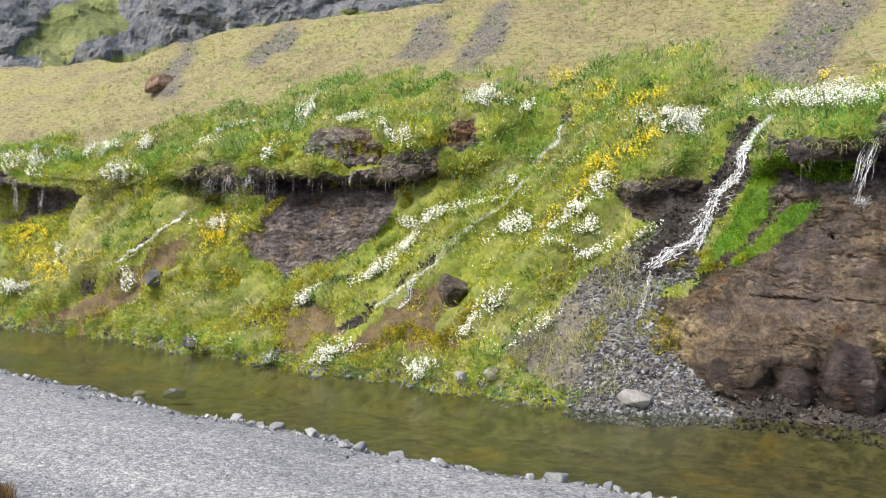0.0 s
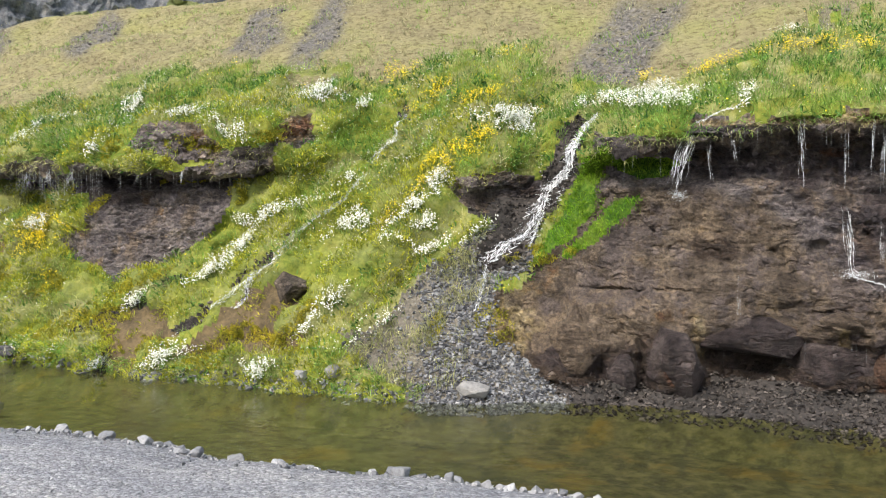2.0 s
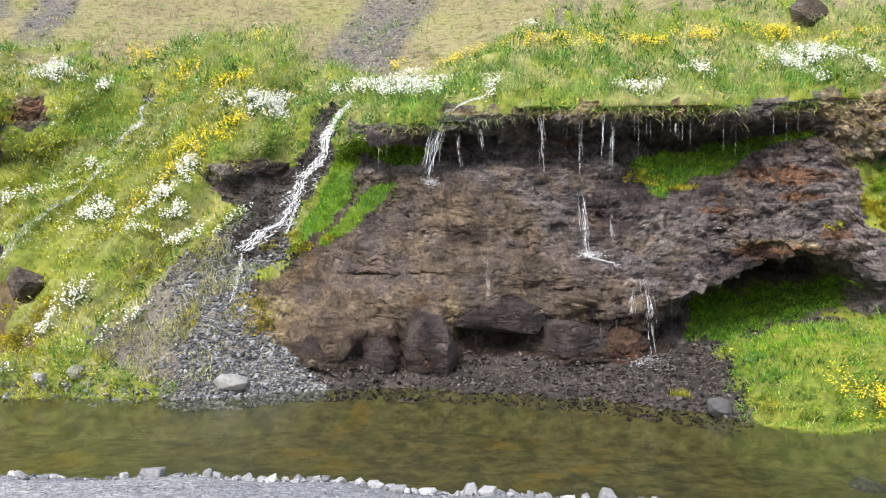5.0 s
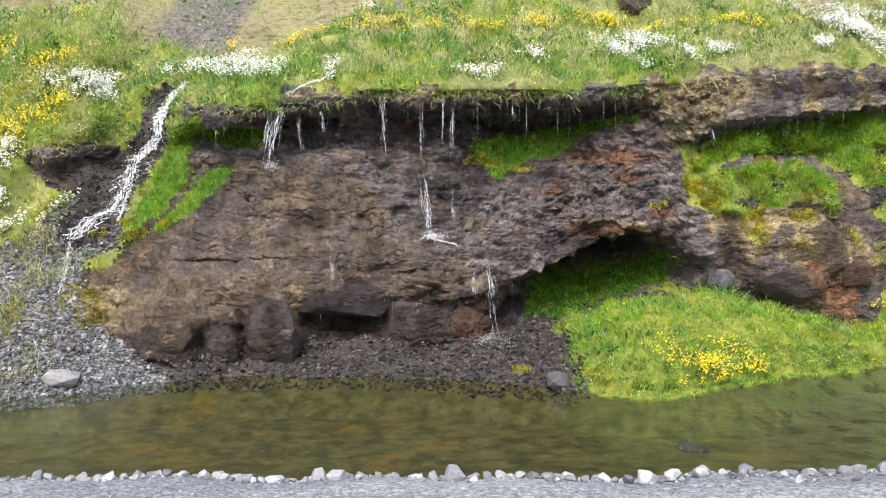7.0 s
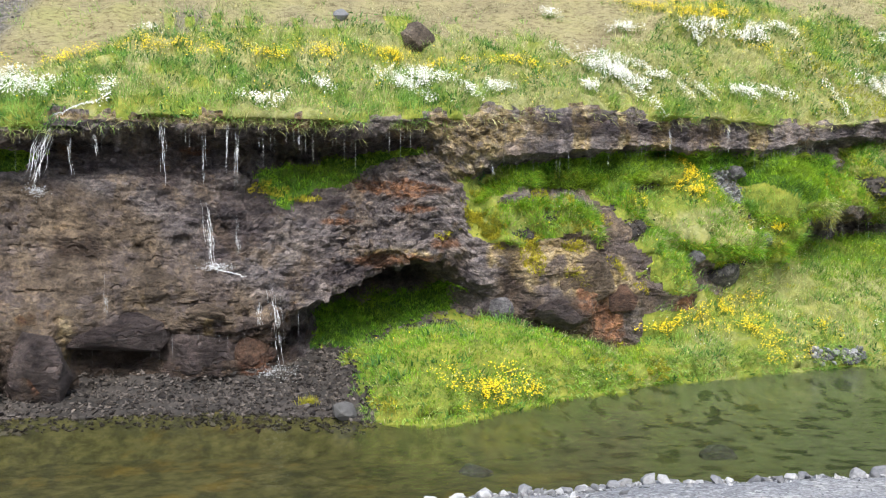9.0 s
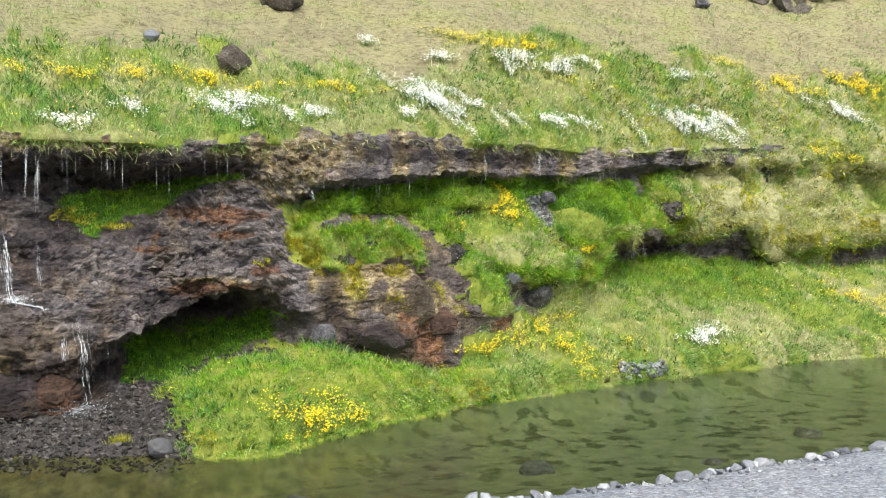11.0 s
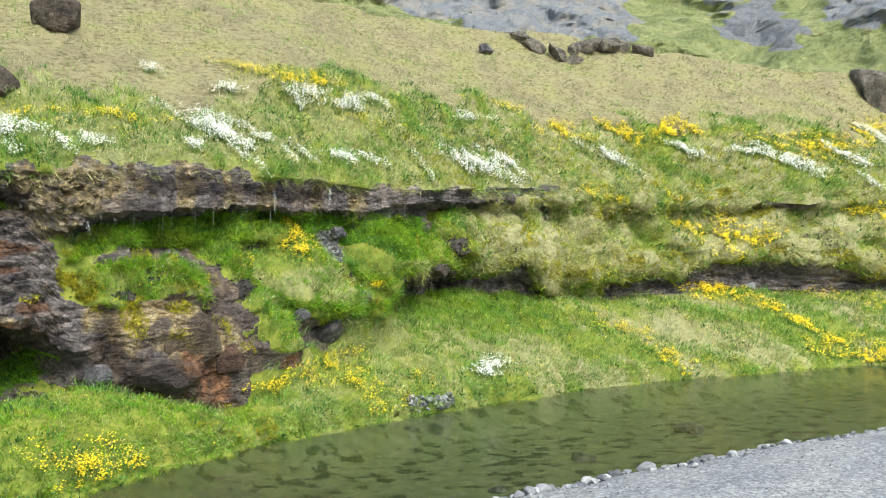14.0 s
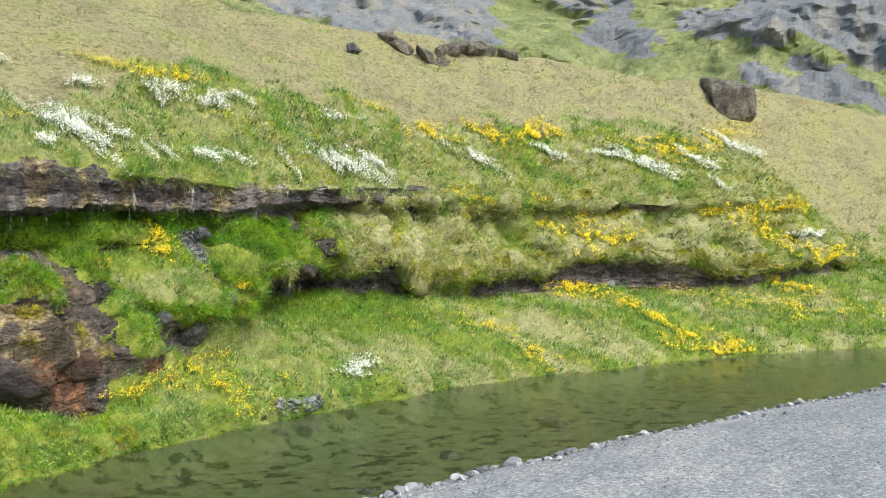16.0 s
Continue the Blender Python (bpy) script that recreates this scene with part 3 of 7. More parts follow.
def worley(q, size):
    """Distances to the nearest and the next of random points, one to a cell of that size."""
    q = q / size
    base = np.floor(q)
    f1, f2 = np.full(len(q), 9.0), np.full(len(q), 9.0)
    for i in (-1, 0, 1):
        for j in (-1, 0, 1):
            for k in (-1, 0, 1):
                c = base + (i, j, k)
                at = c + np.stack([hashed(c[:, 0] + o, c[:, 1] + 3 * o, c[:, 2] + 7 * o) for o in (11, 57, 91)], 1)
                d = np.linalg.norm(at - q, axis=1)
                f2 = np.minimum(f2, np.maximum(f1, d))
                f1 = np.minimum(f1, d)
    return f1, f2


# hollows worn into the rock: x, z, half width, half height, depth
HOLLOWS = ((-0.14, 0.46, 0.34, 0.17, 0.16), (0.42, 0.46, 0.32, 0.14, 0.14), (-1.04, 0.28, 0.09, 0.24, 0.28), (-1.50, 0.20, 0.07, 0.22, 0.16), (1.0, 0.14, 0.6, 0.07, 0.2), (-1.2, 1.17, 0.6, 0.03, 0.1),
           (2.0, 0.6, 0.22, 0.2, 0.35), (-0.99, 1.83, 0.035, 0.035, 0.12), (0.31, 1.64, 0.06, 0.05, 0.1), (0.76, 1.69, 0.1, 0.06, 0.14),
           (1.26, 1.84, 0.06, 0.08, 0.15), (0.95, 1.0, 0.28, 0.03, 0.1), (1.2, 0.5, 0.3, 0.12, 0.18),
           (-0.6, 1.6, 0.35, 0.12, 0.1), (5.9, 0.75, 0.15, 0.2, 0.14), (4.75, 1.05, 0.12, 0.25, 0.14), (-8.2, 2.0, 0.4, 0.2, 0.15),
           (5.67, 2.32, 0.70, 0.07, 0.22), (5.98, 1.57, 0.10, 0.45, 0.18), (7.29, 1.45, 0.48, 0.08, 0.16), (7.96, 1.10, 0.41, 0.18, 0.18), (8.86, 1.89, 0.11, 0.53, 0.12), (11.43, 1.77, 0.49, 0.26, 0.50), (10.53, 1.62, 0.29, 0.22, 0.25), (16.88, 1.72, 0.76, 0.25, 0.2), (14.36, 1.70, 0.34, 0.18, 0.2), (20.78, 1.82, 0.88, 0.26, 0.2), (24.01, 1.66, 1.12, 0.35, 0.2), (25.19, 1.87, 0.66, 0.30, 0.2), (18.27, 3.59, 0.11, 0.40, 0.10), (15.49, 3.63, 0.72, 0.08, 0.15), (22.93, 3.68, 0.93, 0.11, 0.18))
BULGES = ((-0.76, 0.42, 0.22, 0.32, 0.30), (-1.75, 0.55, 0.42, 0.40, 0.32), (-0.6, 0.95, 0.9, 0.2, 0.15), (-1.27, 0.25, 0.1, 0.2, 0.15), (0.97, 0.90, 0.24, 0.11, 0.2),
          (0.9, 0.33, 0.45, 0.13, 0.28), (1.5, 0.34, 0.22, 0.13, 0.24), (-2.7, 0.7, 0.2, 0.35, 0.15), (0.2, 1.2, 0.8, 0.15, 0.1),
          (4.6, 0.75, 0.2, 0.16, 0.16), (5.4, 0.7, 0.35, 0.25, 0.12), (5.6, 1.4, 0.4, 0.25, 0.15), (3.2, 1.6, 0.5, 0.1, 0.12),
          (5.53, 1.94, 0.71, 0.39, 0.30), (6.61, 1.83, 0.35, 0.43, 0.22), (8.14, 1.66, 0.76, 0.42, 0.32), (9.54, 2.24, 0.55, 0.55, 0.28), (6.79, 2.61, 1.57, 0.18, 0.22), (7.15, 1.15, 0.47, 0.28, 0.22), (4.95, 2.32, 0.30, 0.30, 0.18), (11.38, 2.52, 0.50, 0.40, 0.25), (12.85, 2.24, 0.53, 0.48, 0.25))


def worn_at(q):
    """How much the rock is worn smooth: the big brown mass, the rounded outcrop and the grey wall upstream are, the bedded rock is less so."""
    x, z = q[:, 0], q[:, 2]
    brown = soft(-3.0, -2.2, x) * (1 - soft(0.4, 1.4, x - 0.3 * z)) * soft(0.0, 0.2, z) * (1 - soft(1.9, 2.3, z + 0.3 * fbm(q, 0.7, 3)))
    outcrop = soft(4.0, 4.5, x) * (1 - soft(7.6, 8.2, x)) * (1 - soft(1.9, 2.3, z))
    ledge = 0.75 * soft(4.2, 4.8, x) * soft(2.5, 2.75, z)
    wall = 0.9 * (1 - soft(-6.6, -6.0, x)) * (1 - soft(2.4, 2.6, z))
    return np.maximum(np.maximum(brown, outcrop), np.maximum(ledge, wall))


MOUND = np.zeros(BANK.shape[:2])  # rounded hummocks of the turf, 1 on their tops


def shape_bank():
    """Relief: a grassy brink at the water, worn rock in beds, tussocks and turf."""
    global BANK
    p = BANK.copy()
    s = STRETCH[:, None]
    brink = np.where((s >= 1) & (s < 2), (1 - np.exp(-(s - 1) * 45)) * (2 - s), 0) * blurred((COVER == 0) | (COVER == 4), 6)
    p[..., 2] += 0.16 * brink
    u = np.where((s >= 1) & (s < 2), s - 1, 0)
    rise = np.interp(p[..., 0], (2.2, 2.6, 3.3, 4.4, 5.1, 5.7), (0.0, 0.12, 0.36, 0.32, 0.16, 0.0))
    p[..., 2] += rise * soft(0.0, 0.3, u) * (1 - soft(0.5, 0.82, u))
    for x, z, rx, rz, d in HOLLOWS:
        p[..., 1] += d * np.exp(-(((p[..., 0] - x) / rx) ** 2 + ((p[..., 2] - z) / rz) ** 2) ** 1.5) * (s < 8.2) * (s > 1.3)
    for x, z, rx, rz, d in BULGES:
        p[..., 1] -= d * np.exp(-(((p[..., 0] - x) / rx) ** 2 + ((p[..., 2] - z) / rz) ** 2) ** 1.5) * (s < 8.2) * (s > 1.3)
    n, q = normals_of(p), p.reshape(-1, 3)
    shape = BANK.shape[:2]
    beds = q * (0.45, 0.45, 3.2) + (0, 0, 0.12) * q[:, :1]
    wave = q[:, 2] + 0.22 * fbm(q * (1, 1, 0.3), 1.3, 4, 0.55) + 0.03 * q[:, 0]
    step = np.mod(wave, 0.42) / 0.42
    ledges = (np.minimum(step / 0.8, (1 - step) / 0.2) - 0.5) * (0.35 + soft(1.2, 1.7, q[:, 2])) * (0.5 + vnoise(q / 0.9))
    hump = 0.5 - np.abs(fbm(q * (1, 1, 0.8), 0.42, 3, 0.5))
    rocky = np.where(blurred(COVER == 1, 4).ravel() > 0)[0]
    blocks = np.zeros(len(q))
    warped = q[rocky] * (0.75, 0.75, 1.5) + 0.12 * np.stack([fbm(q[rocky] + o, 0.4, 3) for o in (1.0, 5.0, 9.0)], 1)
    f1, f2 = worley(warped, 0.42)
    g1, g2 = worley(warped + 3.3, 0.16)
    blocks[rocky] = 0.06 * (soft(0.0, 0.22, f2 - f1) - 0.7) + 0.06 * (0.45 - f1) + 0.04 * (0.5 - g1) + 0.025 * soft(0.0, 0.2, g2 - g1)
    # a smooth worn mass on the left, bedded and broken rock above and on the right
    worn = worn_at(q)
    fine = np.mod(q[:, 2] + 0.10 * fbm(q * (1, 1, 0.4), 0.9, 4, 0.6) + 0.05 * q[:, 0], 0.17) / 0.17
    strata = (np.minimum(fine / 0.85, (1 - fine) / 0.15) - 0.5) * soft(-0.25, 0.3, fbm(q * (1, 1, 2), 0.7, 3))
    pits = np.zeros(len(q))
    h1, _ = worley(q[rocky] + 7.7, 0.21)
    pits[rocky] = soft(0.30, 0.12, h1) * soft(0.0, 0.3, fbm(q[rocky] + 3, 0.5, 3))
    turfy = np.where(blurred((COVER == 0) | (COVER == 4), 4).ravel() > 0)[0]
    m1, _ = worley(q[turfy] * (1, 1, 1.25) + 0.25 * np.stack([fbm(q[turfy] + o, 0.7, 3) for o in (2.0, 6.0, 11.0)], 1), 0.72)
    mounds = MOUND.reshape(-1)
    mounds[turfy] = np.sqrt(np.clip(1 - (m1 / 0.78) ** 2, 0, 1))
    rows = np.repeat(STRETCH, shape[1])
    wall = soft(4.3, 5.0, q[:, 0]) * (rows > 3.4) * (rows < 8.0)
    swell = 0.07 + wall * (0.20 + 0.10 * soft(9.6, 11.0, q[:, 0])) + 0.13 * (rows >= 7.6) * (rows < 9.2) + 0.10 * soft(-3.0, -4.0, q[:, 0]) * (rows < 7)
    # creases between the wall's hummocks take the dark talus cover
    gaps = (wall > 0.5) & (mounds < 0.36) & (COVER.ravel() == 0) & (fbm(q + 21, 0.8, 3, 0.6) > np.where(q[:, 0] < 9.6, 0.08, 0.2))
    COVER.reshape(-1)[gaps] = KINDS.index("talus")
    relief = {
        "rock": blocks * (1 - 0.82 * worn) + (0.035 * ledges + 0.03 * strata) * (1 - 0.9 * worn) + 0.07 * fbm(q, 0.8, 4, 0.5) + 0.03 * fbm(beds, 0.9, 4, 0.6)
        + 0.025 * fbm(q, 0.22, 4, 0.65) + 0.045 * (np.abs(fbm(q, 0.13, 3, 0.6)) - 0.3) * (1 - 0.5 * worn) - 0.05 * pits,
        "grass": 0.13 * soft(-2.6, -3.6, q[:, 0]) * (rows < 9) * fbm(np.stack([q[:, 0] - 0.9 * q[:, 2], 0.3 * q[:, 1], 0.22 * q[:, 2]], 1), 0.55, 3, 0.5) + swell * (mounds - 0.5) + 0.08 * fbm(q, 0.8, 3, 0.5) + 0.11 * hump + 0.03 * fbm(q, 0.14, 2),
        "moss": swell * (mounds - 0.5) * wall + 0.06 * fbm(q, 0.35, 3) + 0.02 * fbm(q, 0.1, 2),
        "scree": 0.05 * fbm(q, 0.5, 4) + 0.02 * fbm(q, 0.1, 2), "talus": 0.06 * fbm(q, 0.4, 4) + 0.03 * fbm(q, 0.1, 2), "soil": 0.06 * fbm(q, 0.4, 4) + 0.03 * fbm(q, 0.1, 2),
        "dry": 0.05 * hump + 0.14 * fbm(q * (0.6, 1, 1.6), 1.4, 4, 0.5) + 0.05 * fbm(q * (0.5, 1, 2.2), 0.3, 3)}
    for kind, r in relief.items():
        w = blurred(COVER == KINDS.index(kind), 4) * np.clip((p[..., 2] + 0.25) / 0.3, 0, 1)
        p += n * (r.reshape(shape) * w)[..., None]
    BANK = p


COVER = cover_bank()
shape_bank()
NORMAL = normals_of(BANK)


def tones(q):
    """Where the tuff is stained: red for ochre, green for wet black rock and painted shade, blue for rust."""
    def blobs(rows):
        out = 0
        for x, z, rx, rz in rows:
            out = out + np.exp(-((q[:, 0] - x) / rx) ** 2 - ((q[:, 2] - z) / rz) ** 2)
        return np.clip(out, 0, 1)
    streak = fbm(q * (1, 1, 0.15), 0.14, 3, 0.6)
    n = fbm(q, 0.6, 4, 0.6)
    edge = fbm(q, 0.35, 4, 0.65)
    ochre = blobs(((4.2, 2.95, 0.42, 0.5), (5.5, 1.2, 0.4, 0.2), (4.6, 3.1, 0.5, 0.2), (4.95, 1.4, 0.22, 0.28), (5.5, 1.55, 0.4, 0.12), (-2.65, 0.6, 0.3, 0.45), (5.9, 3.1, 0.12, 0.3), (6.6, 3.1, 0.1, 0.3), (7.3, 3.1, 0.16, 0.3), (8.2, 3.1, 0.12, 0.3), (9.0, 3.1, 0.2, 0.3),
                   (3.3, 1.5, 0.5, 0.08), (6.2, 1.15, 0.25, 0.3), (4.5, 1.5, 0.15, 0.2), (-6.0, 3.2, 0.35, 0.25), 
                   (-0.45, 0.62, 0.08, 0.25), (1.0, 0.7, 0.06, 0.2), (0.3, 3.05, 2.5, 0.05)))
    # wet rock, with the shade of the foot's alcoves also painted in
    wet = blobs(((0.2, 0.32, 1.7, 0.34), (0.5, 0.42, 1.2, 0.36), (-1.5, 0.25, 0.8, 0.25), (-0.3, 1.62, 0.35, 0.15), (-1.0, 0.05, 0.9, 0.12), (-1.0, 0.25, 0.1, 0.22), (1.6, 0.5, 0.6, 0.32), (1.3, 2.0, 0.5, 0.45), (2.2, 2.1, 0.5, 0.2), (5.2, 0.75, 0.55, 0.2), (-1.7, 0.35, 0.6, 0.22), (4.7, 1.2, 0.15, 0.3), (6.2, 3.15, 0.9, 0.12), (7.8, 3.1, 0.8, 0.12),
                 (-8.6, 2.35, 1.6, 0.2), (0.2, 2.62, 1.8, 0.22), (2.6, 2.85, 1.3, 0.15), (-2.5, 1.9, 0.4, 0.6), (3.0, 1.25, 1.2, 0.2)))
    rust = blobs(((-0.72, 0.38, 0.06, 0.16), (0.5, 0.66, 0.06, 0.16), (1.55, 0.35, 0.2, 0.12), (3.5, 2.3, 0.5, 0.1), (3.9, 1.62, 0.3, 0.1), (3.2, 1.45, 0.6, 0.07), (6.1, 0.6, 0.2, 0.22), (7.3, 0.75, 0.4, 0.15),
                  (5.7, 1.0, 0.2, 0.35), (0.95, 2.72, 0.2, 0.05), (-5.9, 3.2, 0.2, 0.2), (3.6, 2.05, 0.3, 0.05), (2.6, 1.9, 0.3, 0.04)))
    brown = soft(4.2, 4.8, q[:, 0]) * (1 - soft(7.4, 8.0, q[:, 0])) * (1 - soft(1.9, 2.3, q[:, 2]))  # the outcrop is tan
    slate = (1 - 0.8 * brown) * np.clip(soft(-0.3, 1.1, q[:, 0] - 1.2 * (1.9 - q[:, 2])) + soft(2.05, 2.5, q[:, 2]) + soft(-6.2, -6.6, q[:, 0]), 0, 1)
    return np.stack([soft(0.22, 0.55, ochre + 0.35 * edge + 0.2 * streak * ochre), soft(0.15, 0.75, wet + 0.3 * edge + 0.25 * streak),
                     soft(0.25, 0.6, rust + 0.35 * edge), soft(0.2, 0.8, slate + 0.35 * n)], 1)


def chunks(q, size):
    """For each point the random number of the chunk of rock that it belongs to."""
    q = q / size
    base = np.floor(q)
    best, number = np.full(len(q), 9.0), np.zeros(len(q))
    for i in (-1, 0, 1):
        for j in (-1, 0, 1):
            for k in (-1, 0, 1):
                c = base + (i, j, k)
                d = np.linalg.norm(c + np.stack([hashed(c[:, 0] + o, c[:, 1] + 3 * o, c[:, 2] + 7 * o) for o in (17, 43, 71)], 1) - q, axis=1)
                closer = d < best
                best = np.where(closer, d, best)
                number = np.where(closer, hashed(c[:, 0] + 5, c[:, 1] + 9, c[:, 2] + 13), number)
    return number


def rugged(pts, quads):
    """The same sheet with every face in four, broken into small angular chunks and beds."""
    ends = np.sort(np.stack([quads, np.roll(quads, -1, 1)], 2).reshape(-1, 2), 1)
    edges, which = np.unique(ends, axis=0, return_inverse=True)
    which = which.reshape(-1, 4) + len(pts)
    centre = np.arange(len(quads)) + len(pts) + len(edges)
    v = np.concatenate([pts, pts[edges].mean(1), pts[quads].mean(1)])
    f = np.concatenate([np.stack([quads[:, i], which[:, i], centre, which[:, i - 1]], 1) for i in range(4)])
    n = np.zeros_like(v)
    flat = np.cross(v[f[:, 2]] - v[f[:, 0]], v[f[:, 3]] - v[f[:, 1]])
    for i in range(4):
        np.add.at(n, f[:, i], flat)
    n /= np.maximum(np.linalg.norm(n, axis=1, keepdims=True), 1e-9)
    sides = np.sort(np.stack([f, np.roll(f, -1, 1)], 2).reshape(-1, 2), 1)
    rim_edges, times = np.unique(sides, axis=0, return_counts=True)
    inner = np.ones(len(v))
    inner[rim_edges[times == 1].ravel()] = 0
    bent = v + 0.05 * np.stack([fbm(v + o, 0.2, 3) for o in (3.0, 8.0, 14.0)], 1)
    rough = soft(-0.2, 0.35, fbm(v + 40, 0.7, 3)) * 0.75 + 0.35
    d = 0.040 * (chunks(bent * (0.8, 0.8, 1.5), 0.17) - 0.5) + 0.030 * (chunks(bent * (1.0, 1.0, 1.2) + 9, 0.075) - 0.5) + 0.022 * fbm(v, 0.07, 3, 0.7)
    return v + n * (d * rough * inner * (1 - 0.55 * worn_at(v)))[:, None], f


USED = {}  # for each piece of the bank's sheet, its corners in the sheet


def bank_piece(name, kinds, mat, label, category, tone=False, wet=False):
    """The part of the bank's sheet that has one cover."""
    faces = grid_faces(*BANK.shape[:2])
    code = COVER.ravel()[faces]
    middle = np.sort(code, 1)[:, 1]
    low = BANK.reshape(-1, 3)[faces, 2].max(1) < 0.004
    keep = low if wet else np.isin(middle, [KINDS.index(k) for k in kinds]) & ~low
    used, local = np.unique(faces[keep], return_inverse=True)
    USED[name] = used
    pts = BANK.reshape(-1, 3)[used]
    quads = local.reshape(-1, 4)
    if tone == "rock":
        pts, quads = rugged(pts, quads)
    me = mesh_of(name, pts, quads, mat, smooth=tone != "rock")
    if tone:
        at = me.color_attributes.new("tone", "FLOAT_COLOR", "POINT")
        at.data.foreach_set("color", (tones(pts) if tone == "rock" else np.repeat(blurred(STONY.reshape(BANK.shape[:2]), 3).ravel()[used][:, None], 4, 1)).astype(np.float32).ravel())
    return tagged(new(name, me), label, category, kind="structure")


def rock_material(name, base, toned=True, scale=1.0, gloss=0.62):
    """Brown tuff full of small stones and pits, with purple-grey bedded parts, ochre and rust stains, wet black runs
    and, where toned, painted shade.
    """
    m, nodes, links, bsdf = material(name, gloss)
    at = place_of(nodes, links, (scale, scale, scale))
    bed = place_of(nodes, links, (0.75 * scale, 0.75 * scale, 1.5 * scale))
    thin = place_of(nodes, links, (0.5 * scale, 0.5 * scale, 5.0 * scale))
    run = place_of(nodes, links, (5 * scale, 5 * scale, 0.4 * scale))
    warm_at = place_of(nodes, links, (scale * 1.1, scale * 0.9, scale * 0.8))
    dark, mid, light = base

    def cells(vector, size):
        v = nodes.new("ShaderNodeTexVoronoi")
        v.inputs["Scale"].default_value = size
        links.new(vector, v.inputs["Vector"])
        split = nodes.new("ShaderNodeSeparateColor")
        links.new(v.outputs["Color"], split.inputs[0])
        return v.outputs["Distance"], split.outputs
    c = ramp_of(nodes, links, noise_of(nodes, links, at, 3.2, 12, 0.72), ((0.36, dark), (0.5, mid), (0.64, light)))
    if toned:
        tone = nodes.new("ShaderNodeAttribute")
        tone.attribute_name = "tone"
        split = nodes.new("ShaderNodeSeparateColor")
        links.new(tone.outputs["Color"], split.inputs[0])
        slate = ramp_of(nodes, links, noise_of(nodes, links, bed, 3.0, 12, 0.75), ((0.34, (0.10, 0.09, 0.095)), (0.46, (0.17, 0.151, 0.153)), (0.56, (0.235, 0.205, 0.193)), (0.68, (0.35, 0.306, 0.277))))
        c = mix_of(nodes, links, tone.outputs["Alpha"], c, slate)
        plum = ramp_of(nodes, links, noise_of(nodes, links, at, 1.9, 9, 0.66), ((0.50, (0, 0, 0)), (0.56, (0.75, 0.75, 0.75))))
        c = mix_of(nodes, links, plum, c, mix_of(nodes, links, 0.7, c, (0.13, 0.11, 0.113)))
        buff = ramp_of(nodes, links, noise_of(nodes, links, warm_at, 2.3, 9, 0.68), ((0.53, (0, 0, 0)), (0.60, (0.8, 0.8, 0.8))))
        c = mix_of(nodes, links, buff, c, mix_of(nodes, links, 0.65, c, (0.25, 0.19, 0.13)))
        spots = ramp_of(nodes, links, noise_of(nodes, links, at, 9, 10, 0.8), ((0.42, (0.25, 0.25, 0.25)), (0.50, (1, 1, 1))))

        def masked(channel):
            return mix_of(nodes, links, 1.0, spots, split.outputs[channel], "MULTIPLY")
        gold = ramp_of(nodes, links, noise_of(nodes, links, at, 5, 8, 0.7), ((0.4, (0.19, 0.145, 0.075)), (0.5, (0.33, 0.255, 0.13)), (0.6, (0.46, 0.385, 0.24))))
        c = mix_of(nodes, links, masked(0), c, gold)
        iron = ramp_of(nodes, links, noise_of(nodes, links, at, 7, 8, 0.7), ((0.4, (0.13, 0.07, 0.045)), (0.6, (0.30, 0.155, 0.085))))
        c = mix_of(nodes, links, masked(2), c, iron)
    grain = noise_of(nodes, links, at, 24, 12, 0.85)
    c = mix_of(nodes, links, 0.85, c, ramp_of(nodes, links, grain, ((0.39, (0.45, 0.45, 0.45)), (0.48, (0.98, 0.98, 0.98)), (0.61, (1.6, 1.55, 1.46)))), "MULTIPLY")
    shift = nodes.new("ShaderNodeTexNoise")
    shift.inputs["Scale"].default_value, shift.inputs["Detail"].default_value = 7, 4
    shrink = nodes.new("ShaderNodeVectorMath")
    shrink.operation = "MULTIPLY"
    shrink.inputs[1].default_value = (0.16, 0.16, 0.16)
    warped = nodes.new("ShaderNodeVectorMath")
    warped.operation = "ADD"
    links.new(at, shift.inputs["Vector"])
    links.new(shift.outputs["Color"], shrink.inputs[0])
    links.new(at, warped.inputs[0])
    links.new(shrink.outputs[0], warped.inputs[1])
    flat_wise = nodes.new("ShaderNodeVectorMath")
    flat_wise.operation = "MULTIPLY"
    flat_wise.inputs[1].default_value = (0.8, 0.8, 1.7)
    links.new(warped.outputs[0], flat_wise.inputs[0])
    far_in, pick = cells(flat_wise.outputs[0], 17)
    c = mix_of(nodes, links, 0.75, c, ramp_of(nodes, links, pick[1], ((0.0, (0.62, 0.6, 0.62)), (0.45, (0.95, 0.93, 0.92)), (0.8, (1.1, 1.07, 1.04)), (1.0, (1.2, 1.16, 1.12)))), "MULTIPLY")
    chunk = ramp_of(nodes, links, far_in, ((0.0, (1, 1, 1)), (0.5, (0.55, 0.55, 0.55)), (0.9, (0, 0, 0))))
    deep, which = cells(flat_wise.outputs[0], 6)
    hole = mix_of(nodes, links, 1.0, ramp_of(nodes, links, deep, ((0.22, (1, 1, 1)), (0.36, (0, 0, 0)))), ramp_of(nodes, links, which[0], ((0.6, (0, 0, 0)), (0.66, (1, 1, 1)))), "MULTIPLY")
    crack = ramp_of(nodes, links, noise_of(nodes, links, thin, 2.2, 9, 0.7), ((0.478, (0, 0, 0)), (0.496, (1, 1, 1)), (0.504, (1, 1, 1)), (0.522, (0, 0, 0))))
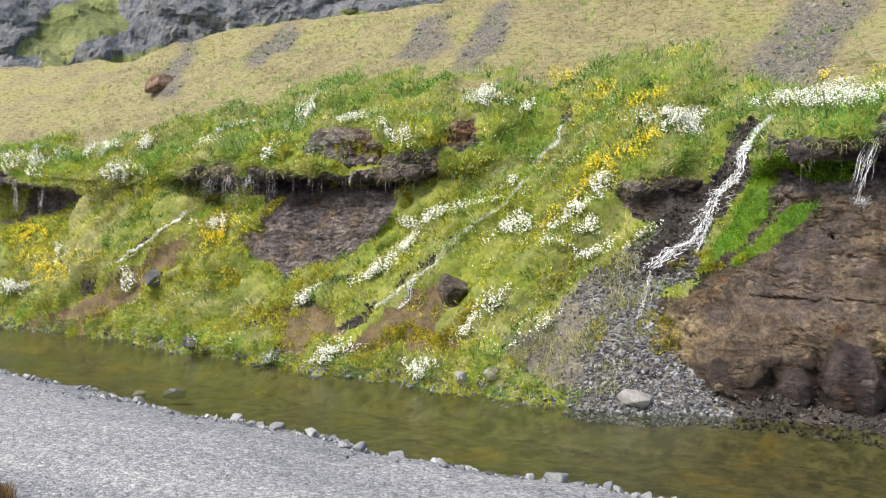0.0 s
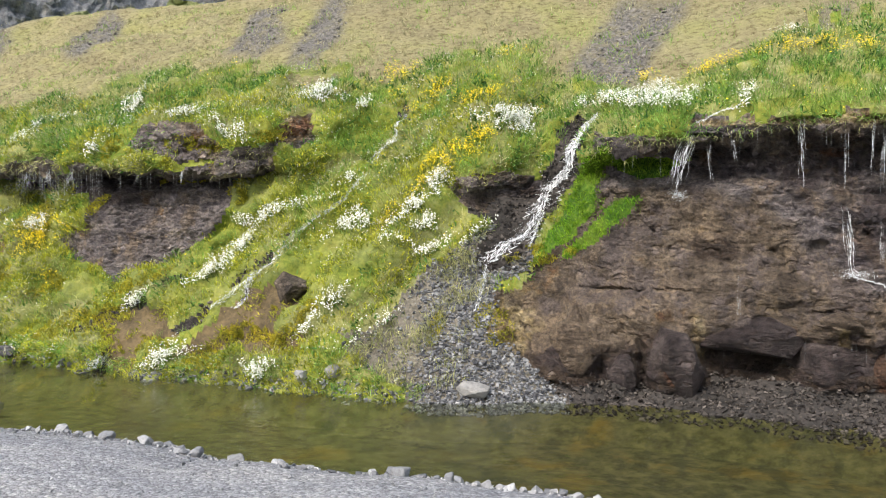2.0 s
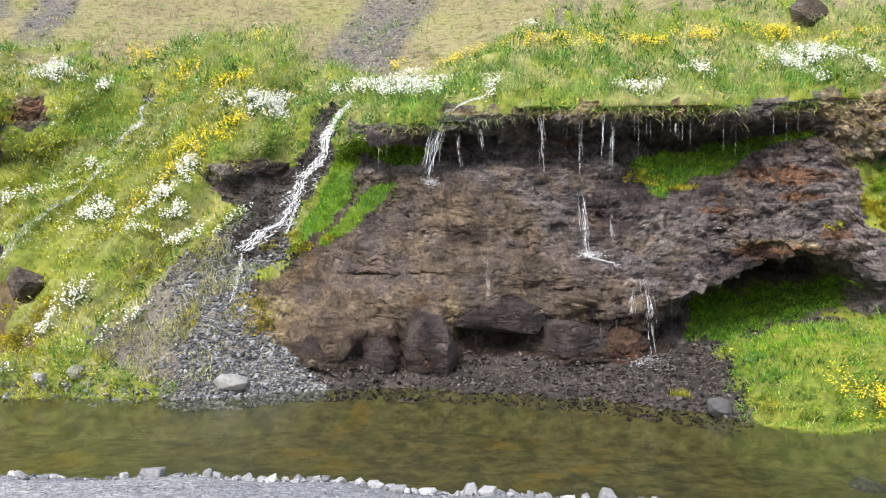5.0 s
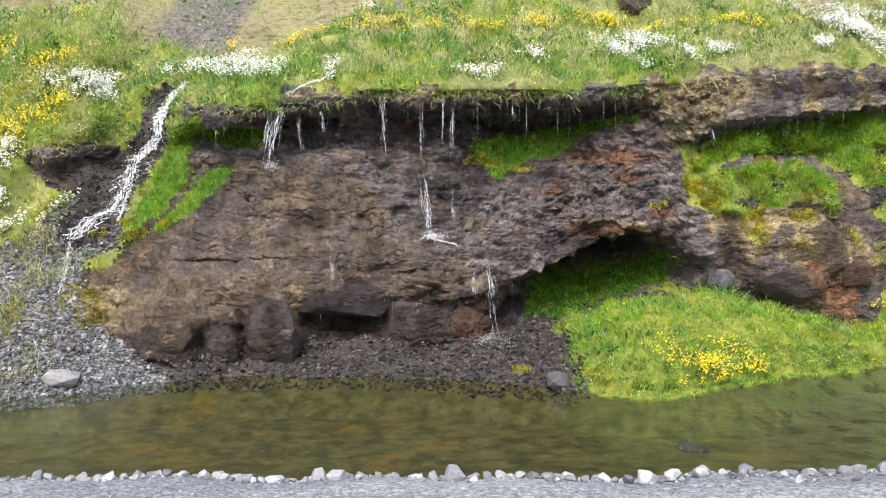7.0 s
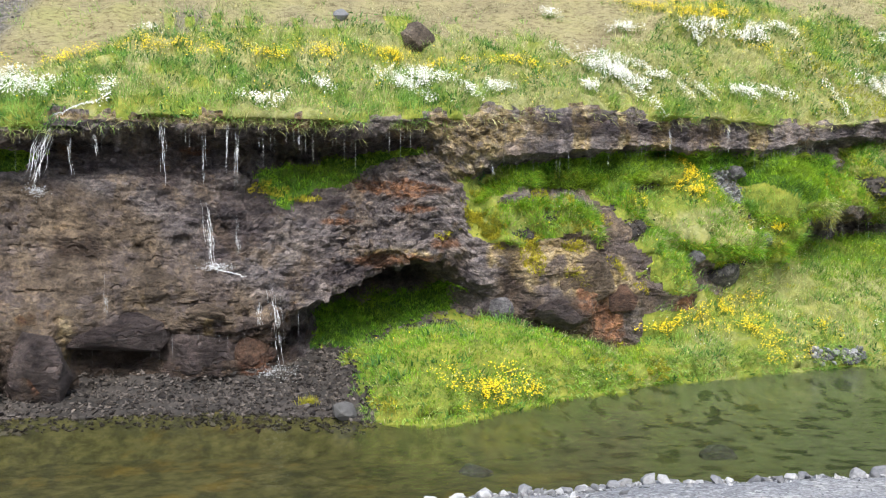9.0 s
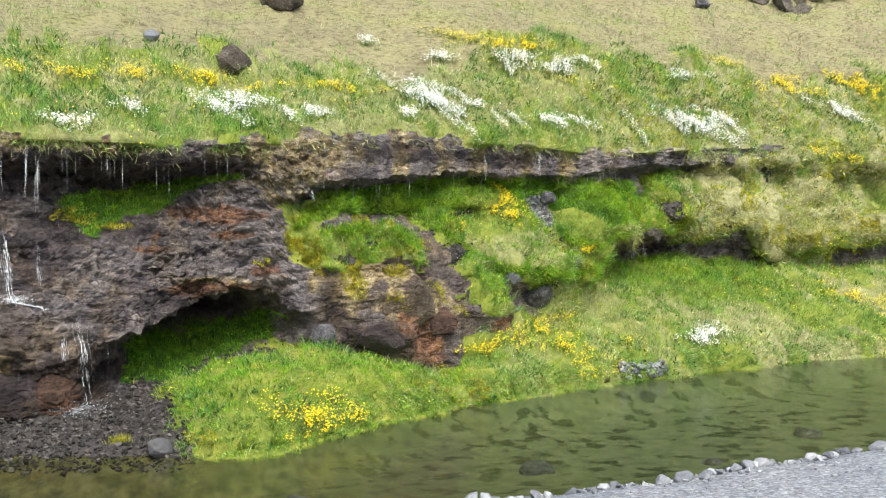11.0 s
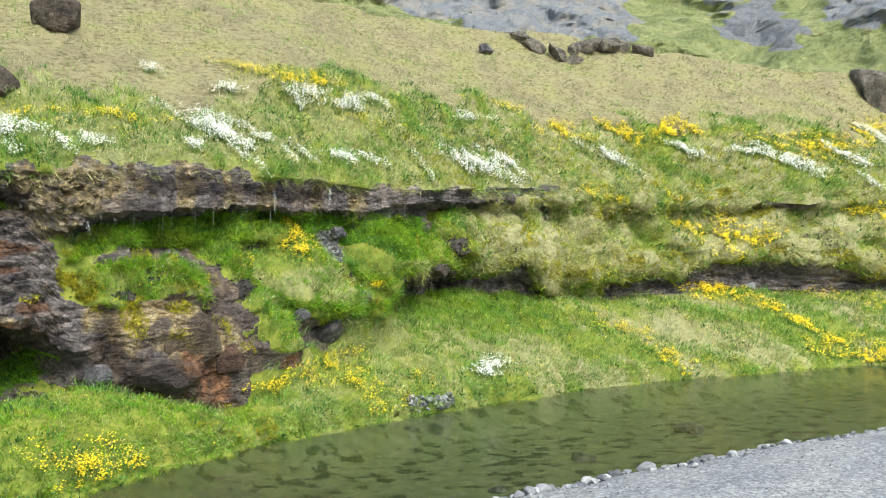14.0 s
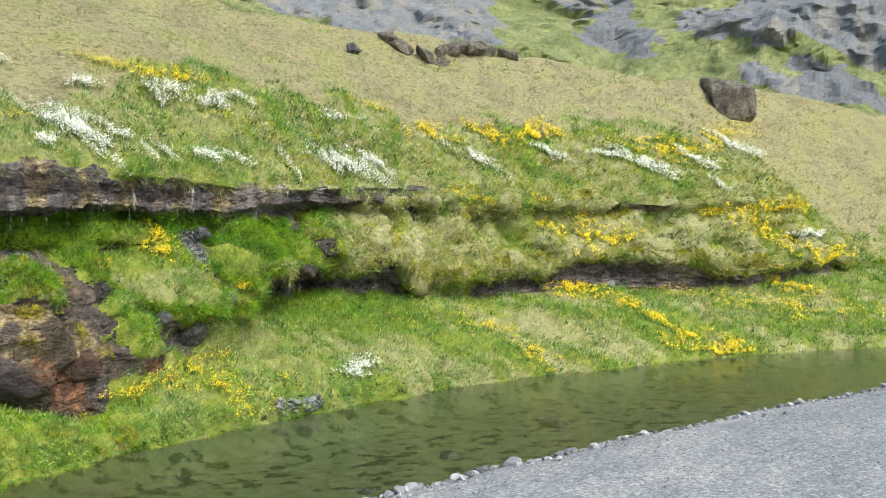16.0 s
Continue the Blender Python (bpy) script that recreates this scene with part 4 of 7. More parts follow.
    if toned:
        layered = nodes.new("ShaderNodeMath")
        layered.operation = "MULTIPLY_ADD"
        links.new(tone.outputs["Alpha"], layered.inputs[0])
        layered.inputs[1].default_value, layered.inputs[2].default_value = 0.4, 0.12
        crack = mix_of(nodes, links, 1.0, crack, layered.outputs[0], "MULTIPLY")
        # green tone darkens the colour for both wetness and alcove shade
        c = mix_of(nodes, links, split.outputs[1], c, mix_of(nodes, links, 1.0, c, (0.42, 0.40, 0.42), "MULTIPLY"))
        rough = nodes.new("ShaderNodeMapRange")
        rough.inputs["To Min"].default_value, rough.inputs["To Max"].default_value = gloss + 0.25, 0.38
        links.new(split.outputs[1], rough.inputs["Value"])
        links.new(rough.outputs[0], bsdf.inputs["Roughness"])
    else:
        crack = mix_of(nodes, links, 0.7, crack, (0, 0, 0))
    streaks = ramp_of(nodes, links, noise_of(nodes, links, run, 1.0, 6), ((0.42, (0.45, 0.44, 0.45)), (0.50, (1, 1, 1))))
    c = mix_of(nodes, links, 0.45, c, streaks, "MULTIPLY")
    c = mix_of(nodes, links, 0.45, c, ramp_of(nodes, links, noise_of(nodes, links, bed, 1.1, 7, 0.6), ((0.36, (0.6, 0.6, 0.62)), (0.48, (1, 1, 1)), (0.62, (1.3, 1.26, 1.18)))), "MULTIPLY")
    links.new(c, bsdf.inputs["Base Color"])
    height = ramp_of(nodes, links, grain, ((0.3, (0, 0, 0)), (0.7, (1, 1, 1))))
    height = mix_of(nodes, links, 0.25, height, ramp_of(nodes, links, noise_of(nodes, links, bed, 6, 8, 0.75), ((0.3, (0, 0, 0)), (0.7, (1, 1, 1)))))
    height = mix_of(nodes, links, 0.5, height, chunk)
    height = mix_of(nodes, links, 0.3, height, ramp_of(nodes, links, deep, ((0.0, (1, 1, 1)), (0.9, (0, 0, 0)))))
    height = mix_of(nodes, links, hole, height, (0, 0, 0))
    height = mix_of(nodes, links, crack, height, (0, 0, 0))
    bump_of(nodes, links, bsdf, height, 1.0, 0.06 / scale)
    return m


TUFF = rock_material("tuff", ((0.08, 0.062, 0.046), (0.128, 0.10, 0.075), (0.195, 0.155, 0.118)))
bank_piece("grass_bank", ("grass",), TURF, "lush green grass bank with moss and flowers beside the stream", "grass bank")
bank_piece("rock_cliff", ("rock",), TUFF, "bedded brown tuff cliff, wet and stained ochre, under a turf ledge", "cliff", tone="rock")
bank_piece("scree_slope", ("scree",), SCREE, "loose grey scree in a gully and in streaks down the hillside", "scree")
bank_piece("talus_slope", ("talus",), earthy("talus_soil", (0.02, 0.018, 0.016), (0.045, 0.04, 0.036), (0.085, 0.072, 0.064), 2, 20), "dark wet rubble at the foot of the cliff, and dark creases between turf hummocks", "rubble")
bank_piece("bare_soil", ("soil",), earthy("brown_soil", (0.055, 0.042, 0.024), (0.12, 0.09, 0.05), (0.21, 0.15, 0.075), 3, 22), "bare brown soil with small stones between mossy turf", "soil")
bank_piece("moss_ledge", ("moss",), earthy("moss_floor", (0.02, 0.06, 0.008), (0.06, 0.13, 0.012), (0.14, 0.19, 0.02), 1.5, 20), "bright green moss on wet ledges of the cliff", "moss")


def hill_material():
    """Short dry turf with specks of soil, and stony streaks where it is worn away."""
    m, nodes, links, bsdf = material("dry_turf", 0.95)
    at, slope = place_of(nodes, links), place_of(nodes, links, (1.0, 1.0, 2.2))
    c = ramp_of(nodes, links, noise_of(nodes, links, at, 0.9, 6), ((0.38, (0.25, 0.217, 0.12)), (0.5, (0.297, 0.264, 0.138)), (0.62, (0.29, 0.275, 0.117))))
    specks = ramp_of(nodes, links, noise_of(nodes, links, slope, 9, 8, 0.75), ((0.38, (0.42, 0.37, 0.3)), (0.48, (0.95, 0.95, 0.95)), (0.62, (1.2, 1.19, 1.18))))
    c = mix_of(nodes, links, 0.9, c, specks, "MULTIPLY")
    tone = nodes.new("ShaderNodeAttribute")
    tone.attribute_name = "tone"
    stones = ramp_of(nodes, links, noise_of(nodes, links, at, 20, 8, 0.8), ((0.38, (0.05, 0.046, 0.041)), (0.5, (0.15, 0.138, 0.122)), (0.62, (0.29, 0.27, 0.24))))
    patchy = ramp_of(nodes, links, noise_of(nodes, links, at, 3.5, 8, 0.7), ((0.36, (0.45, 0.45, 0.45)), (0.5, (1, 1, 1))))
    c = mix_of(nodes, links, mix_of(nodes, links, 1.0, patchy, tone.outputs["Color"], "MULTIPLY"), c, stones)
    links.new(c, bsdf.inputs["Base Color"])
    bump_of(nodes, links, bsdf, noise_of(nodes, links, slope, 9, 8, 0.75), 0.9, 0.06)
    return m


bank_piece("dry_hillside", ("dry",), hill_material(), "hillside of short dry yellow grass above the terrace", "hillside", tone="stony")
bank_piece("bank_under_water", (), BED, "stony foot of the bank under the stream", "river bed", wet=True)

# ---- ground on this side: the gravel bar, the river bed, the plain behind ----
SHORE = ((-60, 14), (-32, 11), (-16, 8.3), (-10.4, 7.25), (-8.8, 7.0), (-6.9, 6.72), (-5.2, 6.6), (-4, 6.47), (-2.6, 6.38), (-1.2, 6.42), (0.14, 6.12), (1.5, 5.9),
         (2.5, 5.9), (4, 5.6), (5.6, 5.35), (6.8, 5.15), (8, 5.0), (9.7, 4.6), (12, 4.1), (15.9, 3.0), (20, 1.5), (30, -3.5), (60, -16))


def shore(x):
    sx, sy = zip(*SHORE)
    return np.interp(x, sx, sy) + 0.05 * np.sin(np.asarray(x) * 2.1) + 0.04 * np.sin(np.asarray(x) * 5.3 + 1)


def ground_height(x, y):
    """Gravel rises gently from the water's edge; the bed drops away from it."""
    d = shore(x) - y
    up = 0.02 + 0.22 * (1 - np.exp(-np.maximum(d, 0) / 0.45)) + 0.30 * (1 - np.exp(-np.maximum(d, 0) / 5.0))
    return np.where(d > 0, up, 0.02 - 0.30 * (1 - np.exp(np.minimum(d, 0) / 0.8)))


def build_ground():
    xs = np.concatenate([[-4000, -800, -200, -90, -50], np.arange(-30, -14, 0.5), np.arange(-14, 18, 0.09), np.arange(18, 45, 0.6), [50, 90, 200, 800, 4000]])
    inner = np.concatenate([-np.geomspace(0.05, 14, 70)[::-1], [0], np.linspace(0.05, 4.2, 40)])
    bank_y = np.interp(xs, [s[0] for s in SECTIONS], [s[1][0][0] for s in SECTIONS])
    near = shore(np.clip(xs, -60, 60))
    rows = [np.full(len(xs), v) for v in (-4000.0, -800.0, -200.0, -60.0, -30.0)]
    for v in inner:
        rows.append(near + v if v <= 0 else near + (bank_y - 0.4 - near) * v / 4.2)
    y = np.array(rows)
    x = np.broadcast_to(xs, y.shape)
    p = np.stack([x.ravel(), y.ravel(), ground_height(np.clip(x, -60, 60), y).ravel()], 1)
    far = np.abs(p[:, 0]) + np.abs(p[:, 1]) > 120
    p[:, 2] += np.where(far, 0, 0.015 * fbm(p, 0.8, 3) + 0.006 * fbm(p, 0.12, 2))
    faces = grid_faces(*y.shape)
    wet = p[faces, 2].mean(1) < 0.0
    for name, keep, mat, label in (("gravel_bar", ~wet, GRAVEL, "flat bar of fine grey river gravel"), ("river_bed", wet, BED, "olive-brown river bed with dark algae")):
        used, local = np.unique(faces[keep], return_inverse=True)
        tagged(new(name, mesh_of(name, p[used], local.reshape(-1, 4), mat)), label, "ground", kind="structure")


build_ground()


def build_water():
    xs, ys = np.arange(-40, 46, 0.5), np.arange(-20, 13, 0.5)
    p = np.stack([*np.meshgrid(xs, ys), np.zeros((len(ys), len(xs)))], 2)
    water = new("stream_water", mesh_of("stream_water", p.reshape(-1, 3), grid_faces(*p.shape[:2]), WATER))
    water.visible_shadow = False
    tagged(water, "shallow clear stream water, olive green over its bed", "water", kind="structure")


build_water()

# ---- far valley sides: cliffs, green slopes and scree, as outlines in bearing and height ----
FAR_PATCHES = []


def far_patch(kind, *corners):
    FAR_PATCHES.append((kind, np.array(corners)))


far_patch("far_rock", (37.4, 16.7), (42.2, 15.7), (47.4, 14.1), (51.0, 13.7), (57.5, 12.9), (56.7, 15.3), (56.0, 17.9))
far_patch("far_rock", (60.7, 16.2), (62.8, 16.1), (62.6, 14.7), (60.8, 14.8))
far_patch("far_scree", (63.1, 17.0), (65.6, 16.9), (64.9, 14.6), (66.6, 13.2), (66.2, 12.1), (64.2, 12.3), (62.1, 13.4), (61.7, 14.3), (63.5, 14.7))
far_patch("far_rock", (67.6, 15.1), (69.9, 14.6), (72.5, 15.7), (75.1, 15.1), (74.4, 12.3), (72.5, 12.5), (70.3, 13.3), (68.3, 13.9))
far_patch("far_rock", (74.4, 16.1), (81.6, 15.2), (81.5, 9.5), (76.9, 11.2), (75.7, 12.9), (74.1, 13.0))
far_patch("far_scree", (74.4, 12.0), (76.6, 10.9), (79.5, 9.2), (81.5, 7.9), (81.5, 7.0), (79.2, 8.4), (74.4, 9.6))
far_patch("far_rock", (70.6, 11.0), (72.2, 11.3), (74.4, 10.4), (75.0, 11.3), (74.4, 9.6), (72.2, 10.2))
far_patch("far_rock", (-56.3, 12.7), (-48.6, 13.5), (-51.7, 11.4), (-53.8, 8.4), (-52.0, 8.2), (-53.0, 7.4), (-56.4, 6.8))
far_patch("far_rock", (-47.7, 11.4), (-46.7, 13.1), (-24.7, 13.8), (-24.7, 11.5), (-33.9, 11.7), (-38.7, 10.9), (-43.8, 9.7), (-45.8, 8.8), (-50.2, 8.0), (-52.0, 7.9), (-48.7, 9.4))
far_patch("far_rock", (-56.4, 7.9), (-52.9, 9.4), (-53.5, 10.0), (-56.3, 9.7))

def far_material():
    """Green slopes, weathered grey cliffs and pale scree, parted by ragged edges."""
    m, nodes, links, bsdf = material("far_slopes", 0.95)
    at = place_of(nodes, links, (0.1, 0.1, 0.1))
    green = ramp_of(nodes, links, noise_of(nodes, links, at, 1.6, 8, 0.7), ((0.38, (0.16, 0.185, 0.075)), (0.5, (0.225, 0.25, 0.098)), (0.62, (0.30, 0.305, 0.14))))
    slabs = place_of(nodes, links, (0.22, 0.22, 0.07))
    # the valley's blue haze is part of these greys
    rock = ramp_of(nodes, links, noise_of(nodes, links, slabs, 2.6, 14, 0.8), ((0.36, (0.09, 0.10, 0.115)), (0.47, (0.15, 0.16, 0.175)), (0.54, (0.20, 0.203, 0.21)), (0.64, (0.29, 0.275, 0.25))))
    fine = ramp_of(nodes, links, noise_of(nodes, links, at, 16, 12, 0.85), ((0.40, (0.4, 0.4, 0.4)), (0.5, (1, 1, 1)), (0.62, (1.6, 1.6, 1.58))))
    rock = mix_of(nodes, links, 0.75, rock, fine, "MULTIPLY")
    where = nodes.new("ShaderNodeSeparateXYZ")
    links.new(at, where.inputs[0])
    east = nodes.new("ShaderNodeMapRange")  # haze paling the rock down the valley, mixed into its colour with buff beds
    east.inputs["From Min"].default_value, east.inputs["From Max"].default_value = 0.0, 4.0
    links.new(where.outputs["X"], east.inputs["Value"])
    buff = ramp_of(nodes, links, noise_of(nodes, links, slabs, 1.2, 6, 0.6), ((0.48, (0.25, 0.26, 0.28)), (0.56, (0.36, 0.32, 0.265))))
    rock = mix_of(nodes, links, east.outputs[0], rock, mix_of(nodes, links, 0.55, rock, buff))
    scree = mix_of(nodes, links, 0.5, (0.19, 0.195, 0.207), fine, "MULTIPLY")
    tone = nodes.new("ShaderNodeAttribute")
    tone.attribute_name = "tone"
    split = nodes.new("ShaderNodeSeparateColor")
    links.new(tone.outputs["Color"], split.inputs[0])
    ragged = noise_of(nodes, links, at, 3.0, 8, 0.7)
    def edge(channel):
        add = nodes.new("ShaderNodeMath")
        add.operation = "ADD"
        links.new(split.outputs[channel], add.inputs[0])
        links.new(ragged, add.inputs[1])
        return ramp_of(nodes, links, add.outputs[0], ((0.0, (0, 0, 0)), (0.93, (0, 0, 0)), (1.0, (1, 1, 1))))
    green = mix_of(nodes, links, 0.6, green, fine, "MULTIPLY")
    c = mix_of(nodes, links, edge(0), green, rock)
    c = mix_of(nodes, links, edge(1), c, scree)
    links.new(c, bsdf.inputs["Base Color"])
    bump_of(nodes, links, bsdf, fine, 0.6, 0.25)
    return m


def build_far():
    az = np.concatenate([np.arange(-60, -18, 0.22), np.arange(-18, 30, 2.0), np.arange(30, 86, 0.22), np.arange(86, 301, 3.0)])
    v = np.linspace(0, 0.75, 150)
    a, u = np.meshgrid(np.radians(az), v)
    q = np.stack([a.ravel() * 9, u.ravel() * 9, np.zeros(a.size)], 1)
    side = np.interp(np.degrees(a).ravel(), [-60, -30, 20, 50, 85, 120, 200, 260, 300], [1, 1, 1, 1, 1, 0.5, 0.35, 0.5, 1])
    r = 85 + 120 * u.ravel() - 8 * fbm(q, 1.6, 4, 0.5) - 2.0 * np.abs(fbm(q, 0.4, 4, 0.55))
    z = 3 + 88 * u.ravel() * side * (1 + 0.15 * fbm(q, 3.0, 2)) + 0.8 * fbm(q + 5, 0.35, 4, 0.5)
    p = np.stack([r * np.sin(a.ravel()), r * np.cos(a.ravel()), z], 1)
    bearing, height = np.degrees(a.ravel()), np.degrees(np.arctan2(z - EYE[2], r))
    kind = np.where(fbm(q + 31, 0.8, 5, 0.6) > 0.45, 1, 0)
    seen = ((bearing > -57) & (bearing < -20)) | ((bearing > 30) & (bearing < 82))
    kind[seen] = 0
    jb, jh = bearing + 0.9 * fbm(q + 3, 0.3, 5, 0.65), height + 0.6 * fbm(q + 7, 0.2, 5, 0.65)
    for name, poly in FAR_PATCHES:
        kind[inside(jb, jh, poly)] = 1 if name == "far_rock" else 2
    rough = blurred((kind == 1).reshape(a.shape), 2).ravel()
    lean = np.stack([q[:, 0] + 0.7 * q[:, 1], 0.35 * q[:, 1] - 0.2 * q[:, 0], q[:, 2]], 1)
    p[:, :2] *= (1 - rough * (0.003 + 0.011 * np.abs(fbm(lean + 17, 0.5, 5, 0.6))))[:, None]
    me = mesh_of("far_valley_side", p, grid_faces(*a.shape), far_material(), smooth=False)
    mask = [blurred((kind == i).reshape(a.shape), 2).ravel() for i in (1, 2)]
    at = me.color_attributes.new("tone", "FLOAT_COLOR", "POINT")
    at.data.foreach_set("color", np.stack([mask[0], mask[1], 0 * mask[0], 1 + 0 * mask[0]], 1).astype(np.float32).ravel())
    tagged(new("far_valley_side", me), "far valley side of green slopes, grey cliffs and scree", "valley side", kind="structure")


build_far()

# ---- places on the bank ----
rng = np.random.default_rng(11)
LOW_Z = np.maximum.accumulate(BANK[..., 2], 0)


def on_bank(x, z):
    """The points of the bank's face at x and height z, and the way each faces."""
    x, z = np.atleast_1d(x).astype(float), np.atleast_1d(z).astype(float)
    c = np.clip(np.searchsorted(BX, x), 1, len(BX) - 1)
    r = np.clip(np.array([np.searchsorted(LOW_Z[:, k], h) for k, h in zip(c, z)]), 1, BANK.shape[0] - 1)
    a = np.clip((x - BX[c - 1]) / (BX[c] - BX[c - 1]), 0, 1)[:, None]
    lo, hi = LOW_Z[r - 1, c], LOW_Z[r, c]
    b = np.clip((z - lo) / np.maximum(hi - lo, 1e-6), 0, 1)[:, None]
    p = (BANK[r - 1, c - 1] * (1 - a) + BANK[r - 1, c] * a) * (1 - b) + (BANK[r, c - 1] * (1 - a) + BANK[r, c] * a) * b
    return p, NORMAL[r, c], COVER[r, c]


def cell_areas():
    d1, d2 = BANK[1:, 1:] - BANK[:-1, :-1], BANK[1:, :-1] - BANK[:-1, 1:]
    return np.linalg.norm(np.cross(d1, d2), axis=2) / 2


AREA = cell_areas()


def strew(density, most):
    """Random points of the bank, so many to the square metre."""
    w = (density[:-1, :-1] * AREA).ravel()
    n = int(min(most, w.sum()))
    pick = np.searchsorted(np.cumsum(w) / w.sum(), rng.random(n))
    r, c = np.unravel_index(np.minimum(pick, len(w) - 1), AREA.shape)
    a, b = rng.random((n, 1)), rng.random((n, 1))
    p = (BANK[r, c] * (1 - a) + BANK[r + 1, c] * a) * (1 - b) + (BANK[r, c + 1] * (1 - a) + BANK[r + 1, c + 1] * a) * b
    return p, NORMAL[r, c]


# ---- grass ----
def unit(v):
    return v / np.maximum(np.linalg.norm(v, axis=1, keepdims=True), 1e-9)


def blades(p, n, length, width, spread=0.5, droop=0.5, up=0.8):
    """Bent grass blades with roots p: corners and triangles."""
    k = len(p)
    way = unit(n * 0.6 + np.array((0, 0, up)) + rng.normal(0, spread, (k, 3)))
    side = unit(np.cross(way, rng.normal(0, 1, (k, 3))))
    long = (length * rng.uniform(0.6, 1.35, k))[:, None]
    wide = (width * rng.uniform(0.7, 1.3, k))[:, None] * 0.5 if np.ndim(width) == 0 else (width * rng.uniform(0.7, 1.3, k))[:, None] * 0.5
    fall = unit(way * (1, 1, 0) + n * 0.4 + 1e-3) * 0.55 + np.array((0, 0, -0.6))
    mid = p + way * long * 0.55
    tip = mid + unit(way + fall * droop) * long * 0.5
    v = np.stack([p - side * wide, p + side * wide, mid - side * wide * 0.75, mid + side * wide * 0.75, tip], 1).reshape(-1, 3)
    b = (np.arange(k) * 5)[:, None]
    f = np.stack([b + (0, 1, 3), b + (0, 3, 2), b + (2, 3, 4)], 1).reshape(-1, 3)
    return v, f


def tufted(p, n, per, radius):
    """Each place turned into a tuft of roots close together."""
    k = len(p)
    q = np.repeat(p, per, 0) + rng.normal(0, radius, (k * per, 3)) * (1, 1, 0.6)
    lean = np.repeat(n, per, 0) + (q - np.repeat(p, per, 0)) / radius * 0.22
    return q - np.array((0, 0, 0.01)), unit(lean)


def leaf_material(name, stops, patchy, rough=0.6):
    """Blades and leaves: each its own shade, with drifts of colour over the ground, and light coming through."""
    m, nodes, links, bsdf = material(name, rough)
    geo = nodes.new("ShaderNodeNewGeometry")
    c = ramp_of(nodes, links, geo.outputs["Random Per Island"], stops)
    drift = noise_of(nodes, links, place_of(nodes, links), 1.3, 4)
    c = mix_of(nodes, links, ramp_of(nodes, links, drift, ((0.42, (0, 0, 0)), (0.62, (0.8, 0.8, 0.8)))), c, mix_of(nodes, links, 0.5, c, patchy))
    tufts = noise_of(nodes, links, place_of(nodes, links), 5.0, 7, 0.75)
    c = mix_of(nodes, links, 1.0, c, ramp_of(nodes, links, tufts, ((0.36, (0.42, 0.46, 0.42)), (0.5, (1, 1, 1)), (0.64, (1.5, 1.42, 1.4)))), "MULTIPLY")
    sprigs = noise_of(nodes, links, place_of(nodes, links), 19.0, 3, 0.7)
    c = mix_of(nodes, links, 1.0, c, ramp_of(nodes, links, sprigs, ((0.36, (0.6, 0.62, 0.6)), (0.5, (1, 1, 1)), (0.64, (1.4, 1.38, 1.35)))), "MULTIPLY")
    links.new(c, bsdf.inputs["Base Color"])
    glow, mix = nodes.new("ShaderNodeBsdfTranslucent"), nodes.new("ShaderNodeMixShader")
    links.new(c, glow.inputs["Color"])
    mix.inputs[0].default_value = 0.35
    links.new(bsdf.outputs[0], mix.inputs[1])
    links.new(glow.outputs[0], mix.inputs[2])
    links.new(mix.outputs[0], nodes["Material Output"].inputs["Surface"])
    return m


GREEN = leaf_material("green_blades", ((0.0, (0.125, 0.27, 0.04)), (0.5, (0.20, 0.375, 0.065)), (1.0, (0.33, 0.48, 0.15))), (0.37, 0.455, 0.08))
HERB = leaf_material("herb_leaves", ((0.0, (0.035, 0.11, 0.025)), (0.5, (0.08, 0.20, 0.045)), (1.0, (0.15, 0.29, 0.07))), (0.12, 0.24, 0.05))
STRAW = leaf_material("straw_blades", ((0.0, (0.35, 0.36, 0.14)), (0.5, (0.47, 0.475, 0.21)), (1.0, (0.62, 0.60, 0.34))), (0.38, 0.43, 0.13))
PALE = leaf_material("dry_blades", ((0.0, (0.21, 0.19, 0.10)), (0.5, (0.345, 0.32, 0.17)), (1.0, (0.53, 0.495, 0.31))), (0.30, 0.31, 0.13))
MOSSY = leaf_material("moss_fronds", ((0.0, (0.11, 0.29, 0.02)), (0.5, (0.18, 0.38, 0.025)), (1.0, (0.28, 0.46, 0.035))), (0.34, 0.39, 0.03))
LIME_MOSS = leaf_material("lime_moss", ((0.0, (0.26, 0.31, 0.035)), (0.5, (0.40, 0.42, 0.045)), (1.0, (0.56, 0.52, 0.06))), (0.40, 0.45, 0.06))
YELLOW_MOSS = leaf_material("yellow_moss", ((0.0, (0.31, 0.29, 0.03)), (0.5, (0.42, 0.385, 0.04)), (1.0, (0.55, 0.47, 0.06))), (0.38, 0.40, 0.05))
BRACKEN = leaf_material("brown_stalks", ((0.0, (0.12, 0.07, 0.03)), (0.5, (0.22, 0.14, 0.07)), (1.0, (0.34, 0.22, 0.12))), (0.2, 0.13, 0.06))


def stuff(name, v, f, mat, label, category):
    return tagged(new(name, mesh_of(name, v, f, mat, smooth=False)), label, category, kind="stuff")


# ---- flowers and moss cushions in patches: x, z, half width, half height ----
def petal_material(name, petal, eye):
    m, nodes, links, bsdf = material(name, 0.55)
    geo = nodes.new("ShaderNodeNewGeometry")
    links.new(ramp_of(nodes, links, geo.outputs["Random Per Island"], ((0.0, eye), (0.25, petal), (1.0, tuple(min(1, c * 1.12) for c in petal)))), bsdf.inputs["Base Color"])
    return m


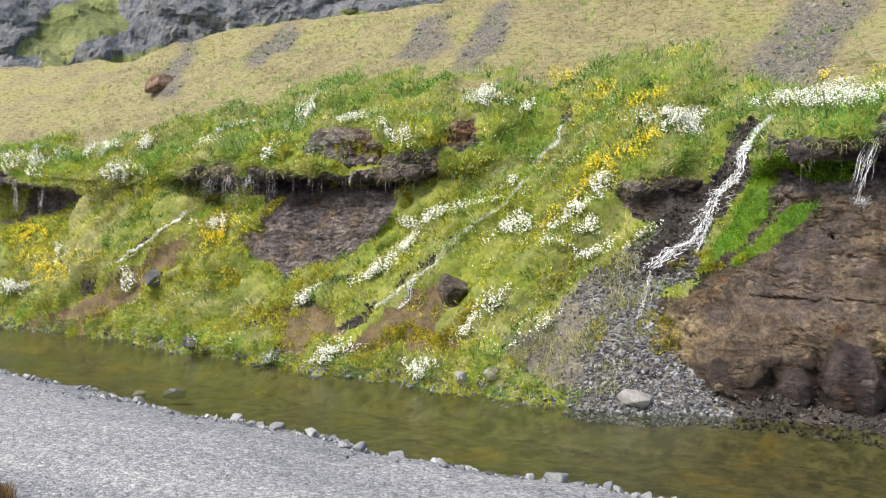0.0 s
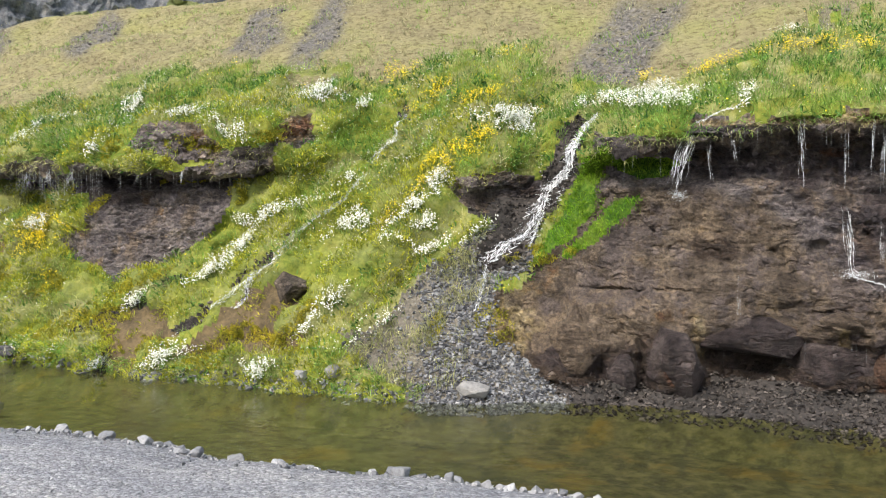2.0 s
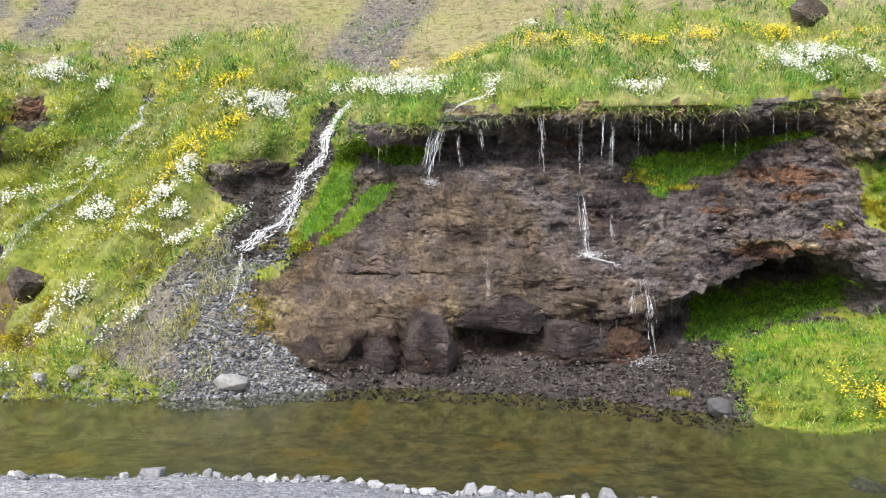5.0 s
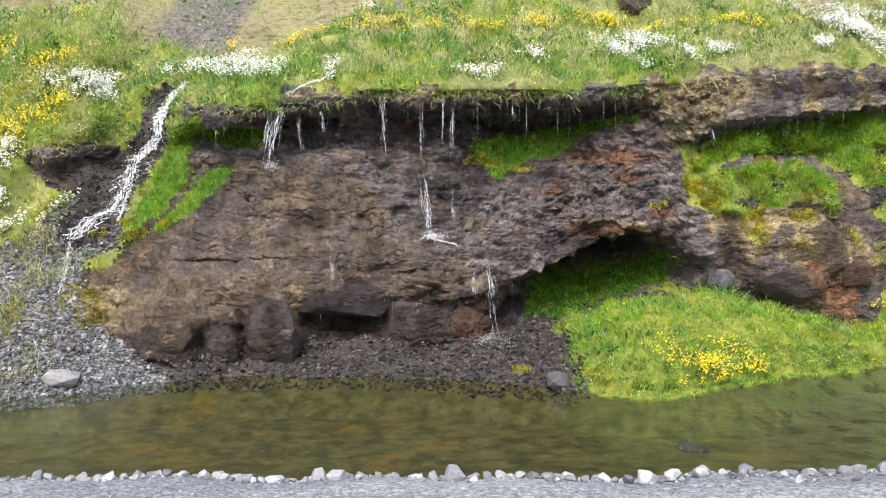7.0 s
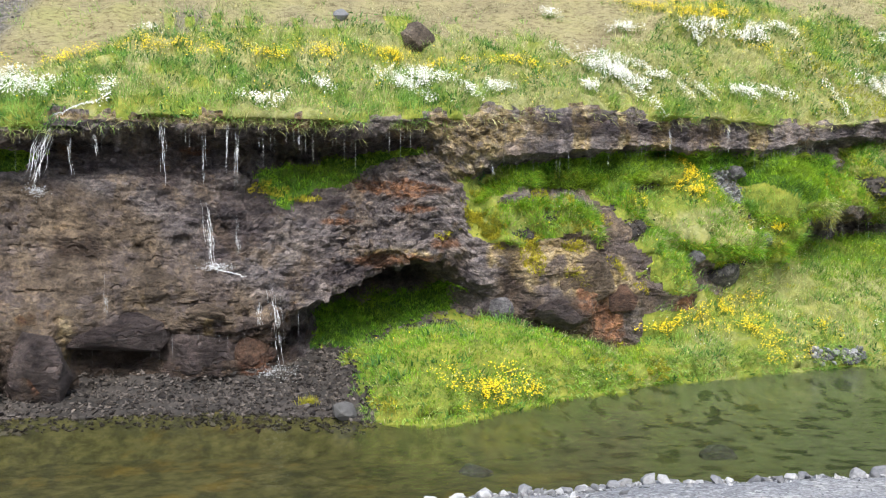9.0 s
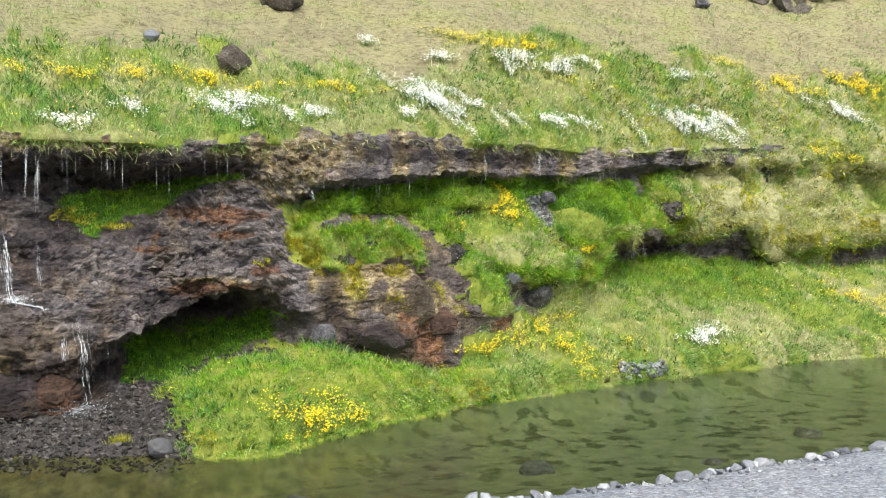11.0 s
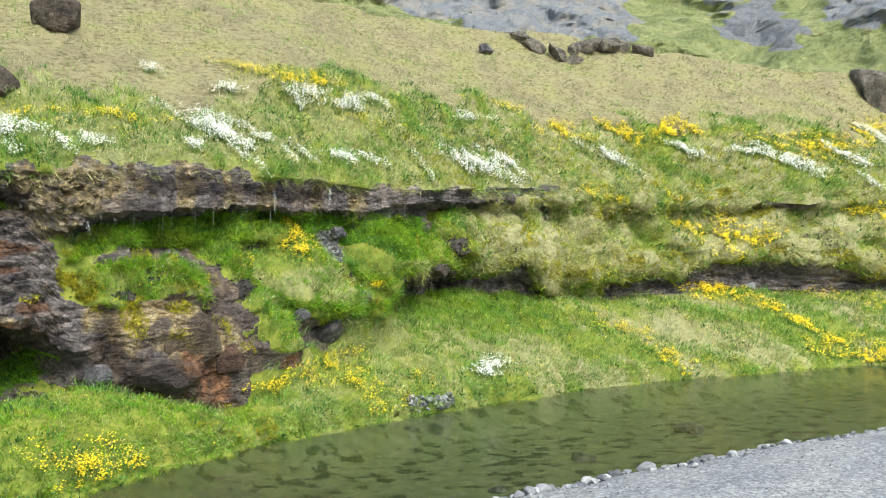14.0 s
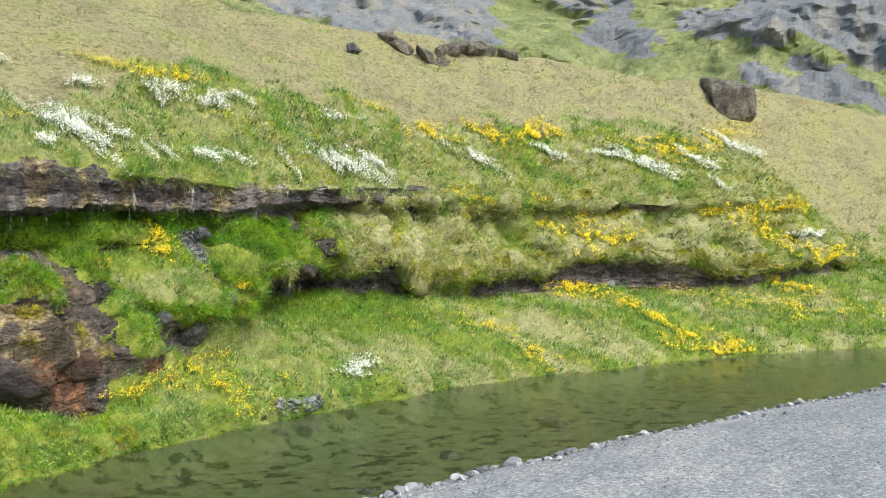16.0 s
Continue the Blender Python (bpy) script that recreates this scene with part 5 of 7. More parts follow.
WHITE_PETAL = petal_material("white_petals", (0.76, 0.76, 0.68), (0.62, 0.64, 0.45))
GOLD_PETAL = petal_material("yellow_petals", (0.80, 0.62, 0.02), (0.68, 0.50, 0.015))
GREY_LEAF = leaf_material("flower_leaves", ((0.0, (0.08, 0.15, 0.03)), (0.5, (0.17, 0.26, 0.06)), (1.0, (0.30, 0.36, 0.13))), (0.22, 0.28, 0.09))


def blossoms(p, n, size):
    """Open flower heads, each a shallow five-sided dish on its own."""
    k = len(p)
    axis = unit(n * 0.7 + np.array((0, -0.25, 0.75)) + rng.normal(0, 0.35, (k, 3)))
    e1 = unit(np.cross(axis, rng.normal(0, 1, (k, 3))))
    e2 = np.cross(axis, e1)
    r = (size * rng.uniform(0.65, 1.3, k))[:, None]
    ring = [p + (e1 * math.cos(i * math.pi * 0.4) + e2 * math.sin(i * math.pi * 0.4)) * r + axis * r * 0.12 for i in range(5)]
    v = np.stack([p + axis * r * 0.34, *ring], 1).reshape(-1, 3)
    b = (np.arange(k) * 6)[:, None]
    f = np.concatenate([b + (0, 1 + i, 1 + (i + 1) % 5) for i in range(5)])
    return v, f


def part(name, me, parent, label=""):
    ob = new(name, me)
    ob.parent = parent
    return tagged(ob, label) if label else ob


def flower_patch(colour, x, z, rx, rz, slant=0.0):
    if colour == "yellow":
        rx, rz = (rx * 1.6, rz * 1.9) if x > 16 else (rx * 1.25, rz * 1.6)
    area = math.pi * rx * rz
    k = int(min(4200 if x > 16 else 3200, 60 + area * (10500 if colour == "white" else 7000)))
    a, r = rng.uniform(0, 2 * math.pi, k), rng.random(k) ** 0.7
    wob = 1 + 0.35 * np.sin(a * 3 + x * 7) + 0.2 * np.sin(a * 5 + z * 11)
    u, v = rx * r * wob * np.cos(a) * 1.2, rz * r * wob * np.sin(a) * 1.25
    p, n, c = on_bank(x + u * math.cos(slant) - v * math.sin(slant), np.maximum(0.03, z + u * math.sin(slant) + v * math.cos(slant)))
    far = 1 + 0.035 * max(0, x - 11) + 0.03 * max(0, -11 - x)
    clump = fbm(p, 0.16, 3, 0.6) > (rng.uniform(-0.4, 0.5, k) if colour == "yellow" else rng.uniform(-0.8, 0.05, k) if x > 2 else rng.uniform(-0.5, 0.3, k))
    p, n = p[clump], n[clump]
    if len(p) < 4:
        return
    base = Vector(p.mean(0))
    thing = new(colour + "_flower_patch")
    thing.location = base
    lift = unit(n + np.array((0, 0, 1.0))) * (rng.uniform(0.07, 0.16, len(p)) if colour == "white" else rng.uniform(0.05, 0.13, len(p)))[:, None]
    v, f = blossoms(p + lift - np.array(base), n, (0.0080 if colour == "white" else 0.0074 if x < 12 else 0.0088 if x < 16 else 0.0105) * far)
    part("blossoms", mesh_of("blossoms", v, f, WHITE_PETAL if colour == "white" else GOLD_PETAL, smooth=False), thing)
    q, m = tufted(p[::9], n[::9], 3, 0.03)
    v, f = blades(q - np.array(base), m, 0.10, 0.008 * far, 0.5, 0.4)
    part("foliage", mesh_of("foliage", v, f, GREY_LEAF, smooth=False), thing, "grey-green feathery leaves")
    tagged(thing, ("dense clump of small white daisies on the bank" if colour == "white" else "patch of bright yellow marsh flowers in the grass"),
           "flowers", colour + " flower patches")


def moss_cushion(x, z, rx, rz, slant=0.0):
    k = int(min(3200, 60 + math.pi * rx * rz * 7500))
    a, r = rng.uniform(0, 2 * math.pi, k), rng.random(k) ** 0.55
    u, v = rx * r * np.cos(a) * 1.2, rz * r * np.sin(a) * 1.2
    p, n, c = on_bank(x + u * math.cos(slant) - v * math.sin(slant), np.maximum(0.03, z + u * math.sin(slant) + v * math.cos(slant)))
    keep = fbm(p, 0.2, 4, 0.6) > -0.15
    if keep.sum() < 6:
        return
    p, n = p[keep], n[keep]
    base = p.mean(0)
    v, f = blades(p + n * 0.015 - base, n, 0.045, 0.010 * (1 + 0.05 * max(0, x - 11)), 0.6, 0.6)
    ob = new("moss_cushion", mesh_of("moss_cushion", v, f, YELLOW_MOSS, smooth=False))
    ob.location = base
    tagged(ob, "cushion of golden yellow moss on wet ground", "moss", "yellow moss cushions", "stuff")


BEDS = []  # beds of flowers and moss: colour, x, z, half width, half height


def flowers(colour, *rows):
    BEDS.extend((colour, *r) for r in rows)


def cushions(kind, *rows):
    BEDS.extend((kind, *r) for r in rows)


flowers("white", (-8.87, 3.62, 0.30, 0.14, -1.07), (-10.35, 3.30, 0.25, 0.11, 0.67), (-10.49, 3.04, 0.29, 0.07, 0.14), (-8.73, 2.90, 0.17, 0.08, 0.40), (-5.88, 3.69, 0.32, 0.15, -0.20), (-6.69, 3.11, 0.34, 0.10, -0.39), (-7.43, 3.37, 0.43, 0.07, 0.06), (-5.11, 3.48, 0.09, 0.07, -0.01), (-2.95, 3.18, 0.32, 0.13, -0.23), (-1.04, 3.38, 0.47, 0.11, -0.01), (-1.08, 3.64, 0.25, 0.05, 0.24), (-3.92, 2.11, 0.45, 0.10, 0.74), (-3.81, 1.83, 0.14, 0.08, 0.42), (-3.65, 1.53, 0.26, 0.04, 0.40), (-4.86, 1.84, 0.26, 0.12, 0.38), (-4.82, 0.77, 0.34, 0.07, 0.98), (-4.14, 0.65, 0.23, 0.08, 0.57), (-6.35, 1.52, 0.34, 0.12, 0.79))
flowers("white", (-6.64, 1.20, 0.30, 0.07, 0.48), (-6.06, 1.96, 0.55, 0.08, 0.25), (-6.75, 0.20, 0.25, 0.11, 0.27), (-7.81, 0.79, 0.17, 0.07, 0.68), (-9.97, 1.77, 0.27, 0.08, 0.14), (-9.43, 0.12, 0.22, 0.03, 0.04), (-5.38, 0.15, 0.18, 0.08, 0.20), (-4.98, 2.41, 0.14, 0.05, 0.30), (-4.12, 1.61, 0.19, 0.04, -0.31), (-3.13, 1.73, 0.23, 0.03, 0.73))
flowers("white", (6.97, 3.97, 0.34, 0.10, -0.97), (7.51, 3.93, 0.41, 0.08, -0.81), (8.10, 3.67, 0.23, 0.05, -0.57), (8.73, 4.71, 0.17, 0.07, -0.92), (9.56, 4.71, 0.36, 0.09, 0.03), (10.46, 4.83, 0.13, 0.07, -0.90), (8.77, 3.70, 0.30, 0.08, -0.21), (9.56, 3.73, 0.28, 0.06, -0.29), (12.19, 3.91, 0.70, 0.13, -0.20), (13.13, 3.96, 0.50, 0.13, -0.59), (6.23, 3.66, 0.14, 0.05, 0.24), (16.69, 4.39, 0.54, 0.11, -0.38), (19.36, 4.71, 0.44, 0.08, -0.41), (21.12, 4.78, 0.59, 0.07, -0.10), (22.31, 4.59, 0.69, 0.18, -0.37), (24.16, 4.79, 0.49, 0.15, -0.44), (24.16, 4.04, 0.23, 0.11, -0.83), (27.87, 5.51, 1.12, 0.22, -0.20))
flowers("white", (12.25, 3.82, 0.75, 0.18, -0.15), (6.8, 3.88, 0.5, 0.16, -0.7), (3.73, 3.63, 0.42, 0.13, 0.1), (-1.1, 3.33, 0.5, 0.12, 0.0), (12.88, 4.89, 0.45, 0.07, 0.10), (6.68, 5.08, 0.14, 0.08, -0.32), (10.66, 3.65, 0.26, 0.05, -1.19), (26.97, 2.76, 0.53, 0.09, -0.03), (10.48, 0.46, 0.38, 0.06, 0.11))
flowers("yellow", (-4.80, 3.98, 0.25, 0.11, -0.52), (-4.19, 3.52, 0.26, 0.06, 0.72), (-3.90, 2.40, 0.43, 0.08, 0.78), (-3.60, 2.75, 0.27, 0.08, 0.42), (-3.42, 3.54, 0.23, 0.06, 0.55), (-3.18, 2.98, 0.14, 0.04, 0.43), (-1.31, 3.78, 0.20, 0.05, -0.08), (-0.54, 3.86, 0.37, 0.05, 0.42))
flowers("yellow", (8.97, 5.17, 0.81, 0.11, -0.13), (9.69, 4.55, 0.38, 0.06, -0.33), (7.85, 2.46, 0.24, 0.10, -1.26), (15.80, 4.93, 0.56, 0.11, 0.04), (17.71, 5.03, 0.28, 0.12, -0.39), (19.37, 5.23, 0.60, 0.11, 0.18), (23.23, 5.10, 1.09, 0.17, -0.02), (26.73, 5.68, 1.91, 0.13, 0.22), (18.19, 3.06, 0.38, 0.12, -0.79), (19.85, 2.73, 0.52, 0.17, -0.09), (25.51, 2.90, 0.70, 0.21, -0.41), (26.49, 3.55, 1.01, 0.10, 0.02), (24.35, 0.86, 1.18, 0.15, -0.07), (25.81, 1.34, 0.15, 0.14, -1.57), (19.45, 0.81, 0.38, 0.15, 1.30), (14.75, 0.30, 0.27, 0.15, -1.17), (19.56, 0.21, 0.60, 0.12, -0.09), (14.81, 0.82, 0.37, 0.07, -0.16))
flowers("yellow", (24.02, 3.39, 0.30, 0.10, 0.11), (15.74, 3.46, 0.50, 0.06, -0.15), (27.33, 2.15, 0.90, 0.10, 0.15), (19.08, 1.39, 0.48, 0.08, 0.04))
cushions("moss", (-7.14, 2.90, 0.46, 0.12, -0.19), (-8.44, 2.90, 0.32, 0.08, -0.23), (-6.12, 3.05, 0.20, 0.06, 0.20), (-8.96, 2.08, 0.25, 0.07, 0.66), (-9.32, 1.09, 0.17, 0.07, -0.39), (-7.56, 2.47, 0.34, 0.05, 0.05), (-6.71, 2.31, 0.20, 0.11, -0.75), (-7.83, 1.07, 0.45, 0.08, 0.36), (-5.92, 0.58, 0.42, 0.08, 0.55), (-5.09, 0.63, 0.36, 0.08, 0.37), (-4.93, 0.83, 0.19, 0.06, 0.40), (-9.30, 0.93, 0.37, 0.07, 0.26), (-6.39, 0.24, 0.21, 0.06, 0.28), (-2.73, 0.74, 0.23, 0.13, -0.70), (-2.55, 1.54, 0.23, 0.06, 0.31))
cushions("moss", (4.47, 1.84, 0.34, 0.10, -0.88), (4.23, 2.02, 0.24, 0.06, -1.36), (5.42, 2.22, 0.18, 0.06, -0.15), (6.34, 1.18, 0.31, 0.07, -0.70), (5.67, 1.85, 0.12, 0.05, -0.54), (3.98, 1.72, 0.18, 0.03, 0.10))
cushions("moss", (5.53, 1.19, 0.22, 0.07, -0.43), (14.57, 1.88, 0.83, 0.10, 0.06), (20.68, 3.29, 0.58, 0.11, 0.25), (19.46, 3.69, 0.50, 0.11, -0.00), (16.36, 1.64, 0.54, 0.10, -0.08), (24.16, 1.70, 0.45, 0.13, 0.03), (17.48, 3.82, 0.48, 0.09, -0.03))
cushions("straw", (16.63, 0.58, 1.50, 0.39, -0.08), (12.93, 0.16, 0.55, 0.18, -0.06), (15.52, 2.56, 1.53, 0.45, -0.03), (21.62, 2.35, 1.08, 0.48, -0.07), (18.65, 3.29, 0.73, 0.26, 0.12), (6.18, 4.25, 0.33, 0.26, -0.33), (12.72, 2.28, 0.58, 0.21, -0.37), (26.67, 1.89, 1.20, 0.33, -0.10), (22.83, 3.41, 0.95, 0.33, -0.22))
cushions("straw", (7.65, 1.79, 0.79, 0.24, 0.03), (10.68, 0.73, 0.50, 0.31, -0.19), (12.16, 0.50, 0.55, 0.35, -0.27), (13.24, 2.29, 1.33, 0.31, -0.03), (7.56, 3.80, 0.83, 0.17, 0.00), (9.51, 3.59, 0.94, 0.09, 0.05), (6.18, 0.08, 0.31, 0.07, 0.01))
cushions("straw", (-13.2, 2.35, 1.1, 0.35, 0.1), (-13.6, 1.0, 1.3, 0.45, 0.2), (-10.2, 2.75, 0.7, 0.22, 0.1), (-10.0, 0.6, 0.9, 0.3, 0.2), (-12.4, 3.3, 1.6, 0.3, 0.05), (-3.85, 0.85, 0.30, 0.5, -0.7), (-4.14, 0.31, 0.39, 0.19, 0.26), (-3.42, 0.26, 0.30, 0.13, 0.22), (-9.97, 3.13, 0.82, 0.19, 0.16), (-6.66, 3.19, 0.49, 0.12, -0.25), (-5.27, 2.69, 0.34, 0.09, 0.24), (-9.03, 0.62, 0.45, 0.14, 0.16), (-5.67, 0.22, 0.34, 0.10, 0.15))
cushions("straw", (0.29, 3.46, 0.50, 0.12, -0.15), (2.09, 3.23, 0.72, 0.09, 0.01), (5.31, 3.62, 0.56, 0.12, -0.03))
flowers("white", (-14.75, 2.89, 0.58, 0.26), (-12.29, 2.65, 0.41, 0.13), (-13.44, 3.09, 0.39, 0.11), (-12.42, 3.16, 0.14, 0.14), (-13.38, 1.23, 0.21, 0.15), (-14.32, 0.60, 0.28, 0.11), (-11.52, 0.85, 0.20, 0.12))
flowers("white", (-2.97, 3.19, 0.32, 0.13), (-1.17, 3.37, 0.51, 0.12), (-3.69, 2.40, 0.12, 0.13), (0.54, 4.32, 0.15, 0.04), (-0.00, 3.31, 0.10, 0.12), (1.75, 3.26, 0.25, 0.09), (3.82, 3.72, 0.37, 0.11), (3.51, 3.54, 0.22, 0.07), (4.36, 3.49, 0.12, 0.09), (4.86, 3.61, 0.15, 0.07), (6.16, 3.63, 0.11, 0.05), (6.88, 4.01, 0.31, 0.22), (3.73, 3.33, 0.11, 0.04), (2.47, 3.49, 0.16, 0.07))
flowers("white", (4.77, 3.54, 0.14, 0.05), (6.21, 3.64, 0.09, 0.05), (8.95, 4.88, 0.35, 0.10), (9.81, 4.83, 0.18, 0.09), (10.35, 4.92, 0.22, 0.09), (10.26, 0.37, 0.16, 0.07), (7.60, 4.79, 0.19, 0.06))
flowers("yellow", (-13.51, 1.04, 0.65, 0.15), (-9.36, 1.01, 0.12, 0.06), (-14.57, 1.53, 0.46, 0.23), (-9.81, 1.63, 0.27, 0.16))
flowers("yellow", (0.49, 4.07, 0.17, 0.05), (1.03, 4.12, 0.44, 0.04), (2.11, 3.99, 0.51, 0.04), (2.79, 4.14, 0.30, 0.06), (3.69, 4.15, 0.31, 0.06), (4.36, 3.99, 0.29, 0.07), (5.17, 4.10, 0.47, 0.04), (-3.42, 2.75, 0.17, 0.05), (-3.51, 3.50, 0.14, 0.06), (-4.05, 3.67, 0.16, 0.08), (3.64, 0.17, 0.35, 0.13), (5.71, 4.11, 0.32, 0.04), (-3.33, 4.35, 0.17, 0.05), (4.14, 0.12, 0.10, 0.04))
flowers("yellow", (0.40, 4.00, 0.22, 0.05), (1.44, 4.00, 0.39, 0.04), (2.25, 4.02, 0.22, 0.04), (2.70, 4.04, 0.22, 0.04), (3.64, 4.12, 0.23, 0.08), (5.49, 4.04, 0.46, 0.04), (8.64, 5.09, 0.46, 0.07), (9.31, 5.17, 0.28, 0.09), (8.01, 0.48, 0.46, 0.18), (9.04, 0.41, 0.22, 0.04), (6.93, 0.47, 0.28, 0.05), (7.87, 2.30, 0.19, 0.11), (7.78, 2.67, 0.09, 0.04), (14.27, 5.33, 0.46, 0.06), (8.28, 5.29, 0.22, 0.05), (9.13, 1.75, 0.12, 0.04), (6.79, 2.11, 0.07, 0.07))
cushions("moss", (-14.48, 1.45, 0.68, 0.20), (-9.99, 1.94, 0.28, 0.24), (-10.35, 1.08, 0.37, 0.15), (-8.33, 0.56, 0.50, 0.17), (-11.70, 0.25, 0.49, 0.12), (-7.29, 0.29, 0.39, 0.11))
cushions("moss", (-7.16, 2.74, 0.39, 0.10), (-6.12, 3.04, 0.17, 0.07), (-8.42, 2.88, 0.19, 0.19), (-2.34, 1.47, 0.17, 0.06), (-1.98, 1.58, 0.11, 0.05), (-6.66, 2.29, 0.11, 0.16), (-7.92, 2.45, 0.22, 0.05), (-9.00, 0.41, 0.34, 0.09), (-5.85, 0.53, 0.32, 0.10), (-4.91, 0.87, 0.21, 0.10), (-6.21, 0.21, 0.22, 0.09), (-5.22, 0.45, 0.28, 0.08), (-4.14, 3.51, 0.14, 0.06), (-3.38, 0.68, 0.08, 0.16))
cushions("moss", (1.84, 2.27, 0.21, 0.10), (4.36, 1.94, 0.10, 0.17), (5.26, 2.13, 0.21, 0.08), (4.54, 1.74, 0.14, 0.07), (5.40, 1.82, 0.15, 0.06), (5.89, 1.93, 0.12, 0.05), (2.25, 2.15, 0.17, 0.03), (6.70, 2.13, 0.13, 0.14), (4.99, 1.46, 0.13, 0.21), (5.49, 1.58, 0.16, 0.07), (2.56, 0.17, 0.10, 0.05), (5.40, 0.23, 0.21, 0.06), (6.16, 0.15, 0.16, 0.15))
cushions("moss", (4.59, 1.83, 0.13, 0.20), (5.40, 2.16, 0.20, 0.06), (4.36, 2.20, 0.13, 0.06), (4.99, 1.65, 0.14, 0.09), (6.16, 1.89, 0.12, 0.06), (10.39, 2.34, 0.11, 0.25), (8.95, 1.48, 0.16, 0.12), (8.55, 1.82, 0.17, 0.09), (5.94, 0.12, 0.29, 0.06), (8.10, 1.32, 0.17, 0.08))
cushions("moss", (15.84, 3.11, 0.41, 0.12), (16.47, 2.16, 0.44, 0.15), (15.84, 1.52, 0.12, 0.15), (13.69, 2.05, 0.33, 0.10), (17.78, 2.21, 0.44, 0.12), (20.56, 2.43, 0.57, 0.13), (22.67, 2.26, 0.55, 0.14), (24.89, 2.14, 0.46, 0.15), (13.11, 2.59, 0.22, 0.17), (20.14, 3.25, 0.37, 0.13), (18.11, 3.57, 0.32, 0.11))

def grow():
    """Grasses, mosses and herbs, each in its own drifts; on the steep chutes these run downhill."""
    flat = BANK.reshape(-1, 3)
    x, z = BANK[..., 0], BANK[..., 2]
    s = STRETCH[:, None]
    span = soft(-19, -16, x) * (1 - soft(30, 36, x)) * (z > -0.015) * (s < 10)
    lawn = soft(2.0, 2.6, x) * (1 - soft(6.0, 7.0, x)) * (s < 2.1)
    thin = 1 / (1 + 0.10 * np.maximum(0, x - 11) + 0.08 * np.maximum(0, -11 - x))
    wide = lambda p: 1 + 0.07 * np.maximum(0, p[:, 0] - 11) + 0.05 * np.maximum(0, -11 - p[:, 0])
    is_grass, is_moss, is_dry, is_scree, is_soil = (blurred(COVER == KINDS.index(k), 1) for k in ("grass", "moss", "dry", "scree", "soil"))
    lean = 0.8 * (1 - soft(-3.2, -2.0, flat[:, 0])) - 0.25 * soft(4, 7, flat[:, 0])
    down = np.stack([flat[:, 0] - lean * flat[:, 2], flat[:, 1] * 0.5, flat[:, 2] * 0.38], 1)
    a, b = fbm(down, 0.42, 4, 0.6).reshape(x.shape), fbm(down + 50, 0.26, 4, 0.6).reshape(x.shape)
    c = fbm(flat, 1.7, 3).reshape(x.shape)
    bare = 1 - 0.85 * soft(0.32, 0.42, fbm(down + 90, 0.5, 4, 0.65).reshape(x.shape)) * (s < 7)
    bleached = np.zeros(x.shape)
    for kind, bx, bz, rx, rz, *turned in BEDS:
        ca, sa = (math.cos(turned[0]), math.sin(turned[0])) if turned else (1, 0)
        u, v = (x - bx) * ca + (z - bz) * sa, (z - bz) * ca - (x - bx) * sa
        near = np.exp(-((u / (rx * 1.1)) ** 2 + (v / (rz * 1.1 + 0.02)) ** 2) ** 2)
        if kind == "straw":
            bleached = np.maximum(bleached, near)
            continue
        bare = np.minimum(bare, 1 - near * (0.95 if kind == "moss" else 0.6))
    lush = soft(9.6, 10.2, x) * (1 - soft(12.5, 14.5, x)) * soft(0.6, 1.0, z) * (s < 2.4)  # wet deep green grass below the hollow
    tussock = soft(11.0, 12.4, x) * soft(3.6, 4.2, s) * (1 - soft(7.6, 8.4, s))
    bench = soft(10, 12, x) * (s < 2.2) * soft(0.0, 0.25, a + 0.3 * c)
    strawy = np.clip(soft(0.08, 0.4, a + 0.25 * c) * 0.5 + tussock * 0.95 * soft(0.25, 0.8, MOUND + 0.5 * a) + bench * 0.3 + 0.5 * (s > 8.2) * soft(-0.2, 0.2, b) + 0.45 * (s > 7.6) * soft(-2, 1, x) * soft(-0.3, 0.2, b + 0.4 * a), 0, 0.85) * (1 - 0.9 * lawn)
    mossy = soft(4.3, 5.0, x) * (1 - soft(11.2, 12.0, x)) * (s > 3.4) * (s < 7.6)
    strawy = strawy * (1 - 0.5 * mossy) * (1 - 0.85 * lush)
    strawy = np.clip(np.maximum(strawy, 0.7 * soft(0.25, 0.7, bleached + 0.45 * a)), 0, 0.95)
    strawy = np.clip(strawy + 0.3 * soft(0.6, 0.9, MOUND) * (x < -3) * (s < 7), 0, 0.95)
    golden = (1 - bleached) * np.clip(soft(0.0, 0.3, b + 0.32) * (1 - soft(1.2, 2.2, z)) * (1 - soft(-4.2, -3.0, x)) + (0.30 - 0.2 * soft(5, 9, x)) * soft(0.15, 0.4, b) * (s < 7), 0, 0.9)
    golden = np.maximum(golden, 0.9 * soft(-0.35, 0.1, b + 0.3 * c) * (1 - soft(-3.4, -2.4, x)) * (1 - soft(3.2, 4.2, z)))
    golden = np.maximum(golden, 0.6 * soft(0.0, 0.3, b + 0.2 * a) * soft(10, 11, x) * (s > 3.4) * (s < 8.6) * (1 - 0.7 * bleached))
    ok = is_grass * span * thin * bare
    me = bpy.data.objects["grass_bank"].data
    at = me.color_attributes.new("tone", "FLOAT_COLOR", "POINT")
    at.data.foreach_set("color", np.repeat((strawy * (0.55 + 0.25 * soft(10, 12, x))).ravel()[USED["grass_bank"]][:, None], 4, 1).astype(np.float32).ravel())
    p, n = strew(ok * (1 - strawy) * (1 - np.minimum(golden * 1.08, 0.97)) * 145, 28000)
    q, m = tufted(p, n, 10, 0.05)
    edge = np.clip(1 - np.abs(q[:, 2] - 3.35 - 0.25 * (q[:, 0] < -6) * -1) / 0.45, 0, 1) * (q[:, 1] < 11.6)
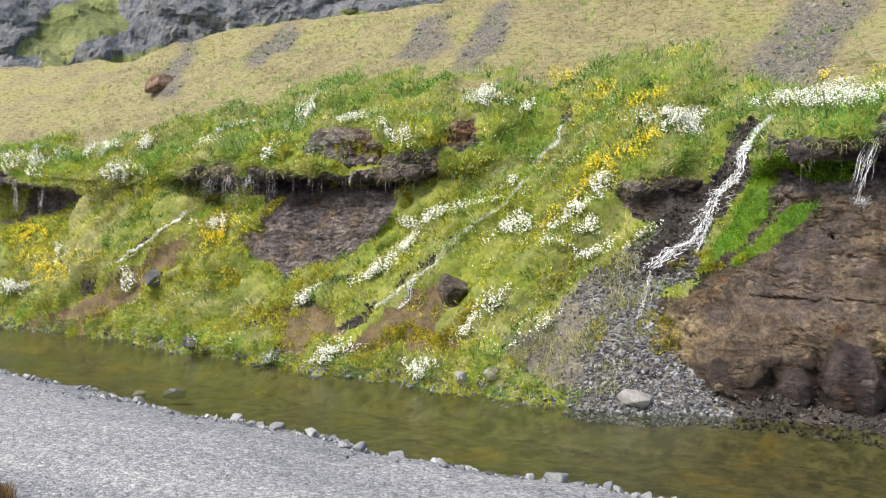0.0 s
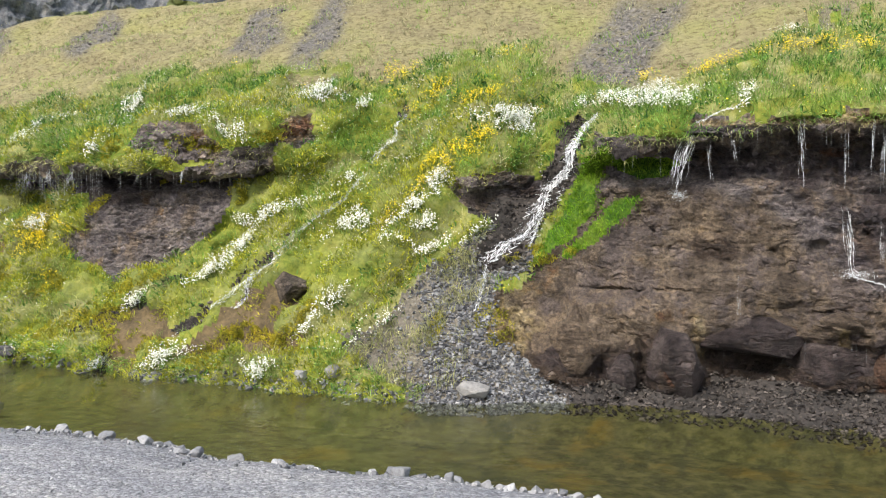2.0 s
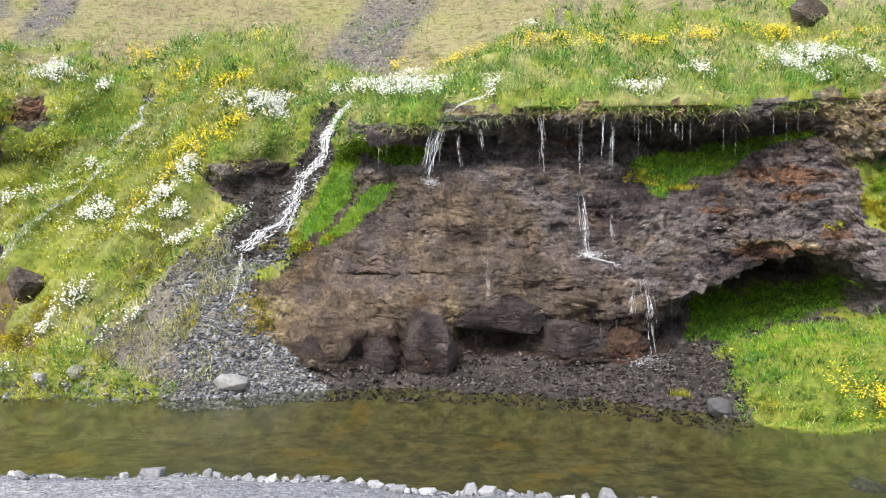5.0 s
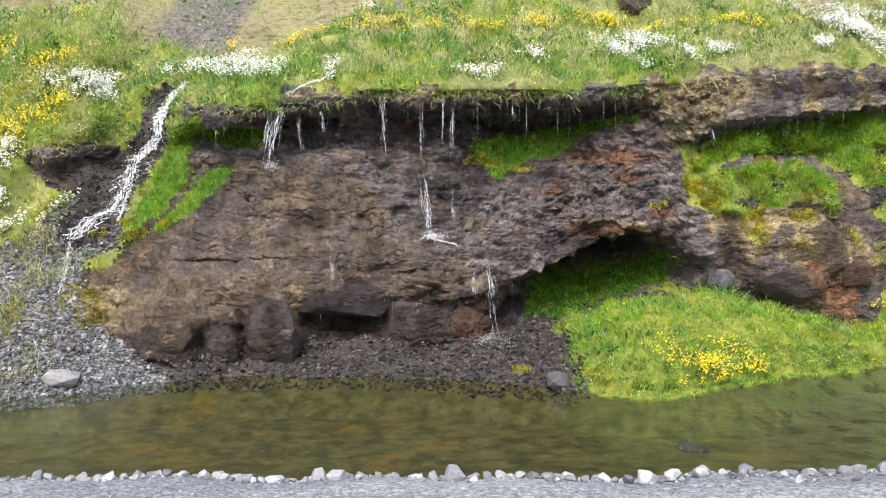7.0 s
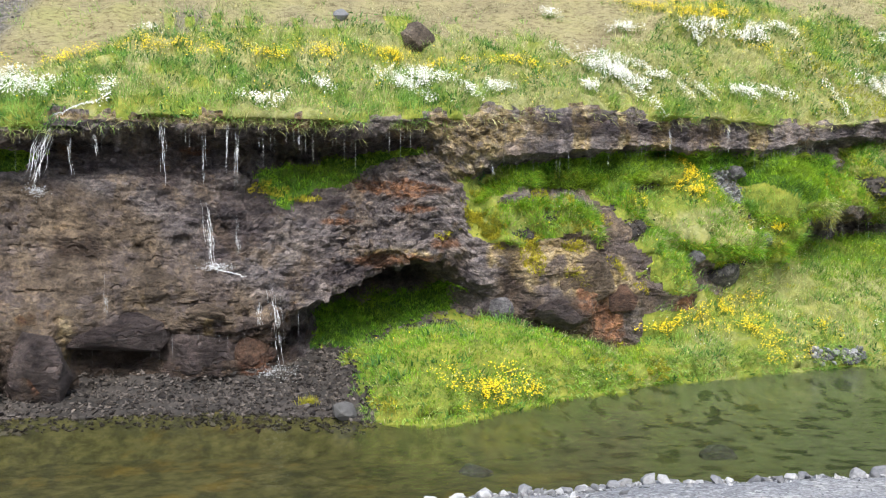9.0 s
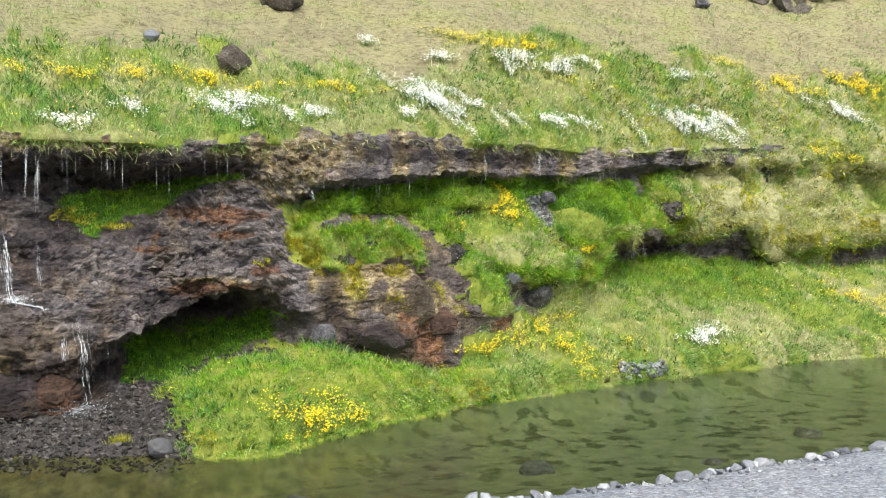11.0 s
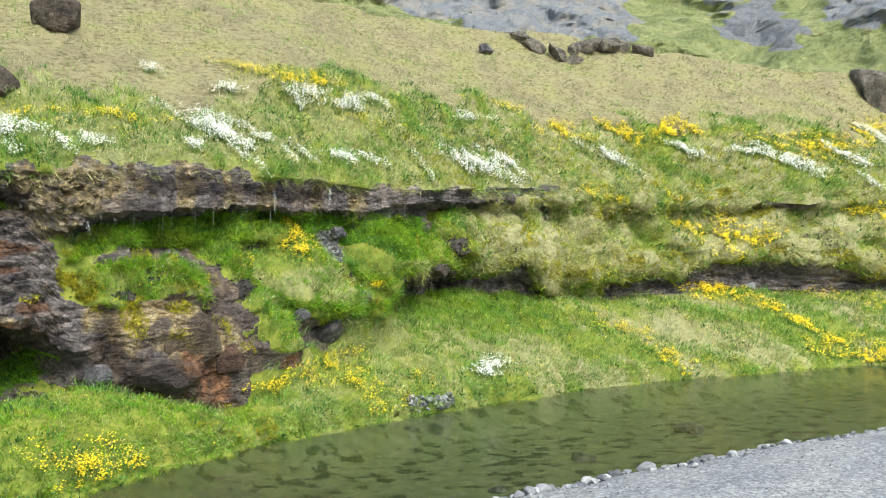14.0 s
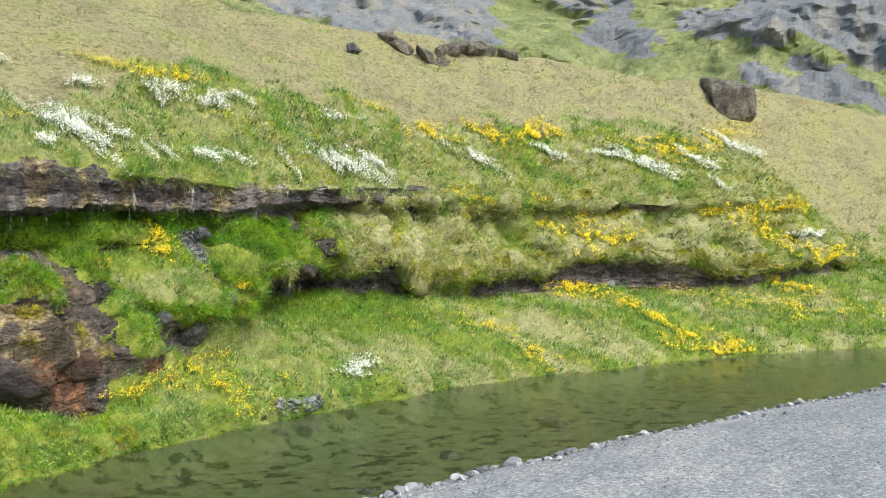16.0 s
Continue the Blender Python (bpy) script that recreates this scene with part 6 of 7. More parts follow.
    short = soft(2.0, 2.6, q[:, 0]) * (1 - soft(6.0, 7.0, q[:, 0])) * (q[:, 2] < 0.75)
    v, f = blades(q, m, (0.125 + 0.07 * edge - 0.07 * short) * wide(q) ** 0.5, 0.0062 * wide(q), 0.36, 1.25)
    stuff("green_grass", v, f, GREEN, "lush green grass on the bank", "grass")
    p, n = strew(ok * (soft(0.0, 0.3, -b) + 1.3 * (s > 8.25) * (s < 9.3) * soft(-0.1, 0.25, a - 0.2 * c)) * 55, 11000)
    q, m = tufted(p, n, 7, 0.05)
    v, f = blades(q, m, 0.075, 0.018 * wide(q), 0.7, 0.5)
    stuff("leafy_herbs", v, f, HERB, "dark green leafy herbs among the grass", "plants")
    sandy = soft(-0.5, 0.0, b + 0.3 * a) * is_scree * (x < -2.95) * (x > -5) * (z > 0.12) * (z < 2.0)  # thin dry grass on the sandy side of the fan
    p, n = strew((ok * (strawy + 0.03) + 2.2 * sandy) * 118, 18000)
    q, m = tufted(p, n, 9, 0.05)
    v, f = blades(q, m, 0.135 * wide(q) ** 0.5, 0.0066 * wide(q), 0.36, 1.5, 0.5)
    stuff("straw_grass", v, f, STRAW, "bleached straw-coloured grass tussocks on the bank", "grass")
    p, n = strew((ok * golden * (1 - 0.7 * lawn) + is_soil * soft(0.0, 0.3, b) * 0.6) * 260, 19000)
    q, m = tufted(p, n, 10, 0.05)
    v, f = blades(q, m, 0.065, 0.0135 * wide(q), 0.5, 0.9)
    stuff("golden_moss", v, f, LIME_MOSS, "golden yellow moss in drifts over the wet slope", "moss")
    p, n = strew((is_moss + (0.45 * lawn + 0.6 * lush + 0.8 * mossy * (1 - strawy) * soft(-0.45, 0.1, a)) * is_grass) * span * 430, 15000)
    q, m = tufted(p, n, 10, 0.03)
    v, f = blades(q, m, 0.055 + 0.04 * (q[:, 2] > 1.2) * (q[:, 0] > 4), 0.0075, 0.4, 1.2)
    stuff("ledge_moss", v, f, MOSSY, "bright green moss on the wet ledges", "moss")
    p, n = strew((is_dry + 0.35 * is_scree * (z > 3.4)) * span * thin * (z < 8.6) * soft(-0.6, 0.2, c + a * 0.6 + 0.5) * 34, 7000)
    q, m = tufted(p, n, 7, 0.06)
    v, f = blades(q, m, 0.07 * wide(q) ** 0.5, 0.008 * wide(q), 0.5, 0.8, 0.6)
    stuff("dry_grass", v, f, PALE, "short dry yellow grass on the hillside", "grass")
    p, n = strew(is_dry * span * thin * (z < 8) * soft(0.1, 0.5, b - 0.2 * c + 0.35 * soft(-7, -5, x) * (1 - soft(0, 3, x))) * 20, 4500)
    q, m = tufted(p, n, 9, 0.06)
    v, f = blades(q, m, 0.08, 0.009 * wide(q), 0.5, 0.8, 0.6)
    stuff("hill_tufts", v, f, GREEN, "green tufts scattered over the dry hillside", "grass")
    daisy = soft(0.12, 0.5, fbm(down + 140, 0.3, 4, 0.65).reshape(x.shape))
    p, n = strew(ok * daisy * (0.12 + 0.88 * (x < -2) + 0.2 * (s > 8)) * (1 - 0.9 * lawn) * 330, 14000)
    v, f = blossoms(p + unit(n + np.array((0, 0, 1.0))) * rng.uniform(0.06, 0.12, (len(p), 1)), n, 0.0064)
    stuff("scattered_daisies", v, f, WHITE_PETAL, "small white daisies scattered through the grass", "flowers")
    p, n = strew(ok * soft(0.1, 0.4, fbm(down + 170, 0.35, 4, 0.65).reshape(x.shape)) * (0.25 + 0.75 * (s > 7) + 5.5 * soft(10, 18, x)) * 60, 20000)
    v, f = blossoms(p + unit(n + np.array((0, 0, 1.0))) * rng.uniform(0.06, 0.12, (len(p), 1)), n, 0.0095)
    stuff("scattered_buttercups", v, f, GOLD_PETAL, "small yellow flowers scattered through the grass", "flowers")


grow()
for kind, *bed in BEDS:
    if kind == "moss":
        moss_cushion(*bed)
    elif kind != "straw":
        flower_patch(kind, *bed)


def fringe(name, label, mat, stretches, count, long, x0=-17.0, x1=28.0):
    """Roots and grass that hang from the lip of a ledge."""
    at, facing = [], []
    for lo, hi, a, b in stretches:
        rows = np.where((STRETCH >= lo) & (STRETCH < hi))[0]
        cols = np.where((BX > max(a, x0)) & (BX < min(b, x1)))[0]
        k = int(count * (b - a))
        r, c = rng.choice(rows, k), rng.choice(cols, k)
        keep = fbm(BANK[r, c] * (1, 0, 0), 0.35, 3) > -0.25
        at.append(BANK[r, c][keep]), facing.append(NORMAL[r, c][keep])
    p, n = np.concatenate(at), np.concatenate(facing)
    v, f = blades(p, n * 0.5 + np.array((0, -0.5, -0.2)), long, 0.0075, 0.3, 2.6, 0.1)
    stuff(name, v, f, mat, label, "grass")


LIPS = ((7.0, 7.5, -16, -13.5), (7.0, 7.5, -10.8, -6.0), (7.0, 7.5, -3.4, -2.6), (7.0, 7.6, -1.8, 4.0), (7.7, 8.1, 4.0, 10.5), (7.1, 7.8, 10.5, 26))
fringe("hanging_straw", "dry grass and roots hanging over the ledge", STRAW, LIPS, 120, 0.12)
fringe("hanging_grass", "green grass hanging over the ledge", GREEN, tuple((a + 0.5, b + 0.7, c, d) for a, b, c, d in LIPS), 190, 0.13)
fringe("brink_grass", "grass hanging over the brink of the bank at the water", GREEN, ((1.0, 1.10, -16, -3.3), (1.0, 1.10, 2.3, 24)), 420, 0.10)
fringe("brink_straw", "pale grass hanging over the brink of the bank at the water", STRAW, ((1.02, 1.12, -16, -3.3), (1.02, 1.12, 2.3, 24)), 110, 0.09)
fringe("hanging_tussock", "straw tussocks hanging over the lower hollow", STRAW, ((4.0, 4.6, 9.6, 28),), 260, 0.15)
fringe("hanging_moss", "yellow-green moss hanging over the lower hollow", YELLOW_MOSS, ((4.0, 4.3, 9.6, 28),), 130, 0.12)



def curtain(name, label, mat, ways, thick, long):
    """Grass that hangs over the edges of the mossy lobes, along ways given in (x, z)."""
    at, facing = [], []
    for way in ways:
        line = np.array(way)
        k = int(thick * np.abs(np.diff(line[:, 0])).sum())
        t = rng.uniform(0, len(line) - 1, k)
        p, n, c = on_bank(np.interp(t, range(len(line)), line[:, 0]) + rng.normal(0, 0.03, k), np.interp(t, range(len(line)), line[:, 1]) + rng.normal(0, 0.035, k))
        at.append(p), facing.append(n)
    p, n = np.concatenate(at), np.concatenate(facing)
    v, f = blades(p, n + np.array((0, -0.6, 0.1)), long, 0.0075, 0.28, 2.6, 0.2)
    stuff(name, v, f, mat, label, "grass")


LOBES = (((4.35, 2.14), (4.6, 2.30), (4.81, 2.40), (5.36, 2.48), (5.98, 2.48), (6.66, 2.46), (7.1, 2.5)), ((4.7, 2.05), (5.1, 2.12), (5.5, 2.06), (6.0, 1.86)), ((6.35, 2.2), (6.7, 1.95), (6.9, 1.7)),
         ((8.75, 2.1), (8.9, 1.95), (9.32, 1.86), (9.88, 2.05), (10.35, 2.3)), ((7.0, 1.75), (7.5, 1.55), (8.0, 1.5), (8.6, 1.4), (9.3, 1.5)))
curtain("lobe_grass", "bright green grass hanging over the mossy lobes", MOSSY, LOBES, 480, 0.15)
curtain("lobe_moss", "golden moss along the edges of the mossy lobes", YELLOW_MOSS, LOBES, 130, 0.10)


# ---- stones ----
def stone_mesh(name, seed, squash=(1.0, 0.8, 0.6), corners=22, bevel=0.06):
    """An angular stone about a metre across: the hull of a few points, its edges worn."""
    r = random.Random(seed)
    bm = bmesh.new()
    for _ in range(corners):
        d = Vector((r.gauss(0, 1), r.gauss(0, 1), r.gauss(0, 1))).normalized() * r.uniform(0.8, 1.05)
        bm.verts.new((d.x * squash[0] * 0.5, d.y * squash[1] * 0.5, d.z * squash[2] * 0.5))
    bmesh.ops.convex_hull(bm, input=bm.verts[:])
    loose = [v for v in bm.verts if not v.link_faces]
    bmesh.ops.delete(bm, geom=loose, context="VERTS")
    if bevel:
        bmesh.ops.bevel(bm, geom=bm.edges[:], offset=bevel, segments=1, affect="EDGES", clamp_overlap=True)
    bmesh.ops.triangulate(bm, faces=bm.faces[:])
    me = bpy.data.meshes.new(name)
    bm.to_mesh(me)
    bm.free()
    return me


def stone_material(name, dark, mid, light, fine=30.0, rough=0.85):
    m, nodes, links, bsdf = material(name, rough)
    info, coord = nodes.new("ShaderNodeObjectInfo"), nodes.new("ShaderNodeTexCoord")
    geo = nodes.new("ShaderNodeNewGeometry")
    add = nodes.new("ShaderNodeMath")
    add.operation = "ADD"
    links.new(info.outputs["Random"], add.inputs[0])
    links.new(geo.outputs["Random Per Island"], add.inputs[1])
    wrap = nodes.new("ShaderNodeMath")
    wrap.operation = "FRACT"
    links.new(add.outputs[0], wrap.inputs[0])
    own = ramp_of(nodes, links, wrap.outputs[0], ((0.0, dark), (0.45, mid), (0.85, light), (1.0, tuple(min(0.7, c * 1.3) for c in light))))
    at = place_of(nodes, links)
    grain = noise_of(nodes, links, at, fine, 6, 0.7)
    c = mix_of(nodes, links, 0.8, own, ramp_of(nodes, links, grain, ((0.3, (0.55, 0.55, 0.55)), (0.5, (1, 1, 1)), (0.75, (1.35, 1.35, 1.33)))), "MULTIPLY")
    links.new(c, bsdf.inputs["Base Color"])
    bump_of(nodes, links, bsdf, grain, 0.6, 0.01)
    return m


GREY_STONE = stone_material("grey_stone", (0.12, 0.122, 0.13), (0.22, 0.222, 0.23), (0.36, 0.36, 0.36))
FAN_STONE = stone_material("fan_stone", (0.06, 0.061, 0.067), (0.14, 0.141, 0.148), (0.28, 0.28, 0.28))
DARK_STONE = rock_material("dark_boulder", ((0.05, 0.05, 0.056), (0.11, 0.109, 0.118), (0.21, 0.205, 0.21)), toned=False, scale=2.2, gloss=0.6)
RUBBLE_STONE = stone_material("rubble_stone", (0.016, 0.013, 0.012), (0.042, 0.035, 0.03), (0.115, 0.098, 0.086), 30, 0.6)
SLOPE_STONE = stone_material("slope_stone", (0.07, 0.064, 0.056), (0.15, 0.137, 0.12), (0.29, 0.267, 0.235))
BROWN_STONE = rock_material("brown_boulder", ((0.05, 0.042, 0.036), (0.11, 0.09, 0.072), (0.18, 0.15, 0.12)), toned=False, scale=1.6, gloss=0.85)
PALE_STONE = stone_material("pale_stone", (0.24, 0.232, 0.22), (0.29, 0.282, 0.27), (0.34, 0.335, 0.32), 24)
STONES = [stone_mesh("stone", 100 + i, (1.0, random.Random(i).uniform(0.65, 0.95), random.Random(i + 50).uniform(0.5, 0.8)), 16, 0.05) for i in range(9)]
PEBBLES = [stone_mesh("pebble", 200 + i, (1.0, 0.8, 0.6), 9, 0) for i in range(6)]


def arrays_of(me):
    v = np.empty(len(me.vertices) * 3, np.float32)
    f = np.empty(len(me.polygons) * 3, np.int32)
    me.vertices.foreach_get("co", v)
    me.polygons.foreach_get("vertices", f)
    return v.reshape(-1, 3), f.reshape(-1, 3)


PEBBLE_ARRAYS = [arrays_of(m) for m in PEBBLES]


def heap(name, p, size, mat, label, category):
    """Many small stones joined into one mesh."""
    vs, fs, base = [], [], 0
    kind = rng.integers(0, len(PEBBLE_ARRAYS), len(p))
    for k, (v, f) in enumerate(PEBBLE_ARRAYS):
        at, s = p[kind == k], size[kind == k]
        q = rng.normal(0, 1, (len(at), 4))
        q /= np.linalg.norm(q, axis=1, keepdims=True)
        w, x, y, z = q.T
        rot = np.stack([1 - 2 * (y * y + z * z), 2 * (x * y - w * z), 2 * (x * z + w * y), 2 * (x * y + w * z), 1 - 2 * (x * x + z * z), 2 * (y * z - w * x),
                        2 * (x * z - w * y), 2 * (y * z + w * x), 1 - 2 * (x * x + y * y)], 1).reshape(-1, 3, 3)
        vs.append((np.einsum("nij,vj->nvi", rot, v) * s[:, None, None] * (1, 1, 0.8) + at[:, None, :]).reshape(-1, 3))
        fs.append((f[None] + (np.arange(len(at)) * len(v))[:, None, None]).reshape(-1, 3) + base)
        base += len(at) * len(v)
    return stuff(name, np.concatenate(vs), np.concatenate(fs), mat, label, category)


def laid(name, me, mat, at, size, turn_by=None, sink=0.25, label="", category="stone", group="", squash=(1, 1, 1), parent=None):
    """One stone of that size, resting at a place and sunk a little."""
    own = me.copy() if not me.materials else me
    if not own.materials:
        own.materials.append(mat)
    ob = new(name, own)
    rx, ry, rz = turn_by if turn_by else (random.uniform(-25, 25), random.uniform(-25, 25), random.uniform(0, 360))
    ob.matrix_basis = pose(at[0], at[1], at[2] + size * squash[2] * (0.3 - sink), rx, ry, rz) @ Matrix.Diagonal((size * squash[0], size * squash[1], size * squash[2], 1))
    if parent:
        ob.parent = parent
        return ob
    return tagged(ob, label, category, group)


def with_material(meshes, mat):
    out = []
    for m in meshes:
        c = m.copy()
        c.materials.append(mat)
        out.append(c)
    return out


# the row of stones along the gravel's edge, and pebbles on the bar
random.seed(5)
EDGE_STONES = with_material(STONES, GREY_STONE)


def edge_stones():
    x = -13.0
    while x < 21:
        step = random.uniform(0.04, 0.13) * (1.1 if x < 9 else 1.4)
        x += step
        big = random.random()
        size = random.uniform(0.08, 0.16) + (random.uniform(0.05, 0.12) if big > 0.86 else 0)
        if x < -2.5:
            size *= 0.72
        elif x > 7:
            size *= 0.9
        y = float(shore(x)) - random.uniform(-0.06, 0.30) - size * 0.2
        laid("shore_stone", random.choice(EDGE_STONES), GREY_STONE, (x, y, float(ground_height(x, y))), size, sink=0.12,
             label="larger rounded grey stone at the water's edge" if size > 0.2 else "angular grey stone at the water's edge", group="stones along the shore")


edge_stones()


def shore_cobbles():
    """The smaller stones between and behind the larger ones of the row."""
    n = 3000
    x = rng.uniform(-13, 21, n)
    y = shore(x) + 0.10 - rng.exponential(0.16, n)
    s = rng.uniform(0.04, 0.11, n) * np.where(x > 8, 1.25, 1.0)
    heap("shore_cobbles", np.stack([x, y, ground_height(x, y) + s * 0.15], 1), s, GREY_STONE, "small grey cobbles along the water's edge", "stones")


shore_cobbles()


def pebble_bar():
    n = 6000
    x = rng.uniform(-13, 17, n)
    d = rng.exponential(1.1, n)
    y = shore(x) + 0.12 - d
    keep = (y > 1.5) & (y > np.abs(x) * 0.12 + 0.4)
    x, y = x[keep], y[keep]
    s = rng.uniform(0.016, 0.036, len(x)) * np.where(d[keep] < 0.4, 1.4, 1.0)
    heap("gravel_pebbles", np.stack([x, y, ground_height(x, y) + s * 0.1], 1), s, GREY_STONE, "loose grey pebbles on the gravel bar", "gravel")


pebble_bar()


def scree_stones():
    """Stones of the grey fan and of the dark rubble: the nearest singly, the rest joined."""
    for cover, owner, name, mat, label, z_top, many in (("scree", "scree_slope", "fan_stones", FAN_STONE, "loose grey stones in the gully fan", 3.3, 6500),
                                                        ("talus", "talus_slope", "rubble_stones", RUBBLE_STONE, "dark rubble stones below the cliff", 3.3, 5600)):
        mask = blurred(COVER == KINDS.index(cover), 1) * (BANK[..., 2] < z_top) * (BANK[..., 2] > -0.10) * (0.12 + 0.88 * soft(-3.6, -3.1, BANK[..., 0] + 0.25 * BANK[..., 2]) if cover == "scree" else 1.0)
        p, n = strew(mask * 2200, many)
        s = np.clip(rng.lognormal(-3.15, 0.38, len(p)), 0.022, 0.11)
        heap(name, p + n * 0.01, s, mat, label, "stones")
        single = with_material(PEBBLES, mat)
        big, nn = strew(mask * (BANK[..., 2] < 1.4) * 400, 290)
        for q in big:
            laid("stone", random.choice(single), mat, tuple(q), random.uniform(0.055, 0.11), sink=0.15, parent=bpy.data.objects[owner])
    p, n = strew(STONY.reshape(BANK.shape[:2]) * 160, 3000)
    heap("slope_stones", p, np.clip(rng.lognormal(-2.7, 0.4, len(p)), 0.03, 0.2), SLOPE_STONE, "loose stones in the streaks down the hillside", "stones")
    mask = blurred(COVER == 0, 1) * (BANK[..., 2] > -0.04) * (BANK[..., 2] < 0.10) * (BANK[..., 0] < -3) * (BANK[..., 0] > -16)
    p, n = strew(mask * 420, 1400)
    heap("bank_foot_stones", p, np.clip(rng.lognormal(-2.8, 0.4, len(p)), 0.03, 0.16), FAN_STONE, "small grey stones at the foot of the bank", "stones")


scree_stones()


def boulder(name, x, z, size, seed, mat, label, squash=(1, 0.8, 0.75), sink=0.22, turn_by=None, category="boulder", group="", corners=26):
    p, n, c = on_bank(x, z)
    me = stone_mesh(name, seed, squash, corners, 0.05)
    bm = bmesh.new()
    bm.from_mesh(me)
    bmesh.ops.subdivide_edges(bm, edges=bm.edges[:], cuts=2, use_grid_fill=True)
    for v in bm.verts:
        v.co *= 1 + 0.10 * noise.fractal(v.co * 3 + Vector((seed, 0, 0)), 1.0, 2.0, 4)
    bmesh.ops.triangulate(bm, faces=bm.faces[:])
    bm.to_mesh(me)
    bm.free()
    return laid(name, me, mat, p[0], size, turn_by, sink, label, category, group)


def knob(x, z, wide, high, deep, seed, mat, label, tilt=0.0, out=0.0):
    """A rounded lump of rock set in the face, half of it showing."""
    p, n, c = on_bank(x, z)
    me = stone_mesh("rock_knob", seed, (1, 1, 1), 20, 0.14)
    bm = bmesh.new()
    bm.from_mesh(me)
    bmesh.ops.subdivide_edges(bm, edges=bm.edges[:], cuts=2, use_grid_fill=True)
    bmesh.ops.smooth_vert(bm, verts=bm.verts[:], factor=0.5, use_axis_x=True, use_axis_y=True, use_axis_z=True)
    for v in bm.verts:
        v.co *= 1.06 + 0.10 * noise.fractal(v.co * 2.5 + Vector((seed, 0, 0)), 1.0, 2.0, 5)
    bmesh.ops.triangulate(bm, faces=bm.faces[:])
    for face in bm.faces:
        face.smooth = True
    bm.to_mesh(me)
    bm.free()
    me.materials.append(mat)
    ob = new("rock_knob", me)
    ob.matrix_basis = pose(x, float(p[0][1]) + 0.06 - out, z, 0, tilt, 0) @ Matrix.Diagonal((wide, deep, high, 1))
    tagged(ob, label, "rock", "knobs at the foot of the cliff")


WET_TUFF = rock_material("wet_tuff", ((0.036, 0.029, 0.029), (0.066, 0.053, 0.052), (0.115, 0.094, 0.09)), toned=False, scale=1.0, gloss=0.4)
RUST_TUFF = rock_material("rusty_tuff", ((0.045, 0.03, 0.024), (0.09, 0.055, 0.04), (0.16, 0.098, 0.07)), toned=False, scale=1.2, gloss=0.5)
BROWN_TUFF = rock_material("brown_tuff", ((0.075, 0.056, 0.042), (0.13, 0.10, 0.074), (0.20, 0.157, 0.118)), toned=False, scale=1.0, gloss=0.6)
knob(-1.82, 0.50, 0.72, 0.74, 0.50, 71, BROWN_TUFF, "rounded brown bulge of tuff at the cliff's foot", 8)
knob(-1.25, 0.28, 0.34, 0.54, 0.40, 72, WET_TUFF, "narrow wet black foot of tuff between two clefts")
knob(-0.70, 0.46, 0.62, 0.92, 0.50, 73, WET_TUFF, "dark wet rounded pillar of tuff with a rusty streak", -6)
knob(0.05, 0.70, 1.35, 0.52, 0.55, 74, WET_TUFF, "smooth wet purple-black brow of tuff", 4)
knob(0.92, 0.44, 1.30, 0.60, 0.62, 75, WET_TUFF, "broad wet black block of tuff over the rubble", -4)
knob(1.50, 0.42, 0.52, 0.40, 0.44, 76, RUST_TUFF, "rusty red block of tuff beside the small fall", 12)
knob(0.97, 0.92, 0.46, 0.24, 0.30, 77, BROWN_TUFF, "grey-brown slab of tuff jutting from the face", 5)
knob(5.32, 0.74, 0.85, 0.40, 0.42, 78, WET_TUFF, "smooth purple-grey block in the rounded outcrop", 6)
knob(5.65, 1.22, 0.90, 0.75, 0.42, 79, BROWN_TUFF, "rounded tan bulge of the outcrop under golden moss", 10)
knob(6.25, 0.80, 0.55, 0.60, 0.40, 80, RUST_TUFF, "reddish bulge of tuff at the outcrop's end", -10)


def at_water(name, x, y, size, seed, mat, label, squash=(1, 0.8, 0.5), z=0.0):
    return laid(name, stone_mesh(name, seed, squash, 24, 0.05), mat, (x, y, z), size, (0, 0, seed * 37), 0.2, label, "boulder")


SPRING_STONE = stone_material("spring_stone", (0.055, 0.054, 0.056), (0.068, 0.066, 0.068), (0.08, 0.078, 0.078), 14)
boulder("boulder", 2.17, 0.02, 0.33, 1, SPRING_STONE, "rounded grey boulder with orange moss at the stream's edge", sink=0.1)
boulder("boulder", 4.27, 4.40, 0.52, 2, BROWN_STONE, "square brown boulder sitting on the terrace edge", (1, 0.9, 0.95), 0.1)
boulder("boulder", 5.94, 6.00, 1.10, 3, BROWN_STONE, "big dark brown boulder on the dry hillside", (1, 0.8, 0.9), 0.15)
boulder("boulder", 16.74, 7.31, 0.5, 4, DARK_STONE, "small dark boulder alone on the dry hillside", sink=0.05)
RED_ROCK = rock_material("red_outcrop", ((0.13, 0.085, 0.06), (0.24, 0.165, 0.12), (0.36, 0.27, 0.20)), toned=False, scale=1.6, gloss=0.9)
boulder("boulder", -15.1, 4.75, 0.75, 5, RED_ROCK, "reddish rock breaking out of the dry hillside", (1.2, 0.7, 0.6))
boulder("boulder", -5.36, 1.02, 0.50, 6, BROWN_STONE, "brown boulder in the flowery slope beside a rill", (1, 0.8, 0.9), 0.15)
boulder("boulder", -10.8, 0.92, 0.42, 7, GREY_STONE, "small grey boulder half sunk in the grass bank", (1, 0.8, 0.8), 0.15)
boulder("boulder", -2.79, 0.06, 0.44, 8, PALE_STONE, "pale flat-faced slab at the water below the fan", (1, 0.6, 0.5), 0.12, (0, 4, 8))
